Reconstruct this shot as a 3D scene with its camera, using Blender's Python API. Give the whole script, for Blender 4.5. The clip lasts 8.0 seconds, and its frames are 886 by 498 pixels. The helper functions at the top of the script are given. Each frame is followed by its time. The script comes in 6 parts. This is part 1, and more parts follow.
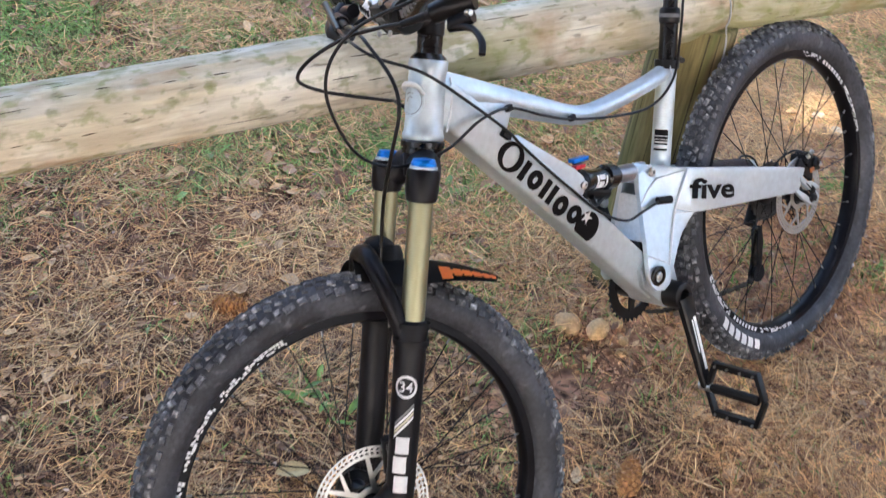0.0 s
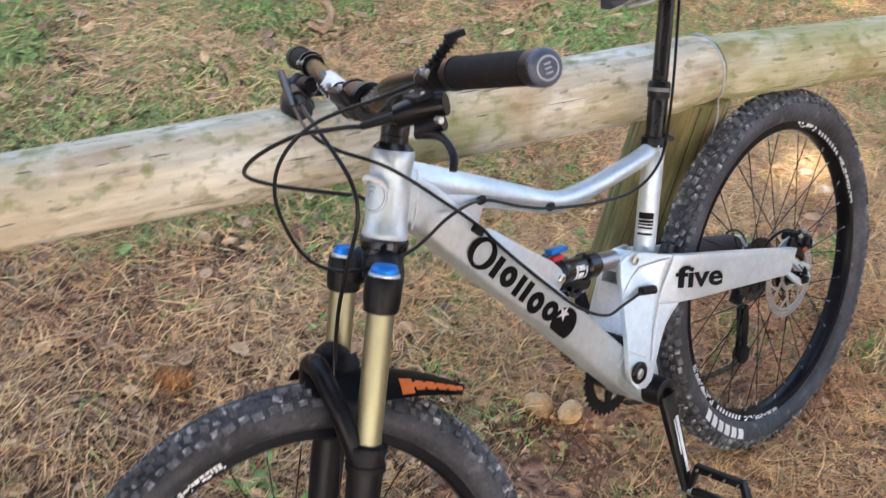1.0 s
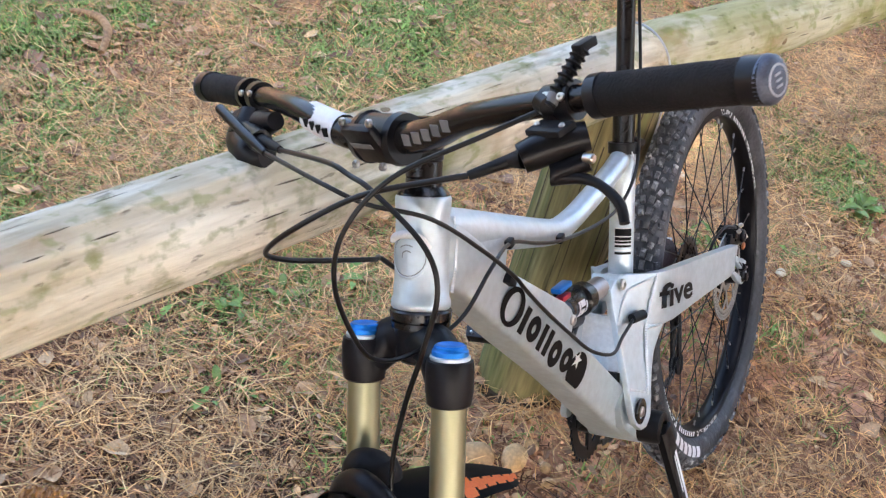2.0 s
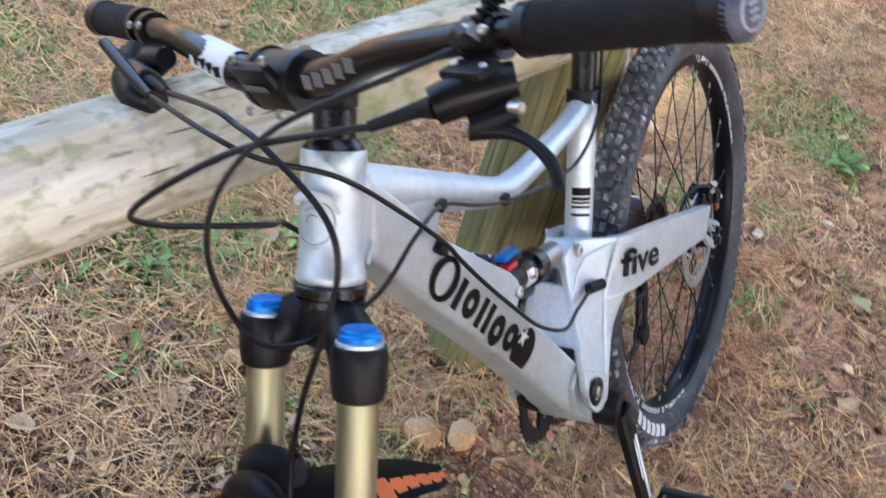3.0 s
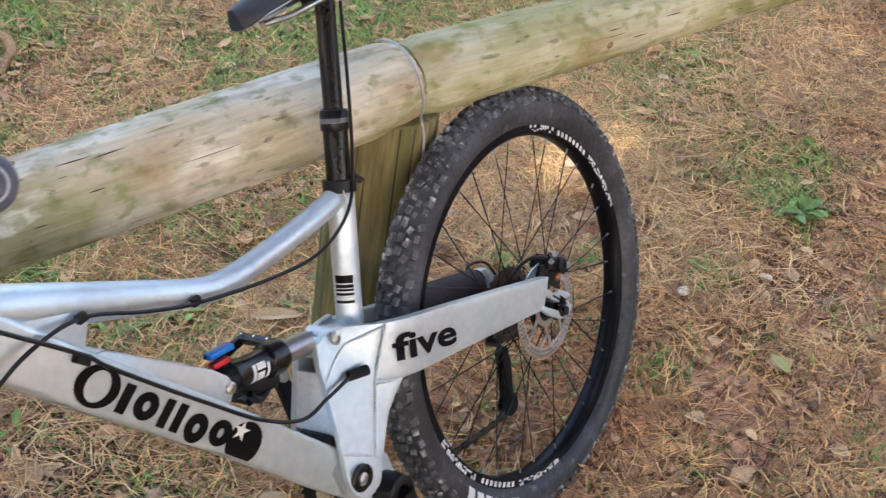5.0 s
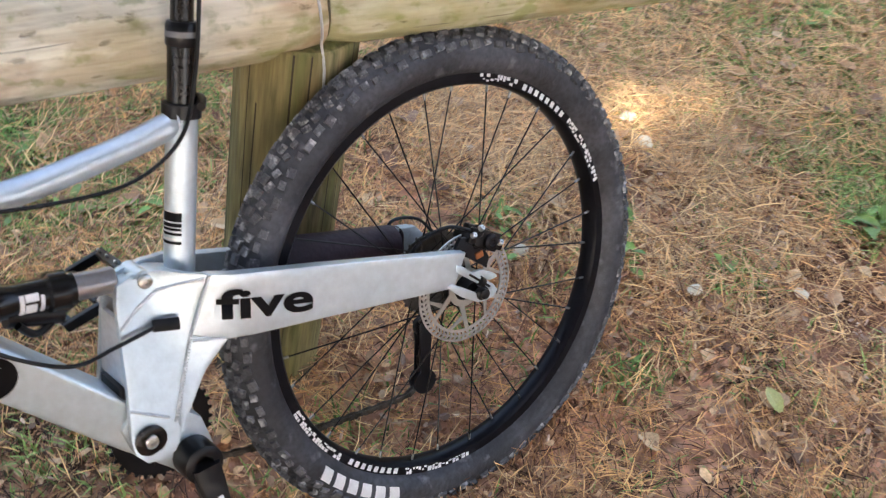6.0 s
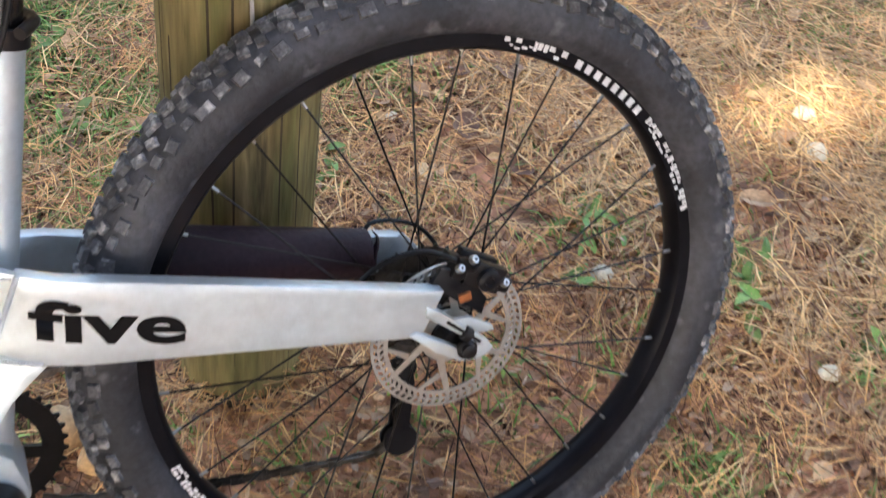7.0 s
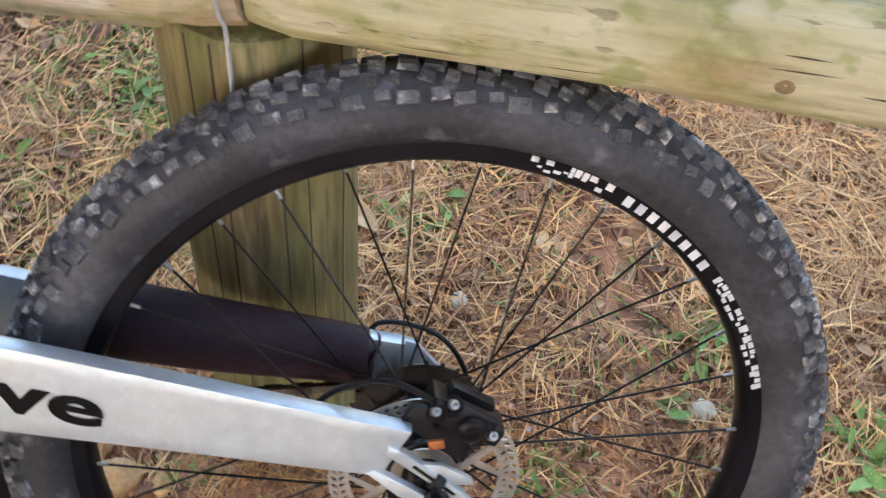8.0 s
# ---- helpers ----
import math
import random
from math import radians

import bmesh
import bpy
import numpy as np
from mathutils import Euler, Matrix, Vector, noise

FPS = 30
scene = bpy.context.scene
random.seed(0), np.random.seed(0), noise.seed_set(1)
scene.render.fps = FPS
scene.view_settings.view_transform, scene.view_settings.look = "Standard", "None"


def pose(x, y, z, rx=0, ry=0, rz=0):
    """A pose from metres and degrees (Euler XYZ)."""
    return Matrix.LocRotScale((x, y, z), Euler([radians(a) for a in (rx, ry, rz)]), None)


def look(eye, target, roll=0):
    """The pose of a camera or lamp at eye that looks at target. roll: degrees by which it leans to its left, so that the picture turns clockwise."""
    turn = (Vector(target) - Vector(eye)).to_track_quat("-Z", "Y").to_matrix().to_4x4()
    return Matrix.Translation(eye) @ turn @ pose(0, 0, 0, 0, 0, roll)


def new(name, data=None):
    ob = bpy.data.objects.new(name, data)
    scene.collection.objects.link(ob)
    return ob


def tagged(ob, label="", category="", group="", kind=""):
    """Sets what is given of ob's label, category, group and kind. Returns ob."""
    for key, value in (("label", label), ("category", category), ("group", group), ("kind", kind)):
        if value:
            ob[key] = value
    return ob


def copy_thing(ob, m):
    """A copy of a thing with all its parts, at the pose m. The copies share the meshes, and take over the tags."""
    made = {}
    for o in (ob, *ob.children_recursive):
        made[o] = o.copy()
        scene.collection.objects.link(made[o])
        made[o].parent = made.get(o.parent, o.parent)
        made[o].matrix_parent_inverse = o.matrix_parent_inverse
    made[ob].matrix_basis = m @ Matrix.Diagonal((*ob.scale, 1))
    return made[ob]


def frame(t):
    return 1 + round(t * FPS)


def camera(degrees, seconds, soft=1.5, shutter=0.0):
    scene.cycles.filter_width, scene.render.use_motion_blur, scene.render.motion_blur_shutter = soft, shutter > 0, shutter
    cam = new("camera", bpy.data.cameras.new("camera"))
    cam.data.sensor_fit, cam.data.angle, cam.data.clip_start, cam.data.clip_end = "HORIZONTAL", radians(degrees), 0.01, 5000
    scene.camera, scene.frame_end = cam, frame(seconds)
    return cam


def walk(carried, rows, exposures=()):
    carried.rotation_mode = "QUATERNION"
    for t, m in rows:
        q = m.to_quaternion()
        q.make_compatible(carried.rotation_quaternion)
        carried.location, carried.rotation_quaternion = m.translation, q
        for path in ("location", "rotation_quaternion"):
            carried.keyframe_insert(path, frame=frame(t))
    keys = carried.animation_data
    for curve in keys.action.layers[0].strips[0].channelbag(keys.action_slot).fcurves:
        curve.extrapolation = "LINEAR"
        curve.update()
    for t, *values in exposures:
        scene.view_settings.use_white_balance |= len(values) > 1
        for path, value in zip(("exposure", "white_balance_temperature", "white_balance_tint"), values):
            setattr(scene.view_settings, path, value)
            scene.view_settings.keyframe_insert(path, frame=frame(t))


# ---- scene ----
LENS = 41.0
cam = camera(LENS, 8.0, soft=1.25, shutter=0.3)
PATH = [
    (0.00, look((-1.8235, -0.6531, 1.6787), (-0.9848, 0.1173, 0.7024), 3.85)),
    (0.50, look((-1.6566, -0.6047, 1.6912), (-0.8676, 0.2054, 0.7057), 4.00)),
    (1.00, look((-1.6559, -0.4895, 1.6800), (-0.7924, 0.2454, 0.6980), 6.68)),
    (1.50, look((-1.7475, -0.1661, 1.6307), (-0.7045, 0.3660, 0.6932), 8.75)),
    (1.70, look((-1.7259, -0.0668, 1.5693), (-0.6380, 0.3819, 0.6391), 10.24)),
    (2.80, look((-1.5239, 0.0347, 1.3832), (-0.4205, 0.3908, 0.4315), 15.68)),
    (3.00, look((-1.5026, 0.0003, 1.3930), (-0.4213, 0.3522, 0.4148), 14.80)),
    (3.50, look((-1.3854, -0.1260, 1.3544), (-0.3623, 0.2276, 0.3160), 11.37)),
    (4.00, look((-1.2587, -0.3112, 1.3662), (-0.3282, 0.1847, 0.2994), 7.29)),
    (4.50, look((-1.2664, -0.4240, 1.4824), (-0.3023, 0.1690, 0.4981), 2.43)),
    (5.00, look((-1.2039, -0.4301, 1.5347), (-0.2324, 0.1459, 0.5476), 4.72)),
    (5.20, look((-1.1506, -0.4441, 1.5481), (-0.2016, 0.0946, 0.5190), 6.99)),
    (6.30, look((-0.5656, -0.6419, 1.4092), (-0.0003, 0.1560, 0.2718), 1.88)),
    (6.50, look((-0.4746, -0.6235, 1.3563), (0.0135, 0.1961, 0.1987), -0.13)),
    (7.00, look((-0.2652, -0.4568, 1.2052), (0.1279, 0.3782, 0.0228), 0.58)),
    (7.50, look((-0.1608, -0.3469, 1.1853), (0.0876, 0.5242, -0.0103), -3.74)),
    (8.00, look((0.0321, -0.3299, 1.1495), (0.0418, 0.5714, -0.0494), -6.93)),
]
LIGHT = [(t, stops + 1.46, kelvin, 10) for t, stops, kelvin in ((0.0, 1.74, 6250), (0.5, 1.80, 6400), (1.0, 1.79, 6500), (1.5, 1.90, 6580), (3.0, 1.88, 5950), (3.5, 2.02, 5900), (4.0, 1.90, 6260), (4.5, 1.73, 6600), (5.0, 1.60, 6600), (6.5, 1.70, 6650), (7.0, 1.74, 6750), (7.5, 1.74, 6750), (8.0, 1.80, 6700))]
walk(cam, PATH, LIGHT)

# ---- world and light ----
world = bpy.data.worlds.new("forest_sky")
scene.world = world
world.use_nodes = True
wn = world.node_tree
sky = wn.nodes.new("ShaderNodeTexSky")
sky.sky_type, sky.sun_disc = "NISHITA", False
SUN_ELEV, SUN_TURN = radians(42), radians(222)
sky.sun_elevation, sky.sun_rotation = SUN_ELEV, SUN_TURN
sky.air_density, sky.dust_density, sky.ozone_density = 0.8, 6.0, 0.5
wn.nodes["Background"].inputs["Strength"].default_value = 0.15
wn.links.new(sky.outputs[0], wn.nodes["Background"].inputs["Color"])
sun_data = bpy.data.lights.new("sun", "SUN")
sun_data.energy, sun_data.angle, sun_data.color = 2.1, radians(0.5), (1.0, 0.92, 0.78)
SUN_DIR = Vector((math.sin(SUN_TURN) * math.cos(SUN_ELEV), math.cos(SUN_TURN) * math.cos(SUN_ELEV), math.sin(SUN_ELEV)))
sun = new("sun", sun_data)
sun.matrix_world = look(SUN_DIR * 20, (0, 0, 0))


# ---- materials ----
def material(name, color, rough=0.5, metal=0.0, color2=None, grain=0.0, scale=8.0, stretch=(1, 1, 1), bump=0.0, bump_scale=60.0,
             spots=None, spot_scale=5.0, spot_cut=0.6, island=0.0, vary=0.0, coat=0.0, trans=0.0, rough2=None, spec=0.5):
    m = bpy.data.materials.new(name)
    m.use_nodes = True
    t = m.node_tree
    b = t.nodes["Principled BSDF"]
    b.inputs["Roughness"].default_value, b.inputs["Metallic"].default_value = rough, metal
    b.inputs["Coat Weight"].default_value = coat
    b.inputs["Specular IOR Level"].default_value = spec
    co = t.nodes.new("ShaderNodeTexCoord")
    mp = t.nodes.new("ShaderNodeMapping")
    mp.inputs["Scale"].default_value = stretch
    t.links.new(co.outputs["Object"], mp.inputs["Vector"])
    rgb = t.nodes.new("ShaderNodeRGB")
    rgb.outputs[0].default_value = (*color, 1)
    out = rgb.outputs[0]

    def noise_tex(s, detail=6.0):
        n = t.nodes.new("ShaderNodeTexNoise")
        n.inputs["Scale"].default_value, n.inputs["Detail"].default_value = s, detail
        t.links.new(mp.outputs["Vector"], n.inputs["Vector"])
        return n

    def mix(a, c, fac):
        k = t.nodes.new("ShaderNodeMix")
        k.data_type = "RGBA"
        t.links.new(fac, k.inputs[0])
        t.links.new(a, k.inputs[6])
        k.inputs[7].default_value = (*c, 1)
        return k.outputs[2]

    def ramp(src, lo, hi):
        r = t.nodes.new("ShaderNodeMapRange")
        r.inputs[1].default_value, r.inputs[2].default_value = lo, hi
        t.links.new(src, r.inputs[0])
        return r.outputs[0]

    if color2:
        n = noise_tex(scale)
        out = mix(out, color2, ramp(n.outputs["Fac"], 0.35, 0.65))
        if rough2 is not None:
            r = t.nodes.new("ShaderNodeMapRange")
            r.inputs[1].default_value, r.inputs[2].default_value, r.inputs[3].default_value, r.inputs[4].default_value = 0.35, 0.65, rough, rough2
            t.links.new(n.outputs["Fac"], r.inputs[0])
            t.links.new(r.outputs[0], b.inputs["Roughness"])
    for c, s, cut in (spots or []):
        n = noise_tex(s)
        out = mix(out, c, ramp(n.outputs["Fac"], cut, cut + 0.12))
    if grain:
        n = noise_tex(scale * 9)
        h = t.nodes.new("ShaderNodeHueSaturation")
        r = t.nodes.new("ShaderNodeMapRange")
        r.inputs[1].default_value, r.inputs[2].default_value, r.inputs[3].default_value, r.inputs[4].default_value = 0.3, 0.7, 1 - grain, 1 + grain
        t.links.new(n.outputs["Fac"], r.inputs[0])
        t.links.new(r.outputs[0], h.inputs["Value"])
        t.links.new(out, h.inputs["Color"])
        out = h.outputs[0]
    for amount, node, sock in ((island, "ShaderNodeNewGeometry", "Random Per Island"), (vary, "ShaderNodeObjectInfo", "Random")):
        if amount:
            g = t.nodes.new(node)
            h = t.nodes.new("ShaderNodeHueSaturation")
            r = t.nodes.new("ShaderNodeMapRange")
            r.inputs[3].default_value, r.inputs[4].default_value = 1 - amount, 1 + amount
            t.links.new(g.outputs[sock], r.inputs[0])
            t.links.new(r.outputs[0], h.inputs["Value"])
            r2 = t.nodes.new("ShaderNodeMapRange")
            r2.inputs[3].default_value, r2.inputs[4].default_value = 0.5 - 0.02 * amount, 0.5 + 0.03 * amount
            t.links.new(g.outputs[sock], r2.inputs[0])
            t.links.new(r2.outputs[0], h.inputs["Hue"])
            t.links.new(out, h.inputs["Color"])
            out = h.outputs[0]
    t.links.new(out, b.inputs["Base Color"])
    if trans:
        b.inputs["Subsurface Weight"].default_value = trans
        b.inputs["Subsurface Radius"].default_value = (0.01, 0.01, 0.004)
    if bump:
        n = noise_tex(bump_scale, 8.0)
        k = t.nodes.new("ShaderNodeBump")
        k.inputs["Strength"].default_value, k.inputs["Distance"].default_value = bump, 0.004
        t.links.new(n.outputs["Fac"], k.inputs["Height"])
        t.links.new(k.outputs[0], b.inputs["Normal"])
    return m


ALU = material("brushed_aluminium", (0.615, 0.70, 0.755), 0.34, 0.60, (0.55, 0.625, 0.675), 0.07, 10, (1, 1, 1), 0.10, 220, rough2=0.46)
ALU_DULL = material("welded_aluminium", (0.74, 0.78, 0.81), 0.36, 0.45, (0.64, 0.68, 0.71), 0.08, 18, bump=0.15, bump_scale=260)
STEEL = material("steel", (0.62, 0.61, 0.58), 0.3, 1.0, (0.5, 0.49, 0.46), 0.08, 30)
BLACK = material("black_anodised", (0.006, 0.006, 0.007), 0.30, 0.0, (0.012, 0.012, 0.014), 0.1, 14, bump=0.04, bump_scale=300, spec=0.22)
BLACK_MATT = material("black_painted_metal", (0.006, 0.006, 0.008), 0.36, 0.0, (0.010, 0.010, 0.013), 0.1, 12, bump=0.05, bump_scale=200, spec=0.18)
GLOSS = material("black_gloss", (0.008, 0.007, 0.007), 0.24, 0.0, (0.012, 0.010, 0.010), 0.1, 20, coat=0.1, spec=0.28)
PLASTIC = material("black_plastic", (0.010, 0.010, 0.011), 0.5, 0.0, (0.016, 0.016, 0.018), 0.1, 20, spec=0.15)
CABLE = material("black_cable_sheath", (0.008, 0.008, 0.009), 0.35, spec=0.3)
RUBBER = material("dusty_rubber", (0.024, 0.0255, 0.031), 0.52, 0.0, (0.044, 0.0465, 0.056), 0.25, 16, bump=0.35, bump_scale=140, spots=[((0.062, 0.065, 0.077), 9, 0.50), ((0.13, 0.134, 0.148), 38, 0.60)], spec=0.4)
# The pale spots paint the sky's sheen on the knobs as well as dust.
KNOB = material("dust_and_sheen_tread_rubber", (0.078, 0.081, 0.090), 0.65, 0.0, (0.150, 0.153, 0.163), 0.3, 40, bump=0.4, bump_scale=260, island=0.35, spots=[((0.42, 0.42, 0.425), 70, 0.55)], spec=0.25)
GRIP = material("foam_grip_rubber", (0.008, 0.008, 0.009), 0.8, 0.0, (0.014, 0.013, 0.014), 0.15, 40, bump=0.5, bump_scale=500, spec=0.25)
GOLD = material("gold_coated_stanchion", (0.36, 0.345, 0.215), 0.38, 0.75, (0.30, 0.285, 0.175), 0.04, 6, (1, 1, 0.2))
BLUE = material("blue_anodised", (0.008, 0.24, 0.80), 0.3, 0.5, (0.006, 0.18, 0.66), 0.05, 30)
RED = material("red_anodised", (0.6, 0.03, 0.05), 0.3, 0.5)
ORANGE = material("orange_print", (0.85, 0.18, 0.02), 0.5, 0.0, (0.75, 0.14, 0.02), 0.08, 40)
WHITE = material("white_print", (0.78, 0.78, 0.78), 0.5, 0.0, (0.68, 0.68, 0.69), 0.06, 60)
GREY_PRINT = material("pale_grey_print", (0.48, 0.50, 0.56), 0.5, 0.0, (0.38, 0.40, 0.46), 0.1, 80)
INK = material("black_print", (0.004, 0.004, 0.005), 0.5, spec=0.12)
GREY = material("grey_print", (0.16, 0.16, 0.165), 0.5)
GUARD = material("dark_neoprene", (0.020, 0.010, 0.016), 0.6, 0.0, (0.032, 0.017, 0.025), 0.2, 20, bump=0.3, bump_scale=160, spec=0.3)


def wood(name, pale, mid, green, dark):
    """Weathered log: lengthwise grain, algae patches, worn pale patches and short dark checks, with relief."""
    m = bpy.data.materials.new(name)
    m.use_nodes = True
    t = m.node_tree
    b = t.nodes["Principled BSDF"]
    b.inputs["Roughness"].default_value, b.inputs["Specular IOR Level"].default_value = 0.9, 0.06
    co = t.nodes.new("ShaderNodeTexCoord")

    def field(scale, along, lo, hi, detail=5.0):
        mp = t.nodes.new("ShaderNodeMapping")
        mp.inputs["Scale"].default_value = (1, 1, along)
        t.links.new(co.outputs["Object"], mp.inputs["Vector"])
        n = t.nodes.new("ShaderNodeTexNoise")
        n.inputs["Scale"].default_value, n.inputs["Detail"].default_value = scale, detail
        t.links.new(mp.outputs["Vector"], n.inputs["Vector"])
        r = t.nodes.new("ShaderNodeMapRange")
        r.inputs[1].default_value, r.inputs[2].default_value = lo, hi
        t.links.new(n.outputs["Fac"], r.inputs[0])
        return r.outputs[0]

    def blend(a, c, fac, most=1.0):
        k = t.nodes.new("ShaderNodeMix")
        k.data_type = "RGBA"
        g = t.nodes.new("ShaderNodeMath")
        g.operation = "MULTIPLY"
        g.inputs[1].default_value = most
        t.links.new(fac, g.inputs[0])
        t.links.new(g.outputs[0], k.inputs[0])
        t.links.new(a, k.inputs[6])
        k.inputs[7].default_value = (*c, 1)
        return k.outputs[2]

    rgb = t.nodes.new("ShaderNodeRGB")
    rgb.outputs[0].default_value = (*mid, 1)
    grain, checks, lines = field(70, 0.12, 0.35, 0.68, 8.0), field(80, 0.30, 0.65, 0.71), field(160, 0.08, 0.50, 0.72, 3.0)
    out = blend(rgb.outputs[0], pale, field(10, 0.5, 0.45, 0.60))
    out = blend(out, green, field(6, 0.7, 0.52, 0.66), 0.7)
    out = blend(out, (green[0] * 0.7, green[1] * 0.75, green[2] * 0.7), field(26, 0.7, 0.56, 0.68), 0.75)
    out = blend(out, pale, field(30, 0.35, 0.58, 0.66), 0.8)
    out = blend(out, (0.46, 0.29, 0.16), field(13, 0.6, 0.56, 0.68), 0.6)
    out = blend(out, (green[0] * 0.8, green[1] * 0.9, green[2] * 0.7), field(48, 0.7, 0.56, 0.66), 0.55)
    out = blend(out, dark, grain, 0.30)
    out = blend(out, dark, lines, 0.25)
    out = blend(out, (dark[0] * 0.6, dark[1] * 0.6, dark[2] * 0.6), checks, 0.5)
    t.links.new(out, b.inputs["Base Color"])
    add = t.nodes.new("ShaderNodeMath")
    t.links.new(grain, add.inputs[0])
    t.links.new(checks, add.inputs[1])
    bump = t.nodes.new("ShaderNodeBump")
    bump.invert = True
    bump.inputs["Strength"].default_value, bump.inputs["Distance"].default_value = 0.7, 0.0035
    t.links.new(add.outputs[0], bump.inputs["Height"])
    t.links.new(bump.outputs[0], b.inputs["Normal"])
    return m


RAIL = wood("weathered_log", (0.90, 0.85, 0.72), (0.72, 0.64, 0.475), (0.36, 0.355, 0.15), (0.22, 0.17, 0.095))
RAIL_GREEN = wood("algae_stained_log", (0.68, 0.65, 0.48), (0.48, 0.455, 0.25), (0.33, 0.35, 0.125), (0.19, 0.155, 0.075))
POST = material("greened_post_wood", (0.255, 0.212, 0.093), 0.85, 0.0, (0.20, 0.176, 0.070), 0.34, 14, (1, 1, 0.09), 1.0, 80,
                spots=[((0.12, 0.13, 0.042), 9, 0.49), ((0.33, 0.27, 0.145), 16, 0.60), ((0.23, 0.155, 0.075), 11, 0.62), ((0.075, 0.062, 0.03), 60, 0.62)])
RIMBLACK = material("black_rim_anodising", (0.006, 0.006, 0.008), 0.3, 0.0, (0.010, 0.010, 0.013), 0.1, 20, spec=0.08)
SPOKE = material("black_spoke", (0.015, 0.013, 0.012), 0.35, 0.6)
KNOT = material("knot_wood", (0.20, 0.14, 0.07), 0.9, 0.0, (0.30, 0.22, 0.12), 0.3, 60)
# Dark needles whose colour also stands for the shaded gaps in the litter.
NEEDLE_DARK = material("dark_gap_needle", (0.16, 0.075, 0.040), 0.8, 0.0, (0.085, 0.043, 0.025), 0.1, 1.5, island=0.7)
NIPPLE = material("dull_nipple", (0.35, 0.34, 0.32), 0.4, 0.8)
CRACK = material("dark_crack", (0.06, 0.046, 0.028), 0.95)
SOIL = material("needle_litter_soil", (0.58, 0.295, 0.175), 0.95, 0.0, (0.68, 0.385, 0.250), 0.55, 3.0, bump=1.0, bump_scale=80,
                spots=[((0.26, 0.13, 0.075), 2.1, 0.56), ((0.62, 0.40, 0.28), 24, 0.60), ((0.09, 0.045, 0.025), 34, 0.57)])
CRUMB = material("soil_crumb", (0.55, 0.265, 0.14), 0.95, 0.0, (0.70, 0.42, 0.26), 0.2, 8, island=0.5)
DISC = material("brake_disc_steel", (0.60, 0.59, 0.57), 0.36, 0.85, (0.46, 0.45, 0.43), 0.08, 30)
NEEDLE = material("dry_pine_needle", (0.55, 0.262, 0.118), 0.7, 0.0, (0.69, 0.378, 0.180), 0.15, 1.2, island=0.75)
NEEDLE_PALE = material("straw_needle", (0.80, 0.52, 0.255), 0.65, 0.0, (0.64, 0.42, 0.22), 0.15, 1.5, island=0.5)
GRASS = material("grass_blade", (0.17, 0.33, 0.06), 0.6, 0.0, (0.33, 0.43, 0.13), 0.1, 2, island=0.6)
LEAF = material("green_weed_leaf", (0.15, 0.27, 0.05), 0.5, 0.0, (0.28, 0.40, 0.11), 0.2, 40, island=0.4, vary=0.3)
LEAF_DRY = material("dry_leaf", (0.40, 0.215, 0.115), 0.7, 0.0, (0.58, 0.385, 0.24), 0.2, 30, island=0.6)
SCRAP_PALE = material("bleached_leaf_scrap", (0.56, 0.37, 0.26), 0.75, 0.0, (0.68, 0.51, 0.39), 0.2, 30, island=0.4)
LEAF_PALE = material("bleached_leaf", (0.52, 0.35, 0.20), 0.75, 0.0, (0.62, 0.45, 0.28), 0.25, 30, island=0.4)
STONE = material("sandstone", (0.60, 0.37, 0.17), 0.9, 0.0, (0.68, 0.47, 0.26), 0.2, 18, bump=0.6, bump_scale=70, vary=0.15)
PALE = material("pale_chip", (0.72, 0.66, 0.52), 0.85, 0.0, (0.62, 0.54, 0.40), 0.15, 50, bump=0.4, bump_scale=160, vary=0.15)
CONE = material("pine_cone_scale", (0.48, 0.24, 0.09), 0.75, 0.0, (0.33, 0.16, 0.07), 0.25, 60, island=0.3)


# ---- mesh helpers ----
def mesh_of(name, bm, mat, smooth=True):
    bmesh.ops.recalc_face_normals(bm, faces=bm.faces)
    me = bpy.data.meshes.new(name)
    bm.to_mesh(me)
    bm.free()
    for mt in (mat if isinstance(mat, (list, tuple)) else [mat]):
        me.materials.append(mt)
    if smooth:
        me.shade_smooth()
        me.set_sharp_from_angle(angle=radians(38))
    return me


def part(name, bm, mat, parent, label="", smooth=True):
    ob = new(name, mesh_of(name, bm, mat, smooth))
    ob.parent = parent
    if label:
        tagged(ob, label)
    return ob


def thing(name, label, category, m=None, group=""):
    ob = new(name)
    ob.empty_display_size = 0.05
    ob.matrix_world = m or Matrix()
    return tagged(ob, label, category, group)


def spline(pts, n=8):
    pts = [Vector(p) for p in pts]
    if len(pts) < 3:
        return pts
    out = []
    for i in range(len(pts) - 1):
        p0, p1, p2, p3 = pts[max(i - 1, 0)], pts[i], pts[i + 1], pts[min(i + 2, len(pts) - 1)]
        for k in range(n):
            u = k / n
            out.append(0.5 * ((2 * p1) + (p2 - p0) * u + (2 * p0 - 5 * p1 + 4 * p2 - p3) * u * u + (3 * p1 - p0 - 3 * p2 + p3) * u ** 3))
    out.append(pts[-1])
    return out


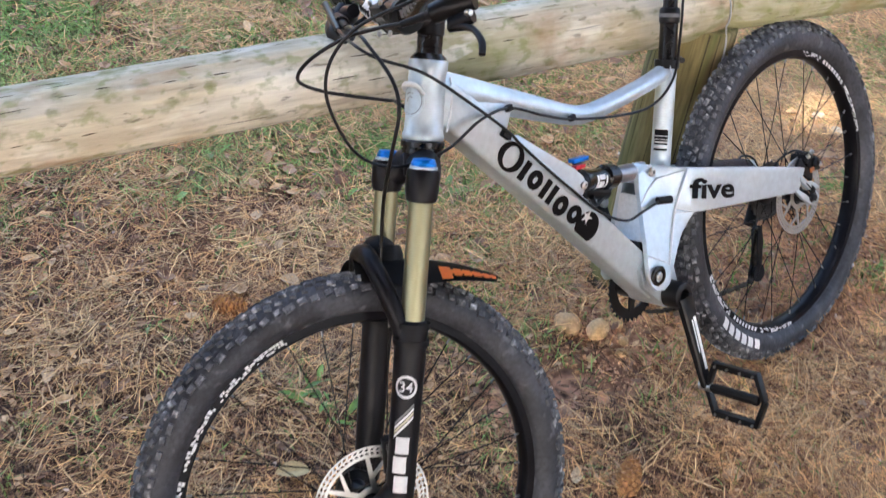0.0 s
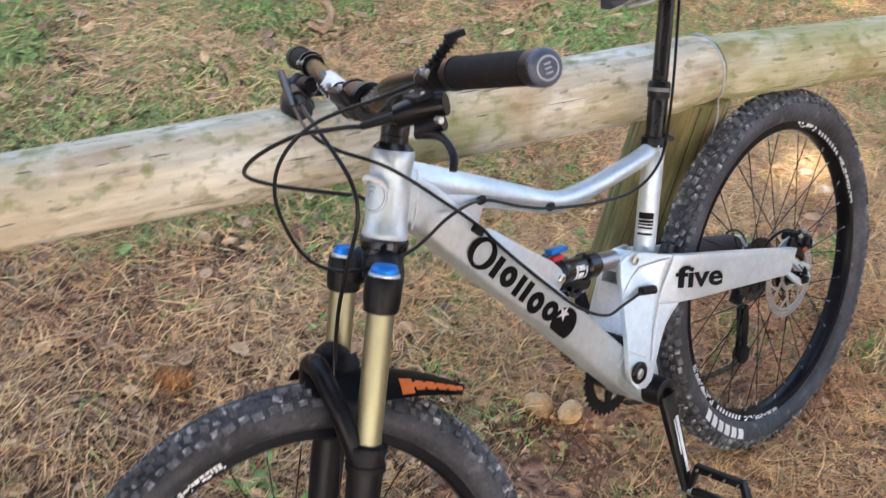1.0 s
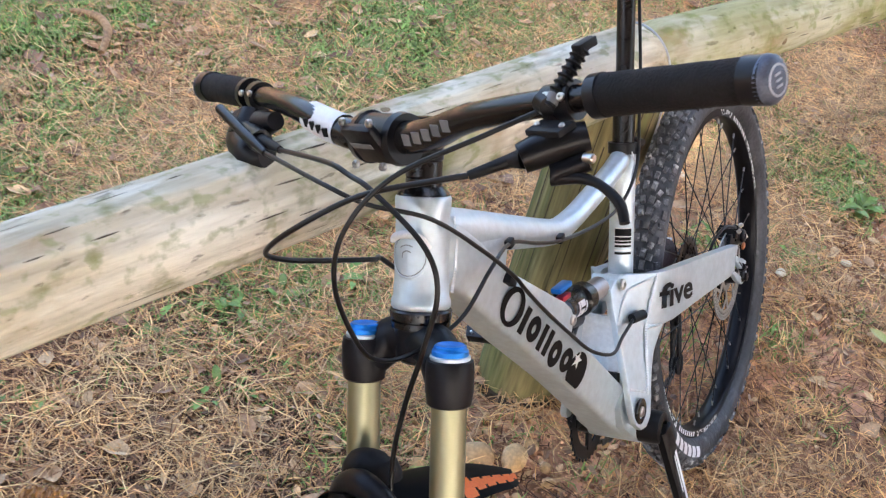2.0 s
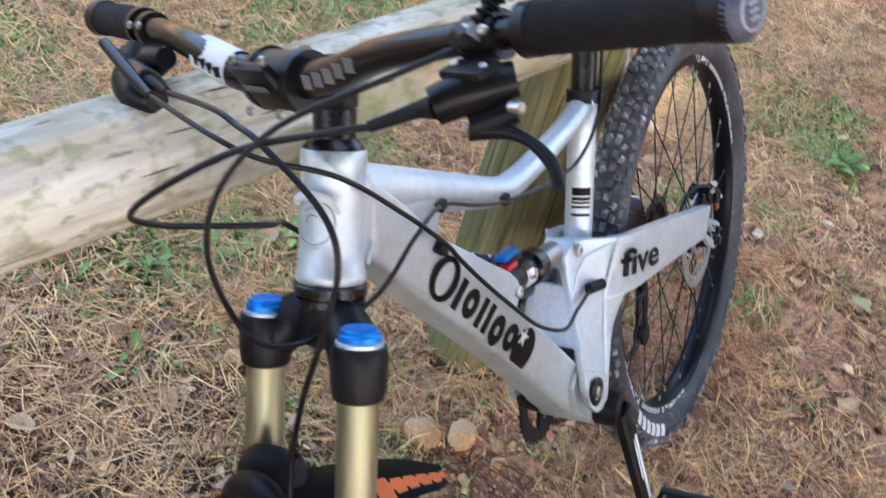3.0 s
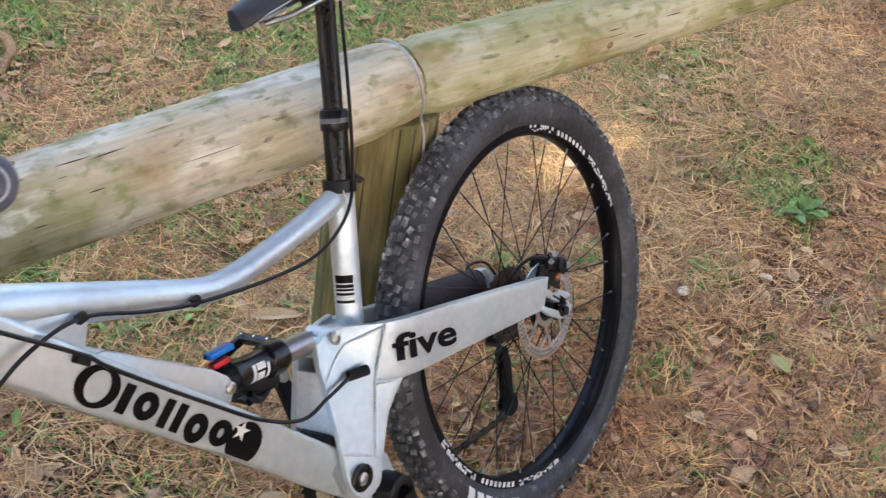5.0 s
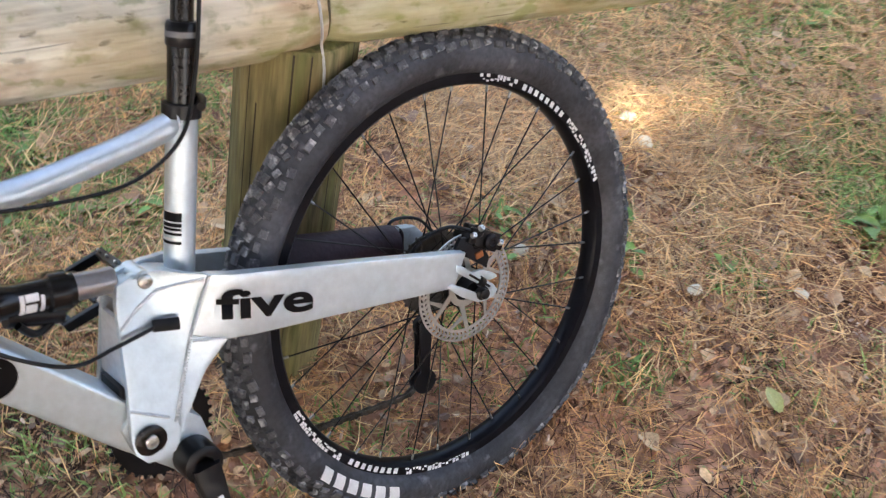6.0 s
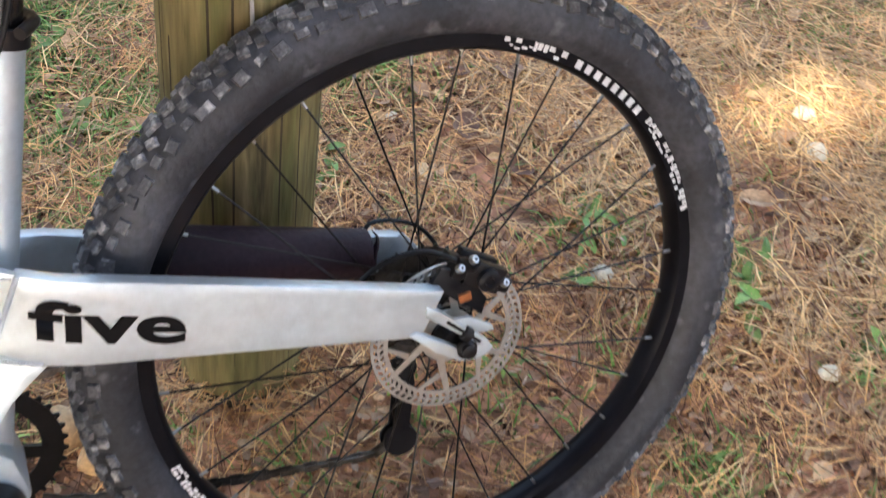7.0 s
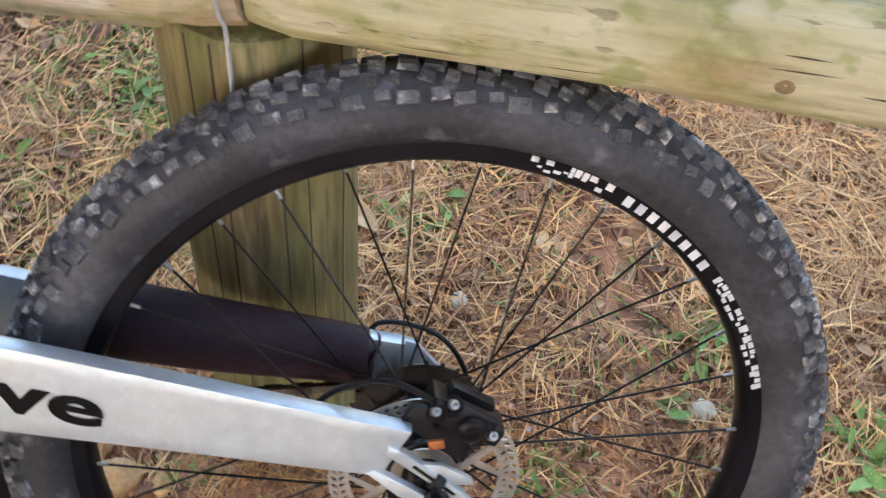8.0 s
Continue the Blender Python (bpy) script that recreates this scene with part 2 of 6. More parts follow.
def sweep(bm, path, radius, segs=14, caps=True, up=(0, 1, 0), squash=None):
    """A tube along path; radius a number or one per point; squash: (across, along up) factors per point."""
    path = [Vector(p) for p in path]
    n = len(path)
    rad = radius if isinstance(radius, (list, tuple)) else [radius] * n
    rings, side = [], None
    for i, p in enumerate(path):
        d = (path[min(i + 1, n - 1)] - path[max(i - 1, 0)]).normalized()
        if side is None:
            u = Vector(up)
            if abs(d.dot(u)) > 0.95:
                u = Vector((1, 0, 0))
            side = (u - d * u.dot(d)).normalized()
        else:
            side = (side - d * side.dot(d)).normalized()
        other = d.cross(side)
        a, b = squash[i] if squash else (1, 1)
        rings.append([bm.verts.new(p + rad[i] * (b * math.cos(k * math.tau / segs) * side + a * math.sin(k * math.tau / segs) * other)) for k in range(segs)])
    for r, s in zip(rings, rings[1:]):
        for k in range(segs):
            bm.faces.new((r[k], r[(k + 1) % segs], s[(k + 1) % segs], s[k]))
    if caps:
        bm.faces.new(rings[0][::-1])
        bm.faces.new(rings[-1])
    return bm


def tube(path, radius, segs=14, smooth_n=0, **kw):
    bm = bmesh.new()
    if smooth_n:
        if isinstance(radius, (list, tuple)):
            rr = []
            for a, b in zip(radius, radius[1:]):
                rr += [a + (b - a) * k / smooth_n for k in range(smooth_n)]
            radius = rr + [radius[-1]]
        path = spline(path, smooth_n)
    return sweep(bm, path, radius, segs, **kw)


def lathe(bm, profile, axis_from, axis_dir, segs=32, closed=False):
    """Turns (along, radius) pairs round an axis."""
    o, d = Vector(axis_from), Vector(axis_dir).normalized()
    s = d.orthogonal().normalized()
    t = d.cross(s)
    rings = [[bm.verts.new(o + d * a + r * (math.cos(k * math.tau / segs) * s + math.sin(k * math.tau / segs) * t)) for k in range(segs)] for a, r in profile]
    pairs = list(zip(rings, rings[1:])) + ([(rings[-1], rings[0])] if closed else [])
    for r, q in pairs:
        for k in range(segs):
            bm.faces.new((r[k], r[(k + 1) % segs], q[(k + 1) % segs], q[k]))
    if not closed:
        bm.faces.new(rings[0][::-1])
        bm.faces.new(rings[-1])
    return bm


def turned(profile, o, d, segs=32, closed=False):
    return lathe(bmesh.new(), profile, o, d, segs, closed)


def block(bm, centre, size, m=None, bevel=0.0):
    r = bmesh.ops.create_cube(bm, size=1.0)
    vs = r["verts"]
    bmesh.ops.scale(bm, vec=size, verts=vs)
    if bevel:
        es = list({e for v in vs for e in v.link_edges})
        o = bmesh.ops.bevel(bm, geom=es, offset=bevel, segments=2, affect="EDGES", profile=0.6)
        vs = list({v for f in o["faces"] for v in f.verts} | {v for v in vs if v.is_valid})
    mm = Matrix.Translation(centre) @ (m or Matrix())
    bmesh.ops.transform(bm, matrix=mm, verts=vs)
    return bm


def plate(poly, y0, y1, bevel=0.0, m=None):
    """A flat shape given by (x, z) corners, thick from y0 to y1."""
    bm = bmesh.new()
    a = [bm.verts.new((x, y0, z)) for x, z in poly]
    b = [bm.verts.new((x, y1, z)) for x, z in poly]
    n = len(poly)
    bm.faces.new(a)
    bm.faces.new(b[::-1])
    for i in range(n):
        bm.faces.new((a[i], b[i], b[(i + 1) % n], a[(i + 1) % n]))
    if bevel:
        bmesh.ops.bevel(bm, geom=bm.edges[:], offset=bevel, segments=2, affect="EDGES", profile=0.6)
    if m:
        bmesh.ops.transform(bm, matrix=m, verts=bm.verts[:])
    return bm


def boxloft(stations, segs=5, taper=0.0):
    """A rounded box tube through stations (x, z, height, width, corner); taper widens the upper side and narrows the lower."""
    bm = bmesh.new()
    rings = []
    n = len(stations)
    for i, (x, z, h, w, c) in enumerate(stations):
        x0, z0 = stations[max(i - 1, 0)][:2]
        x1, z1 = stations[min(i + 1, n - 1)][:2]
        d = Vector((x1 - x0, 0, z1 - z0)).normalized()
        nrm = Vector((-d.z, 0, d.x))
        ring = []
        for sx, sy, a0 in ((1, 1, 0), (-1, 1, 90), (-1, -1, 180), (1, -1, 270)):
            for k in range(segs):
                a = radians(a0 + 90 * k / (segs - 1))
                up = sx * (h / 2 - c) + c * math.cos(a)
                ring.append(bm.verts.new(Vector((x, 0, z)) + nrm * up + Vector((0, 1, 0)) * (sy * (w / 2 - c) + c * math.sin(a)) * (1 + taper * up / (h / 2))))
        rings.append(ring)
    m = len(rings[0])
    for r, s in zip(rings, rings[1:]):
        for k in range(m):
            bm.faces.new((r[k], r[(k + 1) % m], s[(k + 1) % m], s[k]))
    bm.faces.new(rings[0][::-1])
    bm.faces.new(rings[-1])
    return bm


def moved(bm, m):
    bmesh.ops.transform(bm, matrix=m, verts=bm.verts[:])
    return bm


def hump(x, y):
    """Height of the ground, with a shallow hollow under each wheel."""
    hollow = sum(math.exp(-(((x - hx) / 0.30) ** 2 + (y / 0.16) ** 2)) for hx in (0.0, -1.09))
    return -0.026 * hollow + 0.012 * noise.noise((x * 1.3, y * 1.3, 3.0)) + 0.006 * noise.noise((x * 5, y * 5, 8.0))


# ---- ground ----
def axis_steps(lo, hi, fine_lo, fine_hi, step):
    a = list(np.arange(fine_lo, fine_hi + 1e-6, step))
    s, v = step, fine_hi
    while v < hi:
        s *= 1.25
        v = min(v + s, hi)
        a.append(v)
    s, v, b = step, fine_lo, []
    while v > lo:
        s *= 1.25
        v = max(v - s, lo)
        b.append(v)
    return b[::-1] + a


gx = axis_steps(-80, 80, -1.7, 2.2, 0.03)
gy = axis_steps(-80, 80, -1.0, 2.6, 0.03)
gv = [(x, y, hump(x, y)) for y in gy for x in gx]
gf = [(j * len(gx) + i, j * len(gx) + i + 1, (j + 1) * len(gx) + i + 1, (j + 1) * len(gx) + i) for j in range(len(gy) - 1) for i in range(len(gx) - 1)]
gm = bpy.data.meshes.new("ground")
gm.from_pydata(gv, [], gf)
gm.materials.append(SOIL)
gm.shade_smooth()
tagged(new("ground", gm), "reddish-brown forest soil covered with dry pine needles", "ground", kind="structure")


def strips(name, count, area, length, width, mat, seed, lift=0.012, dens=None, tilt=0.12, label="", bend=0.3, bunch=5):
    """Many narrow bent needles lying on the ground in loose bunches, as one mesh."""
    rnd = random.Random(seed)
    vs, fs = [], []
    x0, x1, y0, y1 = area
    while len(fs) < count * 2:
        cx, cy = rnd.uniform(x0, x1), rnd.uniform(y0, y1)
        if dens and rnd.random() > dens(cx, cy):
            continue
        lean = rnd.uniform(0, math.tau)
        for _ in range(rnd.randint(1, bunch)):
            x, y = cx + rnd.gauss(0, 0.018), cy + rnd.gauss(0, 0.018)
            a = lean + rnd.gauss(0, 0.35)
            ln = rnd.uniform(*length)
            w = rnd.uniform(*width) / 2
            k = rnd.uniform(-bend, bend)
            rise = rnd.uniform(-tilt, tilt) * ln
            z = hump(x, y) + rnd.uniform(0.002, lift)
            b = len(vs)
            for i in range(3):
                u = i / 2 - 0.5
                ang = a + k * u * 2
                px, py = x + ln * u * math.cos(ang), y + ln * u * math.sin(ang)
                pz = max(z + rise * u - 0.02 * ln * abs(u), hump(px, py) + 0.001)
                ww = w * (0.5 if i != 1 else 1)
                vs += [(px - ww * math.sin(ang), py + ww * math.cos(ang), pz), (px + ww * math.sin(ang), py - ww * math.cos(ang), pz + ww * 0.6)]
            fs += [(b, b + 1, b + 3, b + 2), (b + 2, b + 3, b + 5, b + 4)]
    me = bpy.data.meshes.new(name)
    me.from_pydata(vs, [], fs)
    me.materials.append(mat)
    return tagged(new(name, me), label, "ground litter", kind="stuff")
# ---- fence ----
JOINT = Vector((-0.060, 0.335, 0.632))
LEFT_DIR = Vector((-1.04, 0.315, 0.057)).normalized()
RIGHT_DIR = Vector((0.96, -0.300, -0.102)).normalized()
RAIL_DIR = RIGHT_DIR


def log(name, p0, p1, r0, r1, seed, label, wood):
    """A rough round log from p0 to p1, with knots and long checks as parts."""
    rnd = random.Random(seed)
    p0, p1 = Vector(p0), Vector(p1)
    ln = (p1 - p0).length
    d = (p1 - p0).normalized()
    side = d.cross(Vector((0, 0, 1))).normalized()
    m = Matrix.Translation(p0) @ Matrix((side, d.cross(side).normalized(), d)).transposed().to_4x4()

    def radius(u, a):
        return (r0 + (r1 - r0) * u / ln) + 0.0045 * noise.noise((math.cos(a) * 1.3, math.sin(a) * 1.3, u * 1.1 + seed)) + 0.0018 * noise.noise((math.cos(a) * 5, math.sin(a) * 5, u * 2.5 + seed)) + 0.0011 * noise.noise((math.cos(a) * 13, math.sin(a) * 13, u * 3.0 + seed))

    bm = bmesh.new()
    n, segs, rings = int(ln / 0.03), 56, []
    for i in range(n + 1):
        u = ln * i / n
        end = 0.006 if i in (0, n) else 0.0
        rings.append([bm.verts.new(((radius(u, a) - end) * math.cos(a), (radius(u, a) - end) * math.sin(a), u)) for a in (k * math.tau / segs for k in range(segs))])
    for r, s in zip(rings, rings[1:]):
        for k in range(segs):
            bm.faces.new((r[k], r[(k + 1) % segs], s[(k + 1) % segs], s[k]))
    bm.faces.new(rings[0][::-1])
    bm.faces.new(rings[-1])
    rail = thing(name, label, "fence rail", m, "rails of the fence")
    part("log", bm, wood, rail)
    for i in range(200):
        a, u0 = rnd.uniform(0, math.tau), rnd.uniform(0.05, ln - 0.3)
        length = rnd.uniform(0.012, 0.05) if i % 9 else rnd.uniform(0.04, 0.09)
        bm = bmesh.new()
        pts, w = [], rnd.uniform(0.0004, 0.0011)
        for q in range(9):
            u = u0 + length * q / 8
            aa = a + 0.05 * noise.noise((u * 9, seed, i))
            r = radius(u, aa) + 0.0003
            hw = w * math.sin(math.pi * (q + 0.15) / 8.3) / r
            pts.append([bm.verts.new((r * math.cos(aa + s * hw), r * math.sin(aa + s * hw), u)) for s in (-1, 1)])
        for p, q in zip(pts, pts[1:]):
            bm.faces.new((p[0], p[1], q[1], q[0]))
        part("check", bm, CRACK, rail)
    for i in range(2):
        a, u = rnd.uniform(0, math.tau), rnd.uniform(0.1, ln - 0.1)
        r = radius(u, a)
        o = Vector((r * math.cos(a), r * math.sin(a), u))
        bm = turned([(-0.006, 0.0075), (0.0004, 0.0060), (0.0008, 0.004), (0.0002, 0.0015)], o, (math.cos(a), math.sin(a), 0), 12)
        for v in bm.verts:
            v.co.z = u + (v.co.z - u) * rnd.uniform(1.0, 1.25)
        part("knot", bm, KNOT, rail)
    return rail


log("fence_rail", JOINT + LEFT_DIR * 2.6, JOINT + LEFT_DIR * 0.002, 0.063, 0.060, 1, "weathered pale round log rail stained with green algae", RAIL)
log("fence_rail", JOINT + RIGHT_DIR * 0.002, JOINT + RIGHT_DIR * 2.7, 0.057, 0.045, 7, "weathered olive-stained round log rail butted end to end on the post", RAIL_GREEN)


def fence_post(foot, head, r, seed, label):
    """A round post, let into the ground, with long vertical cracks."""
    foot, head = Vector(foot), Vector(head)
    d = (head - foot).normalized()
    ln = (head - foot).length
    side = d.cross(Vector((0, 1, 0))).normalized()
    m = Matrix.Translation(foot) @ Matrix((side, d.cross(side).normalized(), d)).transposed().to_4x4()
    post = thing("fence_post", label, "fence post", m, "posts of the fence")

    def radius(a, z):
        return r * (1 + 0.025 * noise.noise((math.cos(a) * 2, math.sin(a) * 2, z * 2 + seed)) + 0.012 * noise.noise((math.cos(a) * 9, math.sin(a) * 9, z + seed)))

    bm = bmesh.new()
    rings = []
    zs = [-0.25 + (ln + 0.25) * i / 22 for i in range(22)] + [ln - 0.004, ln]
    for i, z in enumerate(zs):
        q = 0.965 if i == len(zs) - 1 else 1.0
        rings.append([bm.verts.new((q * radius(a, z) * math.cos(a), q * radius(a, z) * math.sin(a), z)) for a in (k * math.tau / 56 for k in range(56))])
    for p, q in zip(rings, rings[1:]):
        for k in range(56):
            bm.faces.new((p[k], p[(k + 1) % 56], q[(k + 1) % 56], q[k]))
    bm.faces.new(rings[-1])
    part("trunk", bm, POST, post)
    rnd = random.Random(seed)
    for i in range(15):
        a, z0, z1 = i * math.tau / 15 + rnd.uniform(-0.15, 0.15), rnd.uniform(-0.02, 0.2), ln - 0.003
        if i % 3 == 1:
            z0, z1 = rnd.uniform(0.15, 0.3), rnd.uniform(0.4, 0.58)
        bm, pts, w = bmesh.new(), [], rnd.uniform(0.0007, 0.0017)
        for q in range(13):
            z = z0 + (z1 - z0) * q / 12
            aa = a + 0.04 * noise.noise((z * 5, i, seed))
            rr = radius(aa, z) + 0.0004
            hw = w * (0.25 + 0.75 * math.sin(math.pi * min(1, q / 8) / 2)) / rr
            pts.append([bm.verts.new((rr * math.cos(aa + s * hw), rr * math.sin(aa + s * hw), z)) for s in (-1, 1)])
        for p, q in zip(pts, pts[1:]):
            bm.faces.new((p[0], p[1], q[1], q[0]))
        part("crack", bm, CRACK, post)
    # Dark collar at the foot: the shade of the gap, put in as colour.
    bm = bmesh.new()
    rings = []
    for lift, q in ((0.012, 1.002), (0.006, 1.055), (-0.02, 1.09)):
        ring = []
        for k in range(56):
            a = k * math.tau / 56
            rr = radius(a, 0.0) * q * (1 + (q - 1) * 0.9 * noise.noise((math.cos(a) * 3, math.sin(a) * 3, seed)))
            p = Vector((rr * math.cos(a), rr * math.sin(a), 0))
            w = m @ p
            ring.append(bm.verts.new((p.x, p.y, hump(w.x, w.y) + lift * 0.55)))
        rings.append(ring)
    for p, q in zip(rings, rings[1:]):
        for k in range(56):
            bm.faces.new((p[k], p[(k + 1) % 56], q[(k + 1) % 56], q[k]))
    part("foot_gap", bm, CRACK, post, "dark collar painted as the shaded gap between post and soil")
    return post


fence_post((-0.152, 0.352, 0), (-0.072, 0.350, 0.600), 0.075, 2, "greenish-brown round wooden post with long vertical cracks")
for q, seed in ((JOINT + LEFT_DIR * 2.4, 5), (JOINT + RIGHT_DIR * 2.55, 9)):
    fence_post((q.x - 0.02, q.y, 0), (q.x, q.y, q.z - 0.03), 0.075, seed, "round wooden fence post under the log rail")

# galvanised wire over the rail, stapled to the post
wire_c = JOINT + LEFT_DIR * 0.012
loop = []
for k in range(15):
    a = radians(-75 + 150 * k / 14)
    side = Vector((RAIL_DIR.y, -RAIL_DIR.x, 0)).normalized()
    loop.append(wire_c + side * 0.0625 * math.sin(a + radians(35)) + Vector((0, 0, 0.0625 * math.cos(a + radians(35)))))
low = loop[-1]
loop += [low + Vector((-0.003, -0.009, -0.03)), low + Vector((-0.010, -0.012, -0.08)), low + Vector((-0.019, -0.013, -0.14))]
wire_ob = thing("tie_wire", "thin galvanised wire looped over the rail onto the post", "wire")
part("strand", tube(loop, 0.0018, 8, 3), material("galvanised_wire", (0.58, 0.60, 0.62), 0.45, 0.4, (0.45, 0.46, 0.48), 0.1, 40), wire_ob)

# ---- bicycle ----
LEAN = 22.71
BIKE_M = Matrix.Translation((0, 0, -0.0369)) @ Matrix.Rotation(radians(-LEAN), 4, "X")
bike = thing("mountain_bike", "silver full-suspension mountain bike leaning against a log fence", "bicycle", BIKE_M)
HT_LOW, HT_TOP = Vector((-0.839, -0.002, 0.793)), Vector((-0.792, -0.002, 0.901))
HEAD = (HT_TOP - HT_LOW).normalized()
FWD = Vector((-HEAD.z, 0, HEAD.x))
STEER = Matrix.Translation(HT_LOW) @ Matrix.Rotation(radians(-18.0), 4, HEAD) @ Matrix.Translation(-HT_LOW)
R_AXLE, F_AXLE = Vector((0, 0, 0.34)), Vector((-1.095, 0, 0.34))
BB = Vector((-0.415, 0, 0.338))
Y = Vector((0, 1, 0))


def joined(*bms):
    out = bmesh.new()
    for b in bms:
        me = bpy.data.meshes.new("tmp")
        b.to_mesh(me)
        b.free()
        out.from_mesh(me)
        bpy.data.meshes.remove(me)
    return out


def bead(path, r, n=26):
    """A weld: a rippled bead along a line."""
    path = [Vector(p) for p in path]
    pts, rad = [], []
    segs = len(path) - 1
    for i in range(n * 2 + 1):
        u = i / (n * 2) * segs
        k = min(int(u), segs - 1)
        pts.append(path[k].lerp(path[k + 1], u - k))
        rad.append(r * (1.0 if i % 2 else 0.72))
    return sweep(bmesh.new(), pts, rad, 8)


def bolt(o, d, r=0.006, h=0.004):
    return turned([(0, r), (h * 0.7, r), (h, r * 0.75), (h, r * 0.45), (h * 0.4, r * 0.4)], o, d, 14)


# frame
DT = [(-0.800, 0.849, 0.058, 0.046, 0.007), (-0.770, 0.809, 0.060, 0.053, 0.007), (-0.688, 0.699, 0.057, 0.057, 0.006), (-0.585, 0.567, 0.055, 0.058, 0.006), (-0.460, 0.396, 0.055, 0.058, 0.006), (-0.430, 0.358, 0.054, 0.058, 0.006)]
frame_ob = part("frame", boxloft(DT, taper=0.20), ALU, bike, "bare silver aluminium frame with box-section down tube")
part("head_tube", turned([(0.006, 0.0285), (0.008, 0.0300), (0.014, 0.0300), (0.018, 0.0282), (0.04, 0.0272), (0.10, 0.0268), (0.106, 0.0278), (0.116, 0.0280), (0.118, 0.027)], HT_LOW, HEAD, 48), ALU, frame_ob)
part("top_tube", tube([(-0.800, 0, 0.866), (-0.735, 0, 0.829), (-0.658, 0, 0.785), (-0.590, 0, 0.7465), (-0.545, 0, 0.7215), (-0.515, 0, 0.7085), (-0.480, 0, 0.7020), (-0.43, 0, 0.6985), (-0.346, 0, 0.6965), (-0.285, 0, 0.700)], [0.0255, 0.0240, 0.0210, 0.0182, 0.0166, 0.0156, 0.0148, 0.0144, 0.0144, 0.0150], 28, 5), ALU, frame_ob)
part("gusset", joined(plate([(-0.800, 0.866), (-0.735, 0.832), (-0.690, 0.805), (-0.672, 0.784), (-0.700, 0.744), (-0.745, 0.775), (-0.785, 0.815)], -0.0215, 0.0215, 0.005)), ALU, frame_ob)
part("seat_tube", tube([(-0.414, 0, 0.345), (-0.342, 0, 0.541), (-0.284, 0, 0.698), (-0.279, 0, 0.714)], 0.0175, 28), ALU, frame_ob)
part("bottom_bracket_shell", turned([(-0.037, 0.021), (-0.037, 0.0255), (0.037, 0.0255), (0.037, 0.021)], BB, Y, 36), ALU, frame_ob)
part("pivot_forging", joined(plate([(-0.478, 0.412), (-0.458, 0.428), (-0.428, 0.425), (-0.388, 0.375), (-0.385, 0.335), (-0.405, 0.312), (-0.428, 0.314), (-0.474, 0.376)], -0.036, 0.036, 0.005)), ALU, frame_ob)
part("shock_mount", joined(plate([(-0.702, 0.752), (-0.676, 0.742), (-0.614, 0.681), (-0.572, 0.642), (-0.557, 0.622), (-0.554, 0.606), (-0.566, 0.594), (-0.588, 0.590), (-0.62, 0.602)], -0.026, -0.020, 0.002),
     plate([(-0.702, 0.752), (-0.676, 0.742), (-0.614, 0.681), (-0.572, 0.642), (-0.557, 0.622), (-0.554, 0.606), (-0.566, 0.594), (-0.588, 0.590), (-0.62, 0.602)], 0.020, 0.026, 0.002)), ALU, frame_ob, "silver gusset plates holding the shock")
part("headset_cup", turned([(-0.014, 0.027), (-0.013, 0.0300), (-0.007, 0.0300), (-0.0065, 0.0275), (-0.005, 0.0275), (-0.0045, 0.0310), (0.0035, 0.0315), (0.0055, 0.0300)], HT_LOW, HEAD, 40), GLOSS, frame_ob)
part("headset_cap", turned([(0.1185, 0.0265), (0.121, 0.0255), (0.127, 0.020)], HT_LOW, HEAD, 40), GLOSS, frame_ob)
part("weld", bead([(-0.808, -0.0225, 0.800), (-0.796, -0.0245, 0.820), (-0.785, -0.0245, 0.845), (-0.778, -0.0235, 0.872)], 0.0020), ALU_DULL, frame_ob)
part("weld", bead([(-0.304, -0.018, 0.678), (-0.297, -0.0215, 0.697), (-0.292, -0.015, 0.713)], 0.0018), ALU_DULL, frame_ob)
for p in ((-0.687, -0.029, 0.790), (-0.556, -0.024, 0.722)):
    bm = bmesh.new()
    block(bm, p, (0.012, 0.008, 0.010), bevel=0.002)
    part("cable_clip", bm, PLASTIC, frame_ob)
bm = bmesh.new()
block(bm, (-0.708, -0.034, 0.757), (0.018, 0.010, 0.012), Matrix.Rotation(radians(48), 4, "Y"), bevel=0.002)
part("cable_clip", bm, PLASTIC, frame_ob)
part("seat_clamp", joined(turned([(-0.006, 0.0195), (-0.006, 0.0215), (0.009, 0.0215), (0.009, 0.0165)], (-0.281, 0, 0.708), (0.345, 0, 0.938), 32), tube([(-0.268, -0.024, 0.712), (-0.255, 0.0, 0.712), (-0.262, 0.022, 0.714)], 0.005, 10, 4)), BLACK, frame_ob)

# plain marks in place of the maker's lettering on the down tube
DIR = Vector((-0.60, 0, 0.80))
UPN = Vector((0.80, 0, 0.60))


def on_tube(u, v, centre=Vector((-0.6395, 0, 0.6363))):
    """A place on the down tube's side: u along it towards the bottom, v up across it."""
    p = centre - DIR * u + UPN * v
    return p.x, p.z


def tube_mark(name, outer, mat, label, inner=None, lift=0.0006):
    """A flat mark on the down tube's side from (u, v) corners; inner corners leave a hole."""
    bm = bmesh.new()

    def lay(poly):
        return [bm.verts.new((x, -0.029 * (1 + 0.20 * v / 0.0275) - lift, z)) for (x, z), v in ((on_tube(u, v), v) for u, v in poly)]

    a = lay(outer)
    if inner:
        b = lay(inner)
        for k in range(len(a)):
            bm.faces.new((a[k], a[(k + 1) % len(a)], b[(k + 1) % len(a)], b[k]))
    else:
        bm.faces.new(a)
    part(name, bm, mat, frame_ob, label)


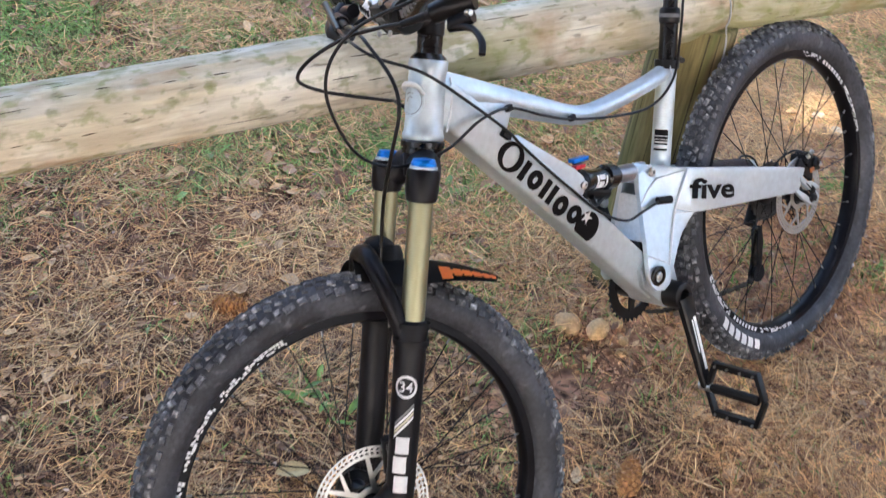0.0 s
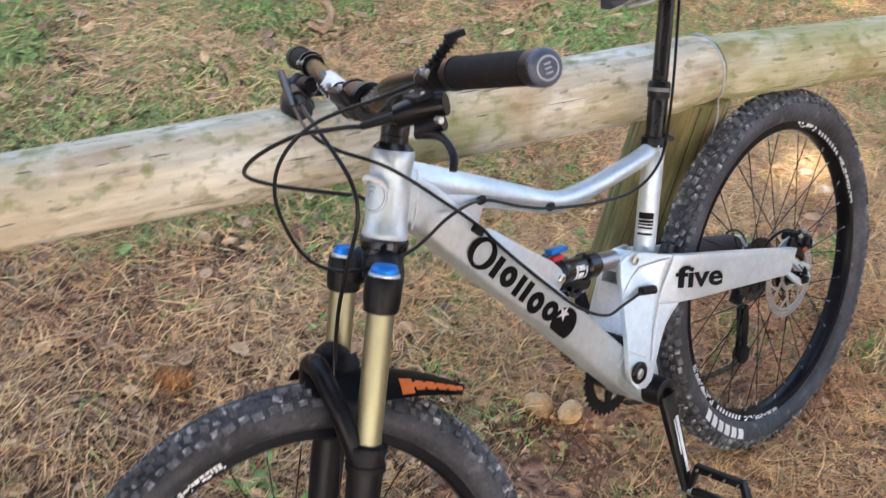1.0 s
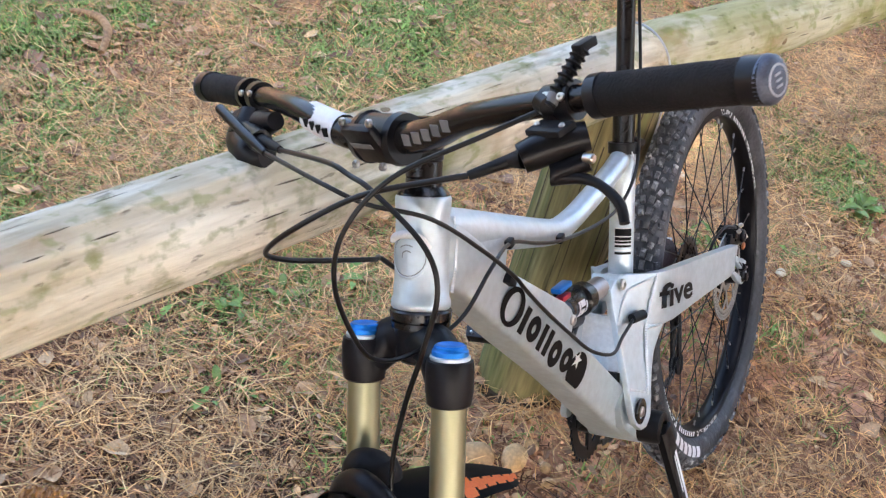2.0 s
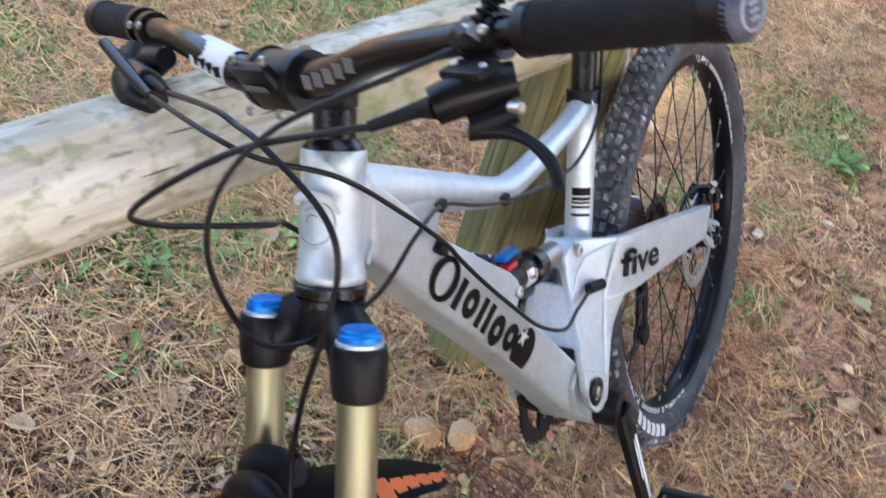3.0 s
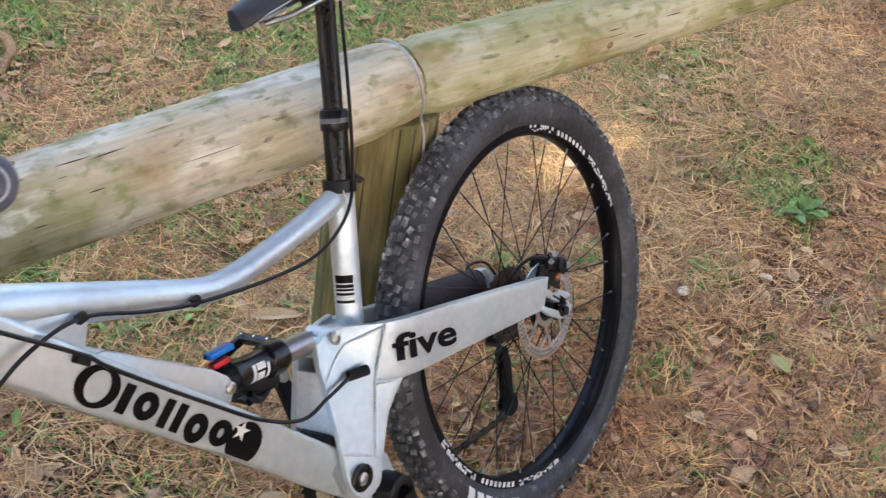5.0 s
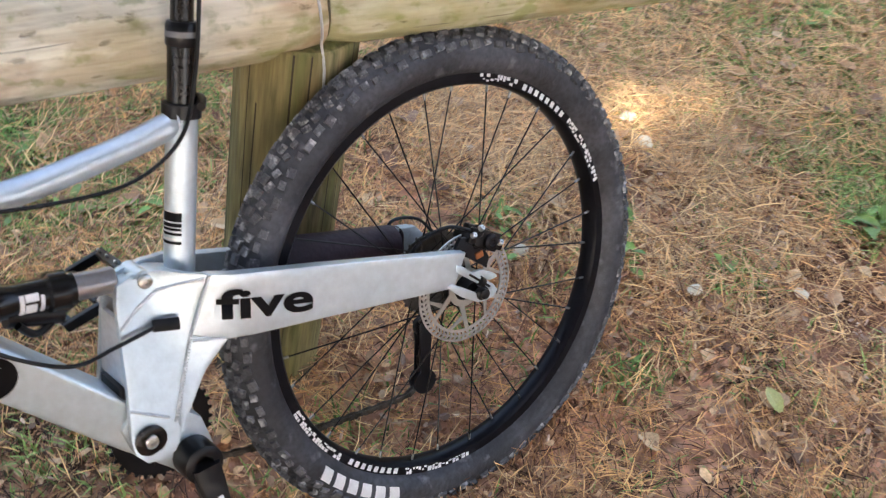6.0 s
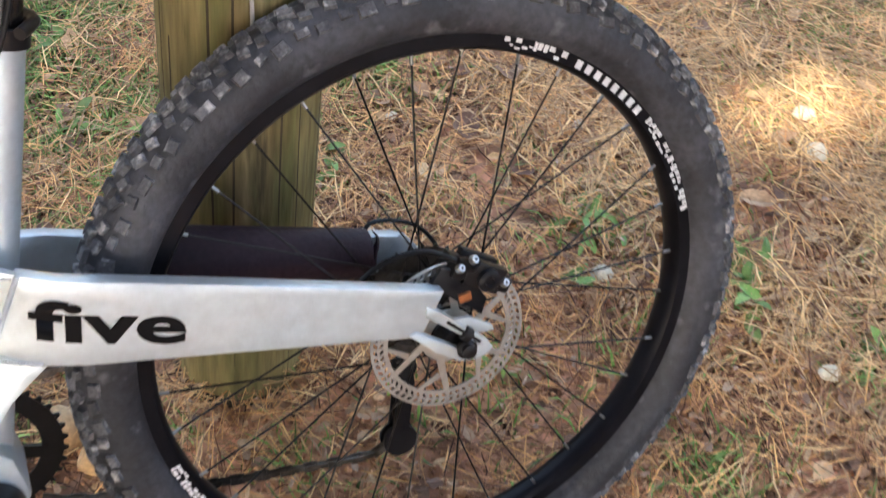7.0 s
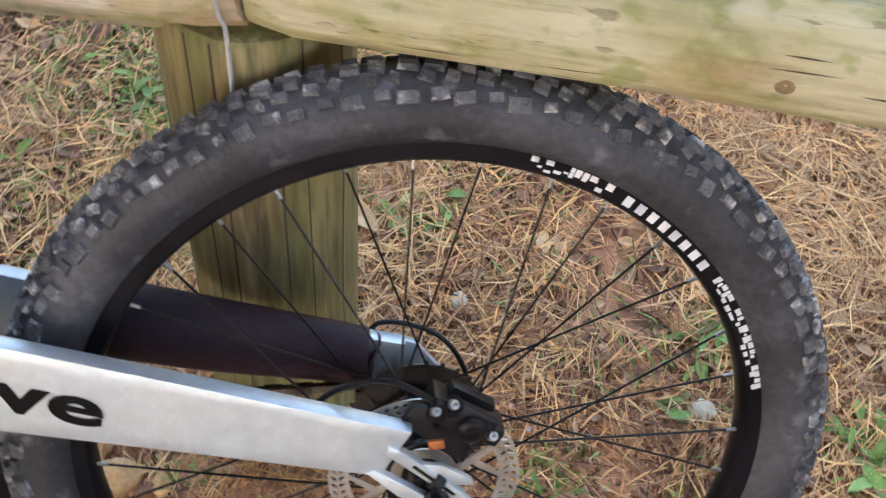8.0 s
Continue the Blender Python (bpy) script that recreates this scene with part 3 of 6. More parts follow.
def oval(u, v, ru, rv, n=24):
    return [(u + ru * math.cos(k * math.tau / n), v + rv * math.sin(k * math.tau / n)) for k in range(n)]


tube_mark("ring_mark", oval(-0.104, -0.002, 0.0275, 0.0225), INK, "black printed ring", oval(-0.104, -0.002, 0.0150, 0.0170))
for u, w, h in ((-0.066, 0.0130, 0.032), (-0.0085, 0.0120, 0.032), (0.0105, 0.0120, 0.032)):
    tube_mark("bar_mark", [(u - w / 2, -0.004 - h / 2), (u + w / 2, -0.004 - h / 2), (u + w / 2, -0.004 + h / 2), (u - w / 2, -0.004 + h / 2)], INK, "black printed bar")
for u, v, rv in ((-0.037, -0.004, 0.0155), (0.039, -0.008, 0.0170), (0.075, -0.004, 0.0155)):
    tube_mark("blob_mark", oval(u, v, 0.0160, rv), INK, "black printed blob", oval(u, v, 0.0042, 0.0055))
tube_mark("disc_mark", [(u, max(-0.0235, v)) for u, v in oval(0.1145, -0.006, 0.0265, 0.026)], INK, "black printed disc")
tube_mark("star_mark", [(0.102 + (0.013 if k % 2 == 0 else 0.005) * math.sin(k * math.pi / 5), 0.006 + (0.013 if k % 2 == 0 else 0.005) * math.cos(k * math.pi / 5)) for k in range(10)], WHITE, "white printed star", lift=0.0012)
for z, h, mt in ((0.593, 0.027, INK), (0.6055, 0.0012, WHITE), (0.5945, 0.0015, WHITE), (0.589, 0.0010, WHITE), (0.5845, 0.0022, WHITE), (0.5765, 0.0022, WHITE), (0.5725, 0.0036, INK)):
    c = Vector((-0.342 + (z - 0.541) * 0.369, 0, z))
    bm = bmesh.new()
    d = Vector((0.346, 0, 0.938))
    s = Vector((0.938, 0, -0.346))
    a0, n = -190, 8
    grid = [[bm.verts.new(c + d * e + (0.0179 if mt is INK else 0.0182) * (math.cos(radians(a0 + 80 * k / n)) * s + math.sin(radians(a0 + 80 * k / n)) * Y)) for k in range(n + 1)] for e in (-h / 2, h / 2)]
    for k in range(n):
        bm.faces.new((grid[0][k], grid[0][k + 1], grid[1][k + 1], grid[1][k]))
    part("label_mark", bm, mt, frame_ob)
def badge_ring(steps, turn=24):
    """Rings round the badge's middle on the front of the head tube: (radius, lift) pairs."""
    bm = bmesh.new()
    rings = []
    for r, lift in steps:
        ring = []
        for k in range(turn):
            a = k * math.tau / turn
            ang = math.pi + r * math.cos(a) / 0.0275
            ring.append(bm.verts.new(HT_LOW + HEAD * (0.060 + 1.05 * r * math.sin(a)) + (0.0273 + lift) * (math.cos(ang) * Vector((HEAD.z, 0, -HEAD.x)) + math.sin(ang) * Y)))
        rings.append(ring)
    for p, q in zip(rings, rings[1:]):
        for k in range(turn):
            bm.faces.new((p[k], p[(k + 1) % turn], q[(k + 1) % turn], q[k]))
    return bm


badge = part("head_badge", badge_ring([(0.0220, -0.0006), (0.0214, 0.0016), (0.0196, 0.0020), (0.0188, 0.0010), (0.0100, 0.0011), (0.0008, 0.0013)]), ALU, frame_ob, "round pressed metal badge")
part("ring_mark", badge_ring([(0.0187, 0.0014), (0.0179, 0.0015)]), GREY, badge, "dark groove round the badge")
for r0, r1, k0, k1 in ((0.0050, 0.0060, 3, 12), (0.0105, 0.0114, 4, 8)):
    bm = badge_ring([(r0, 0.0018), (r1, 0.0018)])
    bm.faces.ensure_lookup_table()
    bmesh.ops.delete(bm, geom=[f for k, f in enumerate(bm.faces) if not k0 <= k <= k1], context="FACES")
    part("curl_mark", bm, GREY, badge, "dark curved mark")

# White arc bent round the front of the head tube.
part("cable_guide", tube([(-0.828, 0.020, 0.868), (-0.836, 0.010, 0.878), (-0.841, -0.004, 0.884), (-0.837, -0.018, 0.880), (-0.832, -0.024, 0.866)], [0.0028, 0.0040, 0.0042, 0.0036, 0.0024], 10, 5), WHITE, frame_ob, "white curved piece at the front of the head tube")

# swingarm
def arm_y(x, z):
    """How far the swingarm's side stands out: narrow at the tower, wide at the wheel."""
    k = min(1.0, max(0.0, (x + 0.40) / 0.10))
    k = k * k * (3 - 2 * k)
    tower = min(-0.016, max(-0.060, -0.048 + 0.22 * (z - 0.43)))
    return tower * (1 - k) + (-0.058 - 0.02 * (x + 0.3)) * k


TOWER = [(-0.401, 0.5686), (-0.376, 0.5640), (-0.3303, 0.5426), (-0.3700, 0.4810), (-0.4236, 0.3990), (-0.4236, 0.3833), (-0.4358, 0.3702), (-0.4520, 0.3662), (-0.4702, 0.3743), (-0.4784, 0.3887), (-0.4764, 0.4048), (-0.4581, 0.4538), (-0.4309, 0.5427), (-0.4203, 0.5648)]
WEB = [(-0.3700, 0.4810), (-0.3337, 0.4596), (-0.3701, 0.4348), (-0.4144, 0.3922), (-0.4236, 0.3833), (-0.4236, 0.3990)]
BEAM = [(-0.3303, 0.5426), (-0.1969, 0.4867), (-0.0023, 0.4030), (-0.0323, 0.3643), (-0.1969, 0.4168), (-0.3337, 0.4596), (-0.3700, 0.4810)]
RIGHT_BEAM = [(-0.3303, 0.5360), (-0.1969, 0.4780), (-0.0023, 0.4060), (-0.0323, 0.3790), (-0.1969, 0.4290), (-0.3337, 0.4640), (-0.3700, 0.4810)]


def arm_shell(side):
    """The welded side of the swingarm: tower, web and beam sheets, bent to its curve, with thickness."""
    out = []
    for poly, thick in ((TOWER, 0.010), (WEB, 0.010), (BEAM if side < 0 else RIGHT_BEAM, 0.016)):
        bm = bmesh.new()
        bm.faces.new([bm.verts.new((x, 0, z)) for x, z in poly])
        bmesh.ops.triangulate(bm, faces=bm.faces[:])
        bmesh.ops.subdivide_edges(bm, edges=bm.edges[:], cuts=4, use_grid_fill=True)
        for v in bm.verts:
            v.co.y = -side * arm_y(v.co.x, v.co.z)
        grown = bmesh.ops.extrude_face_region(bm, geom=bm.faces[:])
        for v in grown["geom"]:
            if isinstance(v, bmesh.types.BMVert):
                v.co.y -= side * thick
        bmesh.ops.recalc_face_normals(bm, faces=bm.faces[:])
        rim = [e for e in bm.edges if len(e.link_faces) == 2 and e.calc_face_angle(0.0) > radians(60)]
        bmesh.ops.bevel(bm, geom=rim, offset=0.0018, segments=2, affect="EDGES", profile=0.6)
        out.append(bm)
    return joined(*out)


def arm_line(pts, lift=0.0004):
    return [(x, arm_y(x, z) - lift, z) for x, z in pts]


swing = part("swingarm", arm_shell(-1), ALU, bike, "silver aluminium swingarm with welded seams")
part("right_arm", arm_shell(1), ALU, swing)
part("tower_top", plate([(-0.428, 0.5500), (-0.418, 0.5640), (-0.376, 0.5600), (-0.336, 0.5400), (-0.340, 0.5340), (-0.380, 0.5500)], -0.017, 0.017, 0.003), ALU, swing)
bm = bmesh.new()
fr = [bm.verts.new(p) for p in ((-0.4345, -0.017, 0.532), (-0.4345, 0.017, 0.532), (-0.4560, 0.038, 0.456), (-0.4560, -0.038, 0.456))]
bk = [bm.verts.new(v.co + Vector((0.005, 0, -0.001))) for v in fr]
bm.faces.new(fr)
bm.faces.new(bk[::-1])
for k in range(4):
    bm.faces.new((fr[k], bk[k], bk[(k + 1) % 4], fr[(k + 1) % 4]))
part("front_web", bm, ALU_DULL, swing)
bm = bmesh.new()
block(bm, (-0.459, -0.004, 0.444), (0.012, 0.052, 0.026), Matrix.Rotation(radians(16), 4, "Y"), bevel=0.002)
part("rubber_bumper", bm, PLASTIC, swing, "dark rubber bumper block")
part("weld", bead(arm_line([(-0.3303, 0.5420), (-0.3700, 0.4810), (-0.4236, 0.4000)]), 0.0026, 54), ALU_DULL, swing)
part("weld", bead(arm_line([(-0.436, 0.520), (-0.412, 0.533), (-0.384, 0.543), (-0.335, 0.540)]), 0.0022, 40), ALU_DULL, swing)
part("weld", bead(arm_line([(-0.370, 0.474), (-0.336, 0.462)]), 0.0020, 16), ALU_DULL, swing)
part("weld", bead(arm_line([(-0.463, 0.436), (-0.428, 0.408)]), 0.0020, 20), ALU_DULL, swing)
part("pivot_cap", turned([(0, 0.0185), (0.003, 0.0185), (0.004, 0.017), (0.004, 0.010), (0.002, 0.009)], (-0.457, -0.0545, 0.396), (0, -1, 0), 32), GLOSS, swing, "black pivot cap")
part("pivot_bolt", bolt((-0.457, -0.0565, 0.396), (0, -1, 0), 0.0075, 0.004), STEEL, swing)
part("shock_bolt", bolt((-0.391, -0.0215, 0.557), (0, -1, 0), 0.008, 0.005), STEEL, swing)
part("cable_port", joined(tube([(-0.404, -0.036, 0.511), (-0.378, -0.043, 0.503)], [0.007, 0.007], 12)), PLASTIC, swing)
part("chainstay_guard", tube([(-0.232, 0.052, 0.4665), (-0.226, 0.052, 0.464), (-0.16, 0.052, 0.4395), (-0.10, 0.052, 0.4190), (-0.042, 0.052, 0.4000), (-0.036, 0.052, 0.3985)], [0.026, 0.0325, 0.0305, 0.0275, 0.0240, 0.0205], 20, 4), GUARD, swing, "dark neoprene sleeve over the right arm")
drop = [(-0.010, 0.409), (0.006, 0.400), (0.034, 0.352), (0.020, 0.322), (-0.004, 0.318), (-0.040, 0.368)]
part("dropout", joined(plate([(-0.0216, 0.3948), (-0.0107, 0.3848), (0.0289, 0.3378), (0.0247, 0.3314), (0.0144, 0.3412), (-0.0245, 0.3843)], -0.065, -0.057, 0.0018), plate([(-0.0434, 0.3716), (-0.0351, 0.3729), (-0.0118, 0.3506), (0.0128, 0.3278), (0.0103, 0.3217), (-0.0018, 0.3261), (-0.0223, 0.3443)], -0.065, -0.057, 0.0018), plate([(0.0289, 0.3378), (0.0336, 0.3273), (0.0259, 0.3210), (0.0120, 0.3211), (0.0101, 0.3288), (0.0192, 0.3355)], -0.0645, -0.0575, 0.0015)), ALU, swing)
part("brake_mount", plate([(0.0016, 0.3700), (0.0161, 0.3670), (0.0367, 0.3496), (0.0380, 0.3439), (0.0262, 0.3451), (0.0150, 0.3508)], -0.0630, -0.0580, 0.0012), ALU, swing)
part("dropout", plate(drop, 0.056, 0.064, 0.0015), ALU, swing)
part("adjuster", joined(tube([(-0.006, -0.062, 0.372), (0.022, -0.062, 0.338)], 0.0035, 10), turned([(-0.004, 0.007), (0.004, 0.007)], (0.010, -0.064, 0.352), (0.64, 0, -0.77), 12)), BLACK, swing, "black chain adjuster screw")
part("axle_nut", turned([(0, 0.010), (0.004, 0.010), (0.006, 0.007), (0.010, 0.007), (0.011, 0.004)], (0.008, -0.062, 0.336), (0, -1, 0), 18), BLACK, swing)
def lettering(body, weight=0.0):
    """Flat letters from the built-in font, as a bmesh one unit wide and one high."""
    text = bpy.data.curves.new("lettering", "FONT")
    text.body, text.offset, text.resolution_u = body, weight, 4
    holder = bpy.data.objects.new("lettering", text)
    flat = bpy.data.meshes.new_from_object(holder)
    bpy.data.objects.remove(holder)
    bm = bmesh.new()
    bm.from_mesh(flat)
    bpy.data.meshes.remove(flat)
    xs, ys = [v.co.x for v in bm.verts], [v.co.y for v in bm.verts]
    x0, y0, w, h = min(xs), min(ys), max(xs) - min(xs), max(ys) - min(ys)
    for v in bm.verts:
        v.co = Vector(((v.co.x - x0) / w, (v.co.y - y0) / h, 0))
    return bm


# the black word on the swingarm's side
bm = lettering("five", 0.028)
for v in bm.verts:
    x, z = -0.339 + 0.112 * v.co.x + 0.010 * v.co.y, 0.4860 - 0.42 * (0.112 * v.co.x - 0.003) + 0.036 * v.co.y
    v.co = Vector((x, arm_y(x, z) - 0.0007, z))
part("word_mark", bm, INK, swing, "black printed word", smooth=False)

# rear shock
S0, S1 = Vector((-0.561, 0, 0.609)), Vector((-0.391, 0, 0.558))
SD = (S1 - S0).normalized()
shock = part("rear_shock", turned([(0.020, 0.014), (0.024, 0.0195), (0.040, 0.0180), (0.043, 0.0168), (0.076, 0.0168), (0.079, 0.0215), (0.098, 0.0215), (0.100, 0.0185), (0.106, 0.0180)], S0, SD, 32), GLOSS, bike, "black air shock with a grey sleeve")
part("sleeve", turned([(0.080, 0.0145), (0.084, 0.0150), (0.150, 0.0150), (0.152, 0.013)], S0, SD, 28), material("grey_anodised_sleeve", (0.32, 0.30, 0.30), 0.35, 0.8, (0.26, 0.24, 0.24), 0.06, 20), shock, "grey anodised sleeve")
part("eyelet", turned([(-0.020, 0.006), (-0.020, 0.011), (0.020, 0.011), (0.020, 0.006)], S0, Y, 20), BLACK, shock)
part("eyelet", turned([(-0.019, 0.006), (-0.019, 0.011), (0.019, 0.011), (0.019, 0.006)], S1, Y, 20), ALU, shock)
part("mount_bolt", bolt(S0 + Vector((0, -0.026, 0)), (0, -1, 0), 0.007, 0.004), STEEL, shock)
part("head_block", joined(turned([(0.0, 0.014), (0.004, 0.018), (0.022, 0.020)], S0, SD, 20), tube([S0 + Vector((0.012, -0.004, 0.016)), S0 + Vector((0.016, -0.006, 0.030))], 0.008, 12)), BLACK, shock)
bm = bmesh.new()
block(bm, S0 + Vector((0.016, -0.010, 0.036)), (0.036, 0.014, 0.007), Matrix.Rotation(radians(12), 4, "Y"), bevel=0.002)
part("blue_lever", bm, BLUE, shock, "blue anodised shock lever")
bm = bmesh.new()
block(bm, S0 + Vector((0.008, -0.014, 0.027)), (0.024, 0.012, 0.007), Matrix.Rotation(radians(12), 4, "Y"), bevel=0.002)
part("red_dial", bm, RED, shock, "red rebound dial")
part("reservoir", tube([S0 + Vector((0.03, 0.012, -0.030)), S0 + Vector((0.085, 0.012, -0.055))], [0.014, 0.014], 16), BLACK, shock)
for e, h, a0, a1 in ((0.0475, 0.005, 200, 300), (0.057, 0.012, 215, 262), (0.058, 0.014, 272, 300), (0.069, 0.004, 205, 290)):
    bm = bmesh.new()
    up = SD.cross(Y).normalized()
    rows = [[bm.verts.new(S0 + SD * (e + q * h / 2) + 0.0172 * (math.cos(radians(a)) * up + math.sin(radians(a)) * Y)) for a in (a0 + (a1 - a0) * k / 8 for k in range(9))] for q in (-1, 1)]
    for k in range(8):
        bm.faces.new((rows[0][k], rows[0][k + 1], rows[1][k + 1], rows[1][k]))
    part("label_mark", bm, WHITE, shock)
part("air_hose", tube([S0 + Vector((0.035, -0.004, -0.040)), S0 + Vector((0.052, 0.004, -0.062)), S0 + Vector((0.088, 0.006, -0.052)), S0 + Vector((0.112, 0.004, -0.046))], 0.0045, 10, 6), CABLE, shock)


def arc_patch(axle, r0, r1, a0, a1, y, n=0):
    """A thin patch of a wheel's face between two radii and two angles (degrees from the back, upwards)."""
    bm = bmesh.new()
    n = n or max(2, int(abs(a1 - a0) / 3))
    rows = []
    for k in range(n + 1):
        a = radians(a0 + (a1 - a0) * k / n)
        rows.append([bm.verts.new((axle.x + r * math.cos(a), y + dy, axle.z + r * math.sin(a))) for r, dy in ((r0, 0.0), (r1, 0.0))])
    for p, q in zip(rows, rows[1:]):
        bm.faces.new((p[0], p[1], q[1], q[0]))
    return bm


def wheel(axle, m, name, label, seed, rotor_r, decals, words):
    """A wheel with its tyre, tread, rim, spokes, hub and brake disc."""
    rnd = random.Random(seed)
    w = part(name, moved(turned([(-0.056, 0.007), (-0.056, 0.012), (-0.040, 0.014), (-0.036, 0.029), (-0.030, 0.029), (-0.026, 0.015), (-0.01, 0.012), (0.01, 0.012), (0.026, 0.015), (0.030, 0.029), (0.036, 0.029), (0.040, 0.014), (0.056, 0.012), (0.056, 0.007)], axle, Y, 32), m), BLACK, bike, label)
    prof = []
    for k in range(24):
        a = k * math.tau / 24
        prof.append((0.0270 * math.sin(a), 0.3020 + (0.0300 if math.cos(a) > 0 else 0.0285) * math.cos(a)))
    tyre = part("tyre", moved(turned(prof, axle, Y, 128, True), m), RUBBER, w, "black knobbly tyre grey with dust")
    rim = [(-0.0125, 0.2895), (-0.0148, 0.2875), (-0.0150, 0.2668), (-0.012, 0.2636), (-0.004, 0.2618), (0.004, 0.2618), (0.012, 0.2636), (0.0150, 0.2668), (0.0148, 0.2875), (0.0125, 0.2895)]
    rim_ob = part("rim", moved(turned(rim, axle, Y, 128, True), m), RIMBLACK, w)
    bm = bmesh.new()
    n = 104

    def knob(a, lat, ln, wd, hh, skew):
        tilt = math.asin(max(-0.98, min(0.98, lat / 0.0272)))
        rr = 0.3020 + 0.0300 * math.cos(tilt)
        mm = Matrix.Translation(axle) @ Matrix.Rotation(a, 4, "Y") @ Matrix.Translation((0, 0.0270 * math.sin(tilt), rr)) @ Matrix.Rotation(-tilt, 4, "X") @ Matrix.Rotation(skew, 4, "Z")
        lo = [bm.verts.new(mm @ Vector((sx * ln * 0.58, sy * wd * 0.58, -0.002))) for sx, sy in ((-1, -1), (1, -1), (1, 1), (-1, 1))]
        hi = [bm.verts.new(mm @ Vector((sx * ln * 0.46, sy * wd * 0.46, hh))) for sx, sy in ((-1, -1), (1, -1), (1, 1), (-1, 1))]
        bm.faces.new(hi)
        for k in range(4):
            bm.faces.new((lo[k], lo[(k + 1) % 4], hi[(k + 1) % 4], hi[k]))

    for i in range(n):
        a = i * math.tau / n
        st = math.tau / n
        odd = i % 2
        for s in (-1, 1):
            j = [rnd.uniform(0.82, 1.18) for _ in range(6)]
            knob(a + (st * 0.5 if odd else st * 0.4), s * 0.0062, 0.0122 * j[0], 0.0078 * j[1], 0.0042, s * 0.15 + rnd.uniform(-0.1, 0.1))
            knob(a + st * (0.0 if odd else 0.12), s * 0.0150, 0.0100 * j[2], 0.0074 * j[3], 0.0038 * j[1], s * 0.3 + rnd.uniform(-0.2, 0.2))
            knob(a + st * (0.45 if odd else 0.55), s * (0.0240 if odd else 0.0228), (0.0130 if odd else 0.0105) * j[4], (0.0095 if odd else 0.0075) * j[5], 0.0030 * j[0], -s * 0.1 + rnd.uniform(-0.15, 0.15))
    tagged(part("tread", moved(bm, m), KNOB, w, "rows of worn tread knobs, coloured pale for dust and sky sheen", smooth=False), kind="stuff")
    for i in range(32):
        side = 1 if i % 2 else -1
        a = (i + 0.5) * math.tau / 32
        b = a + (0.95 if (i // 2) % 2 else -0.95)
        p = axle + Vector((0.0265 * math.sin(b), side * 0.033, 0.0265 * math.cos(b)))
        q = axle + Vector((0.262 * math.sin(a), side * 0.004, 0.262 * math.cos(a)))
        part("spoke", moved(tube([p, q], 0.00100, 6), m), SPOKE, w)
        part("nipple", moved(tube([q + (p - q).normalized() * 0.009, q], 0.0017, 6), m), NIPPLE, w)
    # brake disc: two thin rings, a row of small bridges and curved arms
    y = -0.040
    bms = [turned([(y - 0.0009, r0), (y - 0.0009, r1), (y + 0.0009, r1), (y + 0.0009, r0)], axle, Y, 72, True) for r0, r1 in ((rotor_r - 0.0165, rotor_r - 0.0125), (rotor_r - 0.0085, rotor_r - 0.0065), (rotor_r - 0.0025, rotor_r), (0.018, 0.027))]
    for i in range(60):
        a = i * 6
        bms.append(moved(plate([(rotor_r - 0.0135, -0.0016), (rotor_r - 0.0075, 0.0022), (rotor_r - 0.0075, 0.0056), (rotor_r - 0.0135, 0.0018)], y - 0.0008, y + 0.0008), Matrix.Translation(axle) @ Matrix.Rotation(radians(a), 4, "Y")))
        bms.append(moved(plate([(rotor_r - 0.0075, 0.0022), (rotor_r - 0.001, -0.0016), (rotor_r - 0.001, 0.0018), (rotor_r - 0.0075, 0.0056)], y - 0.0008, y + 0.0008), Matrix.Translation(axle) @ Matrix.Rotation(radians(a), 4, "Y")))
    for i in range(6):
        bms.append(moved(plate([(0.024, -0.004), (rotor_r - 0.0155, 0.019), (rotor_r - 0.0155, 0.025), (0.024, 0.005)], y - 0.0008, y + 0.0008), Matrix.Translation(axle) @ Matrix.Rotation(radians(i * 60), 4, "Y")))
        bms.append(moved(plate([(0.040, 0.004), (rotor_r - 0.0155, -0.012), (rotor_r - 0.0155, -0.008), (0.043, 0.010)], y - 0.0008, y + 0.0008), Matrix.Translation(axle) @ Matrix.Rotation(radians(i * 60), 4, "Y")))
    part("brake_disc", moved(joined(*bms), m), DISC, w, "perforated steel brake disc", smooth=False)
    # printed patches on the rim and tyre
    for a0, a1, kind in decals:
        if kind == "words":
            k = 8
            for i in range(k):
                c0 = a0 + (a1 - a0) * (i + 0.12) / k
                c1 = a0 + (a1 - a0) * (i + 0.70) / k
                part("bar_mark", moved(arc_patch(axle, 0.2682, 0.2762, c0, c1, -0.01525, 2), m), WHITE, rim_ob, "white printed bars")
        else:
            bms, a = [], a0
            while abs(a - a1) > 1.0 and (a1 - a0) * (a1 - a) > 0:
                step = math.copysign(rnd.uniform(0.6, 1.7), a1 - a0)
                r0 = rnd.uniform(0.2675, 0.2735)
                bms.append(arc_patch(axle, r0, min(0.2778, r0 + rnd.uniform(0.0015, 0.005)), a, a + step * rnd.uniform(0.6, 1.0), -0.01525, 2))
                if rnd.random() < 0.6:
                    bms.append(arc_patch(axle, 0.2738, 0.2778, a, a + step * 0.8, -0.0153, 2))
                a += step
            part("rim_print", moved(joined(*bms), m), WHITE, rim_ob, "white broken print on the rim")
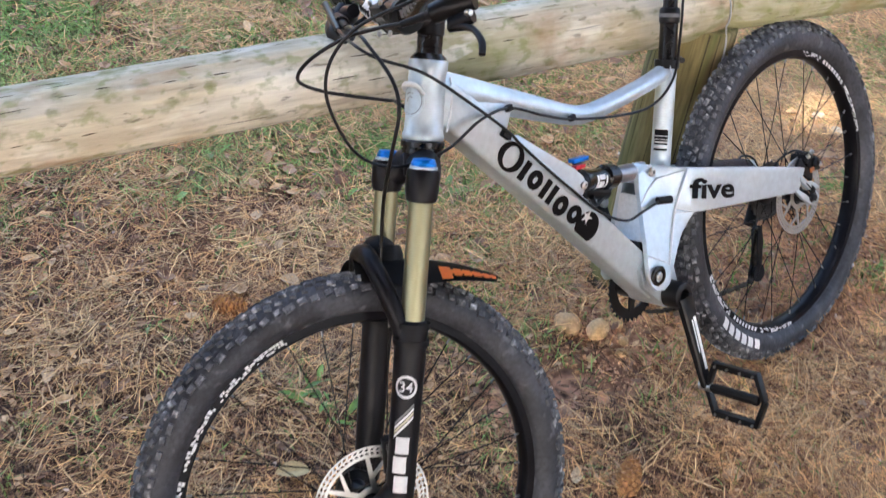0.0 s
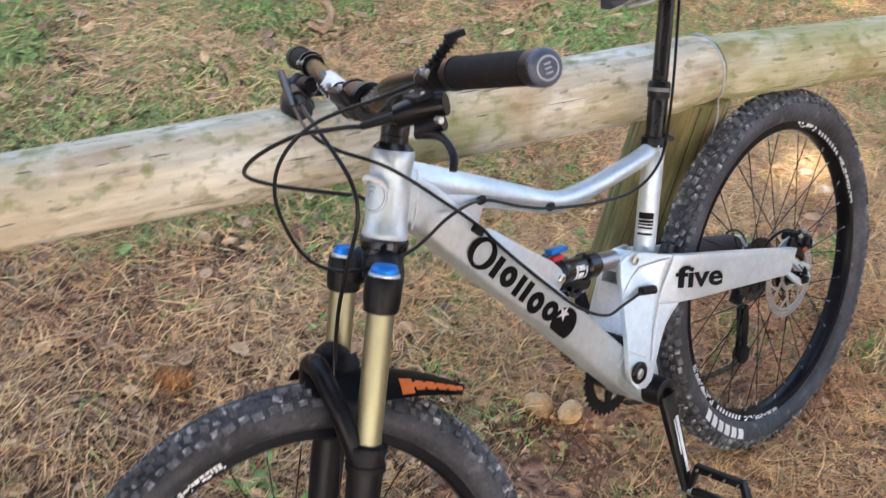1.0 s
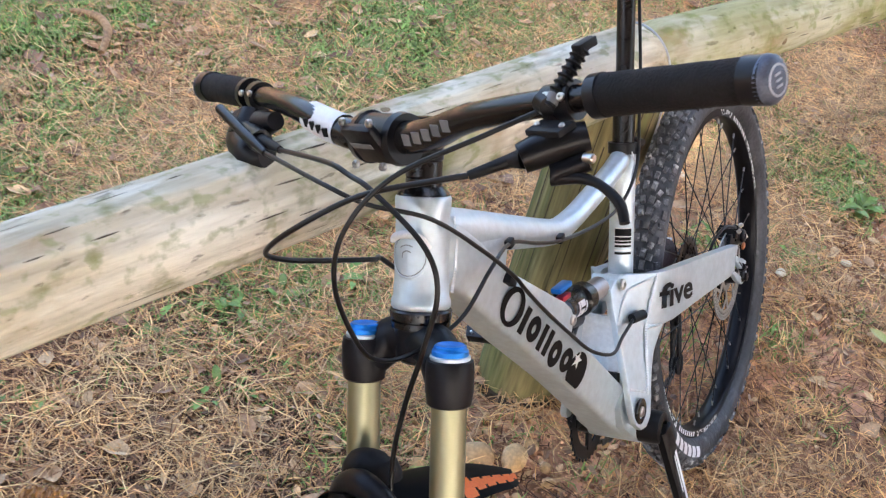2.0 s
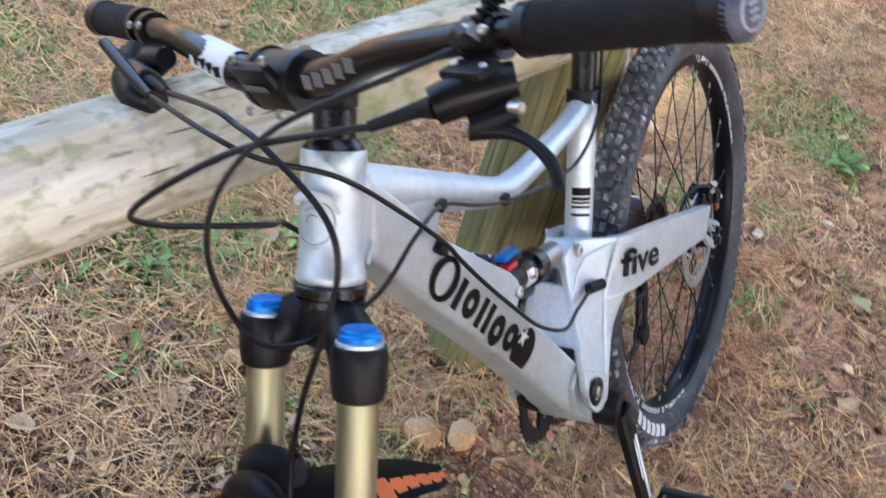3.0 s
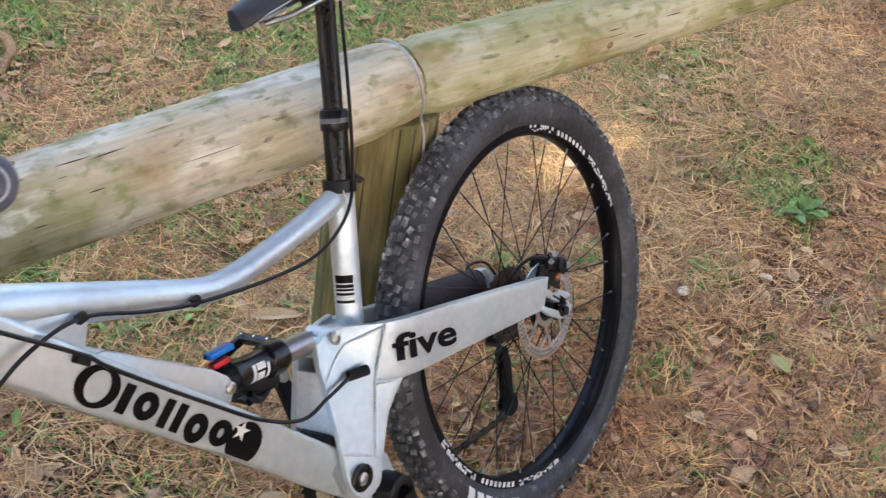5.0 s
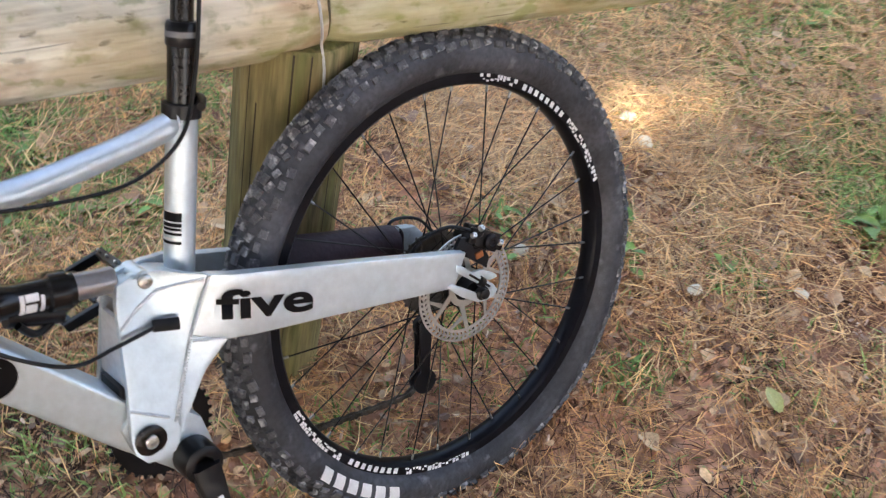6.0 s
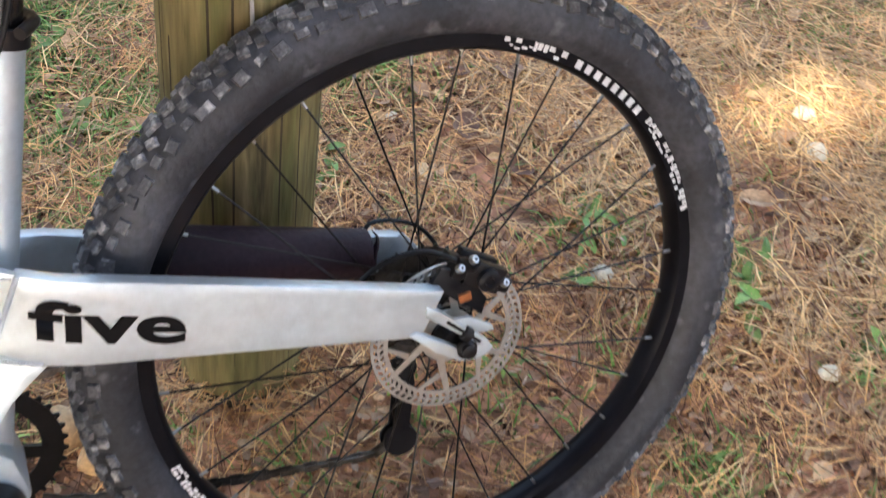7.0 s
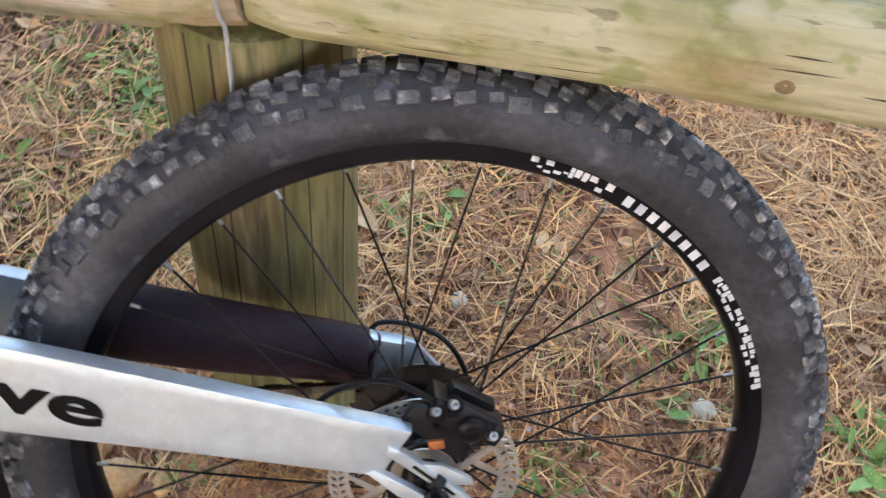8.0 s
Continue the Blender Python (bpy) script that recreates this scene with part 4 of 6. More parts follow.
    for a0, a1 in words:
        for i in range(6):
            bm = bmesh.new()
            rows = []
            for u in (0.10, 0.80):
                row = []
                for ph in (-112, -100, -88, -76):
                    t = radians(ph)
                    a = radians(a0 + (a1 - a0) * (i + u + 0.10 * (ph + 94) / 18) / 6)
                    r, yy = 0.3020 + 0.0296 * math.cos(t), 0.0276 * math.sin(t)
                    row.append(bm.verts.new((axle.x + r * math.cos(a), yy, axle.z + r * math.sin(a))))
                rows.append(row)
            for k in range(3):
                bm.faces.new((rows[0][k], rows[0][k + 1], rows[1][k + 1], rows[1][k]))
            part("bar_mark", moved(bm, m), WHITE, tyre, "white printed block on the sidewall")
    return w


rear_wheel = wheel(R_AXLE, Matrix(), "rear_wheel", "black rear wheel with dusty knobbly tyre", 1, 0.076, ((67, 52, "print"), (51, 31, "words"), (29, 4, "print"), (190, 214, "print"), (216, 236, "words"), (238, 263, "print")), ((208, 237),))
front_wheel = wheel(F_AXLE, STEER, "front_wheel", "black front wheel with dusty knobbly tyre", 2, 0.088, ((96, 122, "print"), (124, 145, "print"), (147, 174, "print")), ())

# fork
LEG_TOP = Vector((-0.8766, -0.013, 0.778))
L0, L1 = LEG_TOP + Vector((0, -0.064, 0)), LEG_TOP + Vector((0, 0.064, 0))
C0 = HT_LOW - HEAD * 0.028
fork = part("fork", moved(joined(tube([L0 - HEAD * 0.026, C0 + Vector((-0.006, -0.028, 0.002)), C0 + Vector((-0.004, 0.028, 0.002)), L1 - HEAD * 0.026], [0.022, 0.0225, 0.0225, 0.022], 20, 6), turned([(-0.050, 0.018), (-0.046, 0.024), (-0.02, 0.0265), (-0.012, 0.0275)], HT_LOW, HEAD, 32)), STEER), BLACK_MATT, bike, "black suspension fork with gold stanchions and blue caps")
for s in (-1, 1):
    o = LEG_TOP + Vector((0, s * 0.064, 0))
    part("crown_sleeve", moved(turned([(-0.045, 0.0190), (-0.043, 0.0212), (-0.030, 0.0232), (-0.008, 0.0232), (-0.001, 0.0222), (0.0, 0.0200)], o, HEAD, 36), STEER), BLACK_MATT, fork)
    part("cap_seat", moved(turned([(0.0, 0.0195), (0.003, 0.0195), (0.004, 0.018)], o, HEAD, 32), STEER), ALU, fork, "bare silver collar")
    part("top_cap", moved(turned([(0.0035, 0.0178), (0.0085, 0.0176), (0.0098, 0.0160), (0.0125, 0.0156), (0.0138, 0.0140), (0.0120, 0.009)], o, HEAD, 24), STEER), BLUE, fork, "blue anodised cap")
    part("stanchion", moved(turned([(-0.25, 0.017), (-0.04, 0.017)], o, HEAD, 36), STEER), GOLD, fork, "gold-coated stanchion")
    part("wiper_seal", moved(turned([(-0.222, 0.0205), (-0.216, 0.0215), (-0.211, 0.0205), (-0.209, 0.0178)], o, HEAD, 32), STEER), PLASTIC, fork)
    part("lower_leg", moved(joined(turned([(-0.490, 0.012), (-0.482, 0.019), (-0.46, 0.0205), (-0.33, 0.0215), (-0.25, 0.0225), (-0.222, 0.0232), (-0.218, 0.0225)], o, HEAD, 36),
         tube([o - HEAD * 0.455 + Vector((-0.004, 0, 0.002)), Vector((F_AXLE.x, s * 0.062, F_AXLE.z))], [0.019, 0.016], 18)), STEER), BLACK_MATT, fork)
ARCH = [L0 - HEAD * 0.232 + FWD * 0.010, L0 - HEAD * 0.175 + FWD * 0.036 + Vector((0, 0.010, 0)), L0 - HEAD * 0.140 + FWD * 0.050 + Vector((0, 0.034, 0)), LEG_TOP - HEAD * 0.128 + FWD * 0.053]
ARCH += [Vector((p.x, 2 * LEG_TOP.y - p.y, p.z)) for p in ARCH[2::-1]]
part("arch", moved(tube(ARCH, [0.014, 0.013, 0.013, 0.014, 0.013, 0.013, 0.014], 16, 6), STEER), BLACK_MATT, fork)


def leg_patch(along0, along1, a0, a1, r=0.0222, n=6):
    """A patch on the left lower leg, by the distance down the leg and the angle round it."""
    bm = bmesh.new()
    u, v = FWD, -Y
    rows = []
    for e in (along0, along1):
        rows.append([bm.verts.new(L0 - HEAD * e + r * (math.cos(radians(a0 + (a1 - a0) * k / n)) * u + math.sin(radians(a0 + (a1 - a0) * k / n)) * v)) for k in range(n + 1)])
    for k in range(n):
        bm.faces.new((rows[0][k], rows[0][k + 1], rows[1][k + 1], rows[1][k]))
    return moved(bm, STEER)


FC = 62
bm = bmesh.new()
vs = []
for k in range(25):
    a = k * math.tau / 24
    for r in (0.0125, 0.0165):
        ang = radians(FC) + r * math.cos(a) / 0.0226
        vs.append(bm.verts.new(L0 - HEAD * (0.300 + r * math.sin(a)) + 0.0226 * (math.cos(ang) * FWD + math.sin(ang) * -Y)))
for k in range(24):
    bm.faces.new((vs[2 * k], vs[2 * k + 1], vs[2 * k + 3], vs[2 * k + 2]))
part("ring_mark", moved(bm, STEER), WHITE, fork, "white printed ring")
bm = lettering("34", 0.01)
for v in bm.verts:
    ang = radians(FC) + (v.co.x - 0.5) * 0.0195 / 0.0229
    v.co = L0 - HEAD * (0.300 - (v.co.y - 0.5) * 0.0150) + 0.0229 * (math.cos(ang) * FWD + math.sin(ang) * -Y)
part("number_mark", moved(bm, STEER), WHITE, fork, "white printed number", smooth=False)
for k, mt in enumerate((GREY, WHITE, material("pale_gold_print", (0.55, 0.52, 0.36), 0.5), WHITE)):
    bm = bmesh.new()
    rows = []
    for q in range(7):
        a = radians(FC + 34 - 68 * q / 6)
        e = 0.322 + 0.030 * q / 6 + 0.006 * k
        rows.append([bm.verts.new(L0 - HEAD * ee + 0.0224 * (math.cos(a) * FWD + math.sin(a) * -Y)) for ee in (e, e + 0.0046)])
    for p, q in zip(rows, rows[1:]):
        bm.faces.new((p[0], p[1], q[1], q[0]))
    part("stripe_mark", moved(bm, STEER), mt, fork)
for e0, e1, a0, a1 in ((0.372, 0.396, FC - 24, FC + 26), (0.400, 0.424, FC - 30, FC + 20), (0.428, 0.452, FC - 22, FC + 30)):
    part("bar_mark", leg_patch(e0, e1, a0, a1, 0.0222), WHITE, fork, "white printed block")

# front brake caliper
part("front_caliper", moved(joined(tube([(-1.045, -0.066, 0.365), (-1.035, -0.060, 0.42)], [0.018, 0.016], 12), tube([(-1.05, -0.045, 0.375), (-1.038, -0.045, 0.425)], 0.014, 12)), STEER), BLACK, bike)

# mudguard over the front tyre, ending in a point behind the fork
def guard_point(u, v, lift=0.0):
    """A place on the guard: u from tip to fork, v from side to side."""
    wide = 0.058 * min(1.0, 0.62 * (u * 8) ** 0.5 + 0.12, 0.70 + 0.6 * u)
    if v < 0.3 and u > 0.62:
        wide *= 1 - 0.75 * (u - 0.62) / 0.38
    a = radians(36 + 37 * u)
    r = 0.352 + 0.027 * max(0.0, 1 - 1.4 * u) ** 1.3 - 0.030 * min(1.0, 0.25 + u) * v * v + lift
    return F_AXLE + Vector((r * math.cos(a), wide * v, r * math.sin(a)))


bm = bmesh.new()
rows = [[bm.verts.new(guard_point(k / 18, q / 5 - 1)) for q in range(11)] for k in range(19)]
for p, q in zip(rows, rows[1:]):
    for k in range(10):
        bm.faces.new((p[k], p[k + 1], q[k + 1], q[k]))
bmesh.ops.solidify(bm, geom=bm.faces[:], thickness=0.0016)
mud = part("mudguard", moved(bm, STEER), PLASTIC, bike, "black plastic mudguard with orange print strapped to the fork")
def guard_patch(u0, u1, v0, v1, n=6):
    bm = bmesh.new()
    rows = [[bm.verts.new(guard_point(u0 + (u1 - u0) * k / n, v0 + (v1 - v0) * q / 2, 0.0018)) for q in range(3)] for k in range(n + 1)]
    for p, q in zip(rows, rows[1:]):
        for k in range(2):
            bm.faces.new((p[k], p[k + 1], q[k + 1], q[k]))
    return moved(bm, STEER)


for u0, u1, v0, v1 in ((0.05, 0.40, -0.78, -0.62), (0.05, 0.095, -0.84, -0.58), (0.11, 0.165, -0.85, -0.57), (0.18, 0.235, -0.85, -0.57), (0.25, 0.305, -0.85, -0.57), (0.32, 0.375, -0.86, -0.56), (0.39, 0.47, -0.95, -0.50), (0.88, 0.985, 0.62, 0.86)):
    part("orange_print", guard_patch(u0, u1, v0, v1), ORANGE, mud, "orange printed strip")
for s in (-1, 1):
    for e in (0.216, 0.240):
        part("strap", moved(turned([(-0.004, 0.0235), (-0.004, 0.0255), (0.004, 0.0255), (0.004, 0.0235)], LEG_TOP + Vector((0, s * 0.064, 0)) - HEAD * e, HEAD, 24, True), STEER), PLASTIC, mud)
part("wrap", moved(tube([L1 - HEAD * 0.118 + FWD * 0.008 + Vector((0, -0.022, 0)), L1 - HEAD * 0.130 + FWD * 0.014 + Vector((0, -0.028, 0)), L1 - HEAD * 0.146 + FWD * 0.008 + Vector((0, -0.034, 0)), L1 - HEAD * 0.166 + FWD * 0.014 + Vector((0, -0.020, 0)), L1 - HEAD * 0.190 + FWD * 0.012], [0.018, 0.030, 0.027, 0.032, 0.022], 16, 4), STEER), PLASTIC, mud, "bulky black wrap tied round the fork leg")
part("hose_guide", moved(tube([L1 - HEAD * 0.150 + FWD * 0.05 + Vector((0, -0.03, 0)), L1 - HEAD * 0.185 + FWD * 0.045 + Vector((0, -0.05, 0)), L1 - HEAD * 0.225 + FWD * 0.040 + Vector((0, -0.055, 0))], [0.008, 0.010, 0.007], 10, 4), STEER), PLASTIC, mud)

# stem and handlebar
BAR_C = Vector((-0.812, 0, 0.972))
stem = part("stem", moved(joined(turned([(0.052, 0.0175), (0.054, 0.0195), (0.090, 0.0195), (0.092, 0.0175)], HT_TOP - HEAD * 0.018, HEAD, 28), tube([HT_TOP + HEAD * 0.055, HT_TOP + HEAD * 0.057 + (BAR_C - (HT_TOP + HEAD * 0.057)) * 0.55, BAR_C + Vector((0.012, 0, 0))], [0.0185, 0.0165, 0.020], 20), turned([(-0.030, 0.0185), (-0.030, 0.0245), (-0.022, 0.0260), (-0.020, 0.0235), (0.020, 0.0235), (0.022, 0.0260), (0.030, 0.0245), (0.030, 0.0185)], BAR_C, Y, 40)), STEER), BLACK, bike, "black short stem with bolted face plate")
part("spacer", moved(turned([(0.008, 0.0172), (0.009, 0.0182), (0.017, 0.0182), (0.018, 0.0172), (0.019, 0.0182), (0.034, 0.0182)], HT_TOP, HEAD, 28), STEER), GLOSS, stem)
part("top_cap", moved(turned([(0.074, 0.017), (0.077, 0.0165), (0.078, 0.006), (0.076, 0.005)], HT_TOP, HEAD, 24), STEER), GLOSS, stem)
bm = bmesh.new()
block(bm, BAR_C + Vector((-0.022, 0, 0.004)), (0.011, 0.046, 0.046), Matrix.Rotation(radians(-22), 4, "Y"), bevel=0.005)
part("face_plate", moved(bm, STEER), BLACK_MATT, stem)
for sy in (-1, 1):
    for sz in (-1, 1):
        part("bolt", moved(bolt(BAR_C + Vector((-0.028, sy * 0.020, sz * 0.022 + 0.006)), (-0.93, 0, 0.37), 0.0042, 0.004), STEER), STEEL, stem)
bm = bmesh.new()
block(bm, BAR_C + Vector((-0.0305, 0, 0.005)), (0.0008, 0.030, 0.006), Matrix.Rotation(radians(-22), 4, "Y"))
part("bar_mark", moved(bm, STEER), GREY, stem)

BARS = [(-0.772, -0.404, 1.022), (-0.800, -0.28, 1.019), (-0.820, -0.15, 1.005), (-0.815, -0.075, 0.982), (-0.812, -0.03, 0.974), (-0.812, 0.03, 0.972), (-0.816, 0.065, 0.979), (-0.806, 0.15, 0.998), (-0.770, 0.29, 0.995), (-0.750, 0.395, 0.991)]
BRAD = [0.0111, 0.0111, 0.0122, 0.0150, 0.0159, 0.0159, 0.0150, 0.0122, 0.0111, 0.0111]
bar = part("handlebar", moved(tube(BARS, BRAD, 24, 6), STEER), GLOSS, bike, "black riser handlebar with pale print")


def bar_at(y):
    for p, q in zip(BARS, BARS[1:]):
        if p[1] <= y <= q[1]:
            return Vector(p).lerp(Vector(q), (y - p[1]) / (q[1] - p[1]))
    return Vector(BARS[0] if y < 0 else BARS[-1])


part("print_band", moved(tube([bar_at(0.060), bar_at(0.076), bar_at(0.094), bar_at(0.112)], [0.0166, 0.0164, 0.0160, 0.0155], 24, caps=False), STEER), WHITE, bar, "white printed band")
for k in range(4):
    y = 0.068 + 0.011 * k
    bm = bmesh.new()
    block(bm, bar_at(y) + Vector((-0.0156 + 0.0002 * k, 0, 0.003)), (0.0020, 0.0075, 0.009), bevel=0.0)
    part("bar_mark", moved(bm, STEER), INK, bar)
for k in range(5):
    y = -0.050 - 0.016 * k
    bm = bmesh.new()
    block(bm, bar_at(y) + Vector((-0.0152, 0, 0.002 + 0.0006 * k)), (0.0010, 0.010, 0.011))
    block(bm, bar_at(y) + Vector((-0.0156, 0, 0.002 + 0.0006 * k)), (0.0008, 0.005, 0.005))
    part("bar_mark", moved(bm, STEER), GREY, bar)
for s in (-1, 1):
    g0, g1 = bar_at(s * 0.272), bar_at(s * 0.392)
    pts = [g0.lerp(g1, k / 24) for k in range(25)]
    grip = part("grip", moved(tube(pts, [0.0172 if k % 6 else 0.0168 for k in range(25)], 32), STEER), GRIP, bar, "black foam handlebar grip")
    part("lock_ring", moved(tube([bar_at(s * 0.386), bar_at(s * 0.393) + Vector((0, s * 0.010, 0))], 0.0185, 32), STEER), BLACK, grip)
    part("lock_ring", moved(tube([bar_at(s * 0.264), bar_at(s * 0.274)], 0.0180, 32), STEER), BLACK, grip)
    e = bar_at(s * 0.393) + Vector((0, s * 0.0102, 0))
    part("end_cap", moved(turned([(-0.002, 0.0187), (0.003, 0.0182), (0.0062, 0.0155), (0.0076, 0.0115), (0.0078, 0.0002)], e, (0, s, 0), 36), STEER), material("blue_grey_cap", (0.070, 0.085, 0.125), 0.42, 0.2, (0.10, 0.12, 0.165), 0.2, 60), grip, "dark blue-grey domed end cap")
    part("ring_mark", moved(turned([(0.0076, 0.0101), (0.0082, 0.0104), (0.0079, 0.0120), (0.0072, 0.0122)], e, (0, s, 0), 36, True), STEER), GREY_PRINT, grip)
    for dz, turn_ in ((0.0045, 0), (0.0, 0), (-0.0045, 0)):
        bm = bmesh.new()
        block(bm, e + Vector((0, s * 0.0080, dz)), (0.0075, 0.0010, 0.0018), Matrix.Rotation(radians(turn_), 4, "Y"), bevel=0.0003)
        part("bar_mark", moved(bm, STEER), GREY_PRINT, grip)
    # brake lever
    b0 = bar_at(s * 0.240)
    lever = part("brake_lever", moved(joined(tube([bar_at(s * 0.233), bar_at(s * 0.247)], 0.0165, 24), tube([b0 + Vector((-0.012, s * 0.022, -0.024)), b0 + Vector((-0.034, s * 0.002, -0.024)), b0 + Vector((-0.054, -0.060 if s > 0 else 0.014, -0.027))], [0.012, 0.0150, 0.0125], 18, 4)), STEER), BLACK, bike, "black hydraulic brake lever")
    part("hose_boot", moved(tube([b0 + Vector((-0.053, -0.058 if s > 0 else 0.013, -0.027)), b0 + Vector((-0.058, -0.085 if s > 0 else 0.025, -0.028)), b0 + Vector((-0.066, -0.110, -0.028) if s > 0 else (-0.084, 0.046, -0.030))], [0.0085, 0.0055, 0.0040], 14), STEER), PLASTIC, lever)
    part("pivot", moved(tube([b0 + Vector((-0.042, s * 0.004, -0.044)), b0 + Vector((-0.022, s * 0.026, -0.040))], [0.010, 0.009], 14, 0), STEER), BLACK_MATT, lever)
    blade = [b0 + Vector((-0.044, s * 0.004, -0.046)), b0 + Vector((-0.034, s * 0.024, -0.050)), b0 + Vector((-0.032, s * 0.042, -0.056)), b0 + Vector((-0.036, s * 0.060, -0.068)), b0 + Vector((-0.044, s * 0.068, -0.080))]
    part("blade", moved(tube(blade, [0.0075, 0.0050, 0.0040, 0.0046, 0.0042], 12, 5), STEER), BLACK, lever, "black curved lever blade")
    bm = bmesh.new()
    block(bm, b0 + Vector((-0.032, s * 0.004, -0.010)), (0.022, 0.036, 0.006), bevel=0.002)
    part("reservoir_lid", moved(bm, STEER), PLASTIC, lever)
    for q in (-1, 1):
        part("bolt", moved(bolt(b0 + Vector((-0.032, s * 0.004 + q * 0.013, -0.007)), (-0.2, 0, 1), 0.0026, 0.002), STEER), STEEL, lever)
    part("bite_screw", moved(turned([(0, 0.0040), (0.008, 0.0040), (0.009, 0.003)], b0 + Vector((-0.030, s * 0.030, -0.034)), (0.1, s, -0.1), 12), STEER), STEEL, lever)
    for q in range(2):
        part("bolt", moved(bolt(b0 + Vector((-0.016, s * (0.008 - 0.016 * q), 0.010)), (-0.8, 0, 0.6), 0.0035, 0.003), STEER), STEEL, lever)
    if s < 0:
        r0, r1 = bar_at(-0.222) + Vector((-0.012, 0, 0.012)), Vector((-0.782, -0.247, 1.052))
        r0 = Vector((-0.826, -0.236, 1.018))
        rem = part("thumb_remote", moved(joined(tube([bar_at(-0.220), bar_at(-0.231)], 0.0155, 20), tube([bar_at(-0.226) + Vector((-0.012, 0, 0.006)), r0], [0.010, 0.008], 12)), STEER), BLACK, bike, "black ridged thumb remote")
        part("paddle", moved(tube([r0, r1], 0.0052, 12), STEER), BLACK, rem)
        for q in range(7):
            c = r0.lerp(r1, 0.25 + 0.11 * q)
            part("ridge", moved(turned([(-0.0016, 0.0058), (0, 0.0076), (0.0016, 0.0058)], c, r1 - r0, 14), STEER), PLASTIC, rem)
        bm = bmesh.new()
        block(bm, r1, (0.022, 0.010, 0.008), bevel=0.002)
        part("tip", moved(bm, STEER), PLASTIC, rem)
        part("label_mark", moved(turned([(-0.004, 0.0062), (0.004, 0.0062)], r0.lerp(r1, 0.12), r1 - r0, 14), STEER), GREY, rem)
    else:
        sh = part("shifter", moved(joined(tube([b0 + Vector((-0.020, -0.006, -0.012)), b0 + Vector((-0.044, -0.012, -0.030))], [0.016, 0.018], 16), tube([b0 + Vector((-0.028, -0.03, -0.020)), b0 + Vector((-0.03, -0.062, -0.014))], [0.016, 0.010], 14)), STEER), BLACK_MATT, bike, "black trigger shifter")
        part("shifter_cover", moved(tube([b0 + Vector((-0.022, 0.012, -0.022)), b0 + Vector((-0.040, -0.006, -0.034)), b0 + Vector((-0.050, -0.034, -0.044)), b0 + Vector((-0.048, -0.052, -0.046))], [0.014, 0.022, 0.024, 0.014], 14, 4), STEER), BLACK, sh)
        part("trigger", moved(tube([b0 + Vector((-0.02, 0.01, -0.03)), b0 + Vector((0.002, 0.022, -0.042)), b0 + Vector((0.016, 0.020, -0.040))], [0.006, 0.005, 0.006], 10, 4), STEER), PLASTIC, sh)
        part("barrel", moved(tube([b0 + Vector((-0.042, 0.020, 0.003)), b0 + Vector((-0.060, -0.045, -0.018)), b0 + Vector((-0.072, -0.090, -0.030))], [0.0055, 0.0062, 0.0040], 12), STEER), BLACK, sh)

# cables and hoses
for name, path, r in (
    ("brake_hose", [STEER @ (bar_at(-0.240) + Vector((-0.084, 0.046, -0.030))), (-0.950, -0.125, 1.006), (-0.962, -0.055, 0.993), (-0.982, 0.005, 0.968), (-0.978, 0.048, 0.938), (-0.945, 0.055, 0.910), (-0.900, 0.040, 0.885), (-0.862, 0.022, 0.866), (-0.835, 0.034, 0.850), (-0.78, 0.040, 0.79), (-0.70, 0.036, 0.70)], 0.0026),
    ("dropper_cable", [STEER @ Vector((-0.826, -0.226, 1.014)), (-0.912, -0.150, 1.028), (-0.955, -0.085, 1.008), (-0.985, -0.048, 0.972), (-0.996, -0.033, 0.924), (-0.983, -0.030, 0.860), (-0.950, -0.022, 0.815), (-0.895, -0.022, 0.785), (-0.828, -0.040, 0.784), (-0.757, -0.042, 0.800), (-0.687, -0.030, 0.790), (-0.620, -0.028, 0.752), (-0.556, -0.026, 0.720), (-0.45, -0.026, 0.684), (-0.365, -0.024, 0.668), (-0.300, -0.024, 0.690), (-0.262, -0.020, 0.745), (-0.232, -0.018, 0.815), (-0.192, -0.012, 0.915)], 0.0023),
    ("front_brake_hose", [STEER @ (bar_at(0.240) + Vector((-0.066, -0.110, -0.028))), (-0.880, 0.035, 0.978), (-0.897, 0.000, 0.975), (-0.910, -0.030, 0.968), (-0.921, -0.078, 0.925), (-0.932, -0.090, 0.885), (-0.948, -0.072, 0.83), (-0.958, -0.045, 0.77), (-0.965, -0.020, 0.70), (-0.990, -0.022, 0.63), (-1.000, -0.050, 0.55), (-1.03, -0.062, 0.45)], 0.0026),
    ("gear_cable", [STEER @ (bar_at(0.240) + Vector((-0.072, -0.090, -0.030))), (-0.872, 0.052, 0.950), (-0.868, 0.010, 0.930), (-0.828, -0.030, 0.896), (-0.765, -0.042, 0.826), (-0.708, -0.040, 0.762), (-0.690, -0.040, 0.735), (-0.650, -0.038, 0.682), (-0.598, -0.038, 0.616), (-0.548, -0.040, 0.556), (-0.500, -0.046, 0.520), (-0.450, -0.040, 0.512), (-0.402, -0.038, 0.510)], 0.0024),
):
    part(name, tube(path, r, 10, 8), CABLE, bike)

